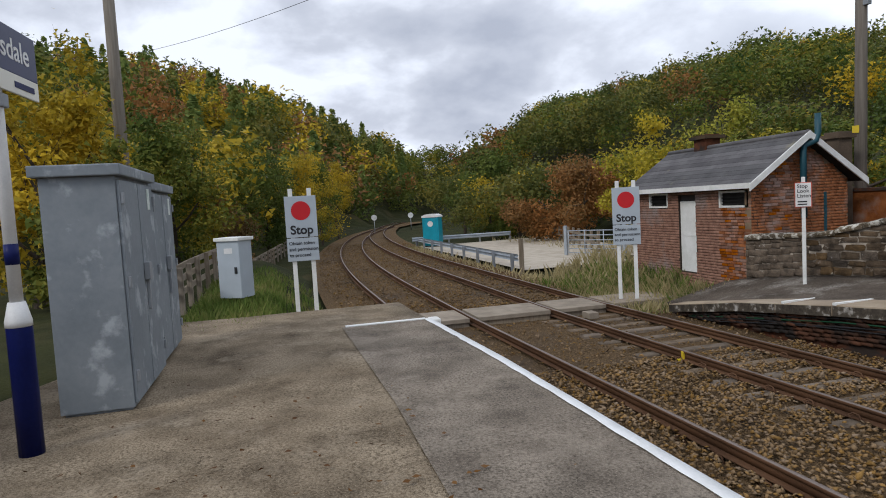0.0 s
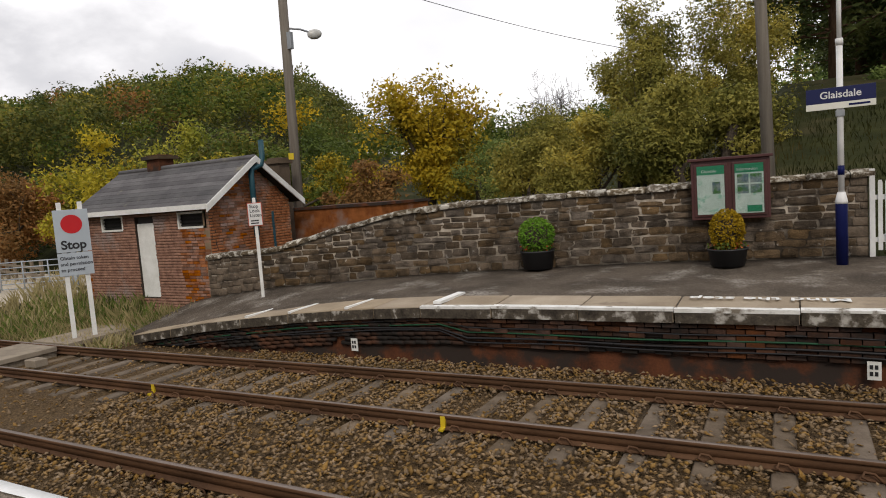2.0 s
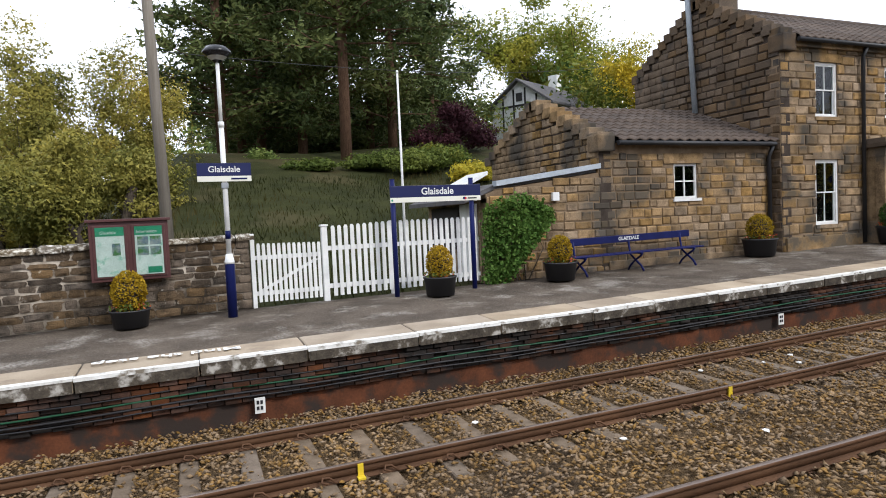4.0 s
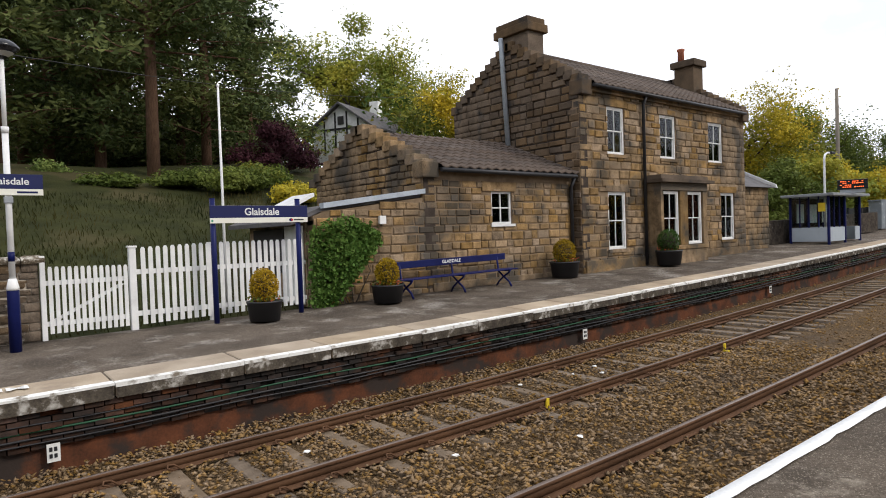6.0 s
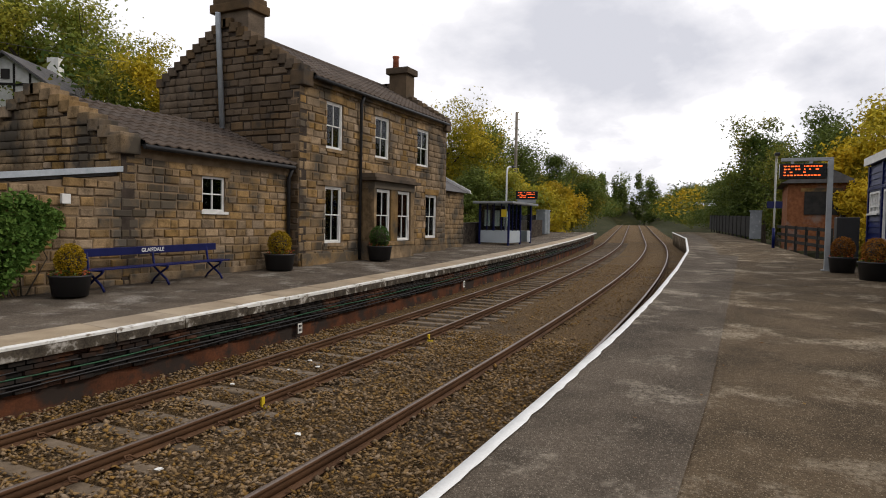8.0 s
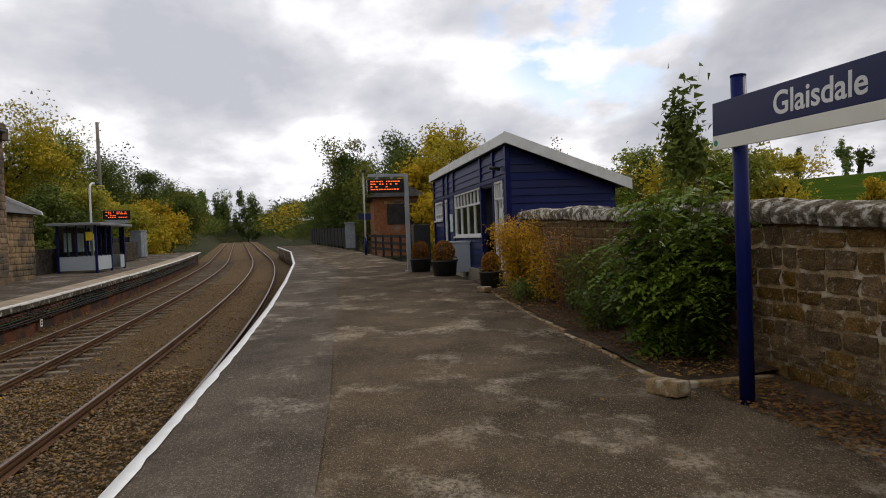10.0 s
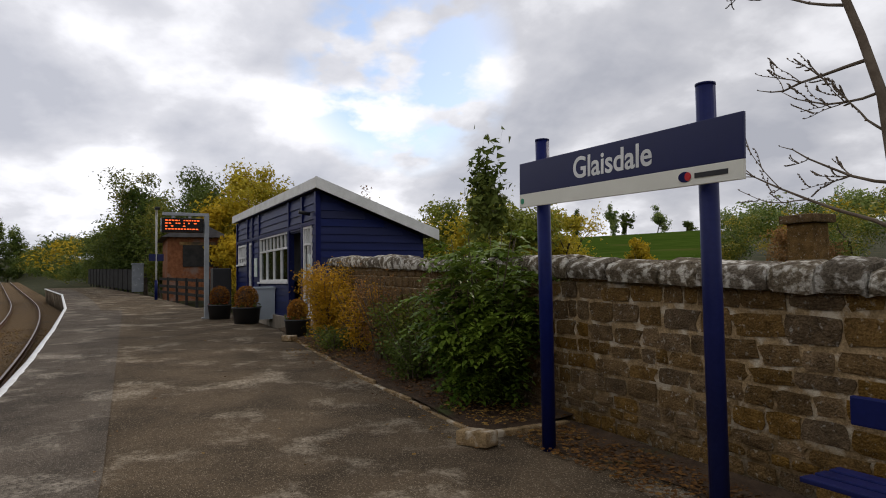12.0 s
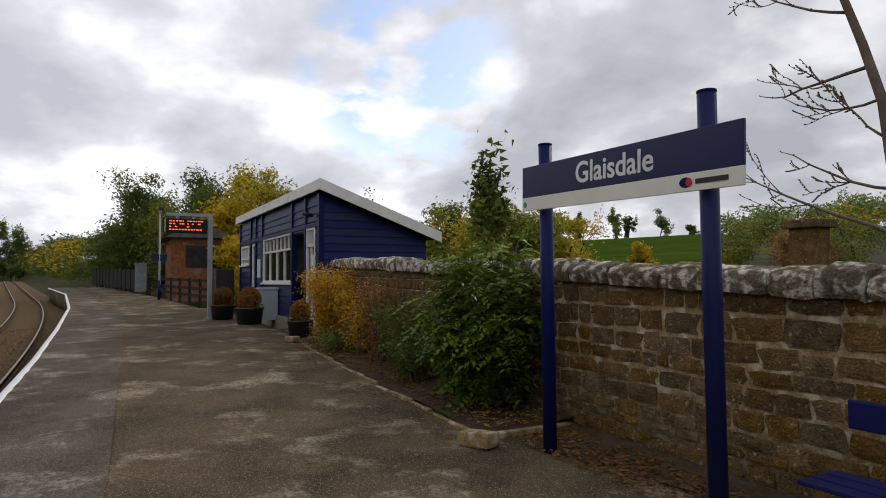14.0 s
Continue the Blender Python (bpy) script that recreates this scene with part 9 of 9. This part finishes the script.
def woods():
    rng = np.random.default_rng(200)
    kits = {k: [tree_kit(rng, k) for _ in range(7)] for k in ("round", "spire", "near")}
    bags = {}
    # sectors: azimuths, nearest and farthest distance, how many, heights, species with shares
    sectors = (
        (78.5, 116, 70, 235, 380, (9, 15), (("spire", "leaf_larch", 5), ("spire", "leaf_dark", 2), ("round", "leaf_olive", 2), ("round", "leaf_gold", 1.5), ("round", "leaf_brown", 0.8), ("round", "leaf_mixed", 1.5))),
        (84, 118, 34, 70, 90, (6, 10), (("round", "leaf_gold", 3), ("round", "leaf_mixed", 3), ("round", "leaf_green", 2))),
        (37, 77, 84, 225, 520, (7.5, 12), (("round", "leaf_green", 2), ("round", "leaf_olive", 5), ("round", "leaf_mixed", 3), ("round", "leaf_brown", 0.8), ("round", "leaf_gold", 1))),
        (36, 76, 46, 60, 60, (4, 7), (("round", "leaf_green", 4), ("round", "leaf_olive", 4), ("round", "leaf_gold", 0.7))),
        (77, 84, 95, 330, 150, (7, 11), (("round", "leaf_green", 3), ("round", "leaf_mixed", 2), ("spire", "leaf_larch", 2))),
        (10, 42, 60, 150, 120, (6, 10), (("round", "leaf_mixed", 3), ("round", "leaf_green", 3), ("spire", "leaf_dark", 2))),
        (-58, 8, 60, 150, 120, (8, 13), (("round", "leaf_green", 3), ("round", "leaf_mixed", 2), ("spire", "leaf_dark", 3))),
        (-78, -60, 90, 250, 110, (6, 10), (("round", "leaf_green", 3), ("round", "leaf_mixed", 3), ("round", "leaf_pale", 2))),
        (-88, -75, 290, 430, 190, (8, 14), (("round", "leaf_green", 5), ("round", "leaf_mixed", 2))),
        (-88, -76, 120, 420, 110, (6, 11), (("round", "leaf_green", 4), ("round", "leaf_mixed", 3), ("round", "leaf_gold", 1))),
        (-92, -83.5, 75, 170, 70, (3, 5.5), (("round", "leaf_green", 4), ("round", "leaf_mixed", 3), ("round", "leaf_gold", 1))),
        (-104, -87.5, 75, 300, 120, (6, 11), (("round", "leaf_green", 3), ("round", "leaf_mixed", 2))),
        (-124, -104, 55, 200, 60, (5, 9), (("round", "leaf_mixed", 3), ("round", "leaf_pale", 2))),
        (-160, -140.5, 200, 470, 70, (9, 17), (("round", "leaf_green", 3), ("round", "leaf_dark", 2), ("round", "leaf_mixed", 2))),
        (-160, -140.5, 80, 200, 50, (5, 9), (("round", "leaf_mixed", 3), ("round", "leaf_gold", 2))),
    )
    for a0, a1, d0, d1, count, (h0, h1), mix in sectors:
        shares = np.array([m[2] for m in mix], float)
        shares /= shares.sum()
        for _ in range(count):
            az, d = rng.uniform(a0, a1), math.sqrt(rng.uniform(d0 ** 2, d1 ** 2))
            x, y = at_az(az, d)
            if abs(x) > 20 and abs(y - (far_track(x) + near_track(x)) / 2) < 7.5 + 0.01 * abs(x):
                continue
            if -44 < x < -20 and 9 < y < 19.5:
                continue
            # woods gather in clumps of one colour
            pickn = noise.noise((x * 0.03, y * 0.03, 7.0)) * 0.5 + 0.5 + rng.normal(0, 0.22)
            k = int(np.searchsorted(np.cumsum(shares), min(0.999, max(0.0, pickn))))
            kind, key, _s = mix[k]
            if kind == "round" and d < 115:
                kind = "near"
            v, f = kits[kind][rng.integers(0, 7)]
            h = rng.uniform(h0, h1)
            w = h * rng.uniform(0.9, 1.25)
            t = rng.uniform(0, 6.28)
            c, s = math.cos(t), math.sin(t)
            q = np.stack([x + (v[:, 0] * c - v[:, 1] * s) * w, y + (v[:, 0] * s + v[:, 1] * c) * w, ground_at(x, y) - 0.3 + v[:, 2] * h], 1)
            bags.setdefault(key, []).append((q, f))
    words = {"leaf_larch": "spruce wood on the hillside", "leaf_dark": "dark conifers among the woods", "leaf_mixed": "autumn woodland turning yellow and brown", "leaf_gold": "golden autumn trees on the hill", "leaf_green": "green broadleaf woodland on the hill", "leaf_brown": "russet autumn trees on the hill", "leaf_pale": "pale green trees along the valley", "leaf_olive": "olive green woodland on the hill"}
    for key, items in bags.items():
        vs, fs, n = [], [], 0
        for v, f in items:
            vs.append(v)
            fs.append(f + n)
            n += len(v)
        raw("woodland", np.concatenate(vs), np.concatenate(fs), M[key], label=words.get(key, "woodland on the hill"), category="woods", kind="stuff")


woods()

# nearer bushes and trees at the west end
for k, (az, d, el, sp, key, lv) in enumerate(((106.5, 21, 12.5, 2.4, "leaf_gold", 3200), (103.6, 23, 14.5, 2.0, "leaf_gold", 1700), (109.5, 19, 14.0, 2.4, "leaf_gold", 2600), (101.0, 27, 8.6, 3.0, "leaf_mixed", 5200), (98.6, 33, 8.0, 3.2, "leaf_mixed", 5600), (105.0, 17.5, 7.0, 1.8, "leaf_mixed", 3000), (94.0, 44, 6.4, 4.0, "leaf_green", 7000), (91.0, 48, 6.6, 3.4, "leaf_green", 6000), (96.0, 38, 2.6, 2.4, "leaf_brown", 4500), (88.2, 55, 5.4, 3.4, "leaf_gold", 5500), (86.4, 62, 4.4, 3.6, "leaf_mixed", 5500), (84.8, 72, 4.4, 3.4, "leaf_gold", 5000))):
    tree_at(az, d, el, sp, key, "autumn tree beyond the lineside fence", "autumn_tree", 300 + k, leaves=lv, leaf=0.17, trunk=0.15, crown_from=0.08)
for k, (az, d, el, sp, key, lv) in enumerate(((63.8, 44, 3.0, 4.2, "leaf_brown", 9000), (60.0, 46, 3.6, 3.4, "leaf_mixed", 6500), (68.5, 52, 2.4, 3.0, "leaf_mixed", 6000), (56.0, 36, 6.0, 3.4, "leaf_yellow", 6500), (51.5, 34, 6.8, 3.0, "leaf_pale", 6000), (47.0, 33, 4.4, 3.0, "leaf_yellow", 5500), (42.5, 34, 4.6, 3.2, "leaf_mixed", 6000), (38.0, 36, 3.8, 3.0, "leaf_gold", 5500), (34.5, 32, 3.0, 2.4, "leaf_brown", 4500), (73.5, 62, 2.6, 4.0, "leaf_green", 6500), (71.0, 54, 1.2, 2.0, "leaf_green", 4500))):
    tree_at(az, d, el, sp, key, "autumn tree at the foot of the wooded hill", "autumn_tree", 330 + k, leaves=lv, leaf=0.19, trunk=0.16, crown_from=0.05)


# rough grass and weeds
def blades(name, label, boxes, n, h, key, seed):
    rng = np.random.default_rng(seed + 4000)
    vs, fs, k = [], [], 0
    for (x0, x1, y0, y1, share) in boxes:
        for _ in range(int(n * share)):
            x, y = rng.uniform(x0, x1), rng.uniform(y0, y1)
            z = ground_at(x, y)
            a, hh = rng.uniform(0, 6.28), h * rng.uniform(0.5, 1.3)
            dx, dy = math.cos(a), math.sin(a)
            lean = rng.uniform(0.1, 0.6) * hh
            w = 0.010 + 0.008 * hh
            vs += [(x - dy * w, y + dx * w, z - 0.03), (x + dy * w, y - dx * w, z - 0.03), (x + dx * lean + dy * w * 0.2, y + dy * lean - dx * w * 0.2, z + hh), (x + dx * lean * 0.35 - dy * w, y + dy * lean * 0.35 + dx * w, z + hh * 0.55)]
            fs.append((k, k + 1, k + 2, k + 3))
            k += 4
    raw(name, vs, fs, M[key], label=label, category="grass", kind="stuff")


blades("rough_grass", "rough green grass beside the platform end", ((-20, -10, -2.2, -0.2, 0.6), (-24, -12, -2.0, 0.8, 0.4)), 5000, 0.22, "grass_blade", 1)
blades("dry_weeds", "straw coloured weeds and tall grass", ((-17, -12.9, 7.9, 10.3, 0.4), (-22, -15, 8.2, 12, 0.3), (-44, -20, 8.3, 9.0, 0.15), (-46, -26, 15.5, 20, 0.15)), 6000, 0.50, "grass_dry", 2)
blades("green_weeds", "green weeds along the ramp", ((-17, -12.9, 8.0, 10.4, 0.5), (-20, -15, 8.2, 11, 0.5)), 3600, 0.45, "grass_blade", 3)


blades("bank_grass", "tussocky grass on the bank, darkened for the pines' shade", ((-3, 12, 13.2, 20.0, 0.6), (-3, 14, 20, 29, 0.4)), 9000, 0.20, "grass_bank_shaded", 4)


def leaf_litter():
    rng = np.random.default_rng(500)
    pts = []
    for x0, x1, y0, y1, n in ((-5.5, -1.0, -2.2, 0.8, 130), (5.5, 14, -3.9, -2.95, 3600), (1.5, 5.4, -3.9, -3.05, 2600), (5.0, 13, -2.95, -2.5, 260), (-8, 20, -3.0, 1.5, 160), (-3.8, -1.6, -2.6, -1.0, 120)):
        x, y = rng.uniform(x0, x1, n), rng.uniform(y0, y1, n)
        pts.append(np.stack([x, y, np.array([near_z(a) for a in x]) + np.where((y < -2.9) & (x > 5.5), 0.09, 0.035)], 1))
    c = np.concatenate(pts)
    v, f = leaf_quads(c, 0.05, rng, slim=0.7)
    v = v.reshape(-1, 4, 3)
    v[:, :, 2] = c[:, None, 2] + (v[:, :, 2] - c[:, None, 2]) * 0.3
    raw("leaf_litter", v.reshape(-1, 3), f, M["litter"], label="scattered fallen yellow and brown leaves", category="leaves", kind="stuff")


leaf_litter()
lay_single_pieces()
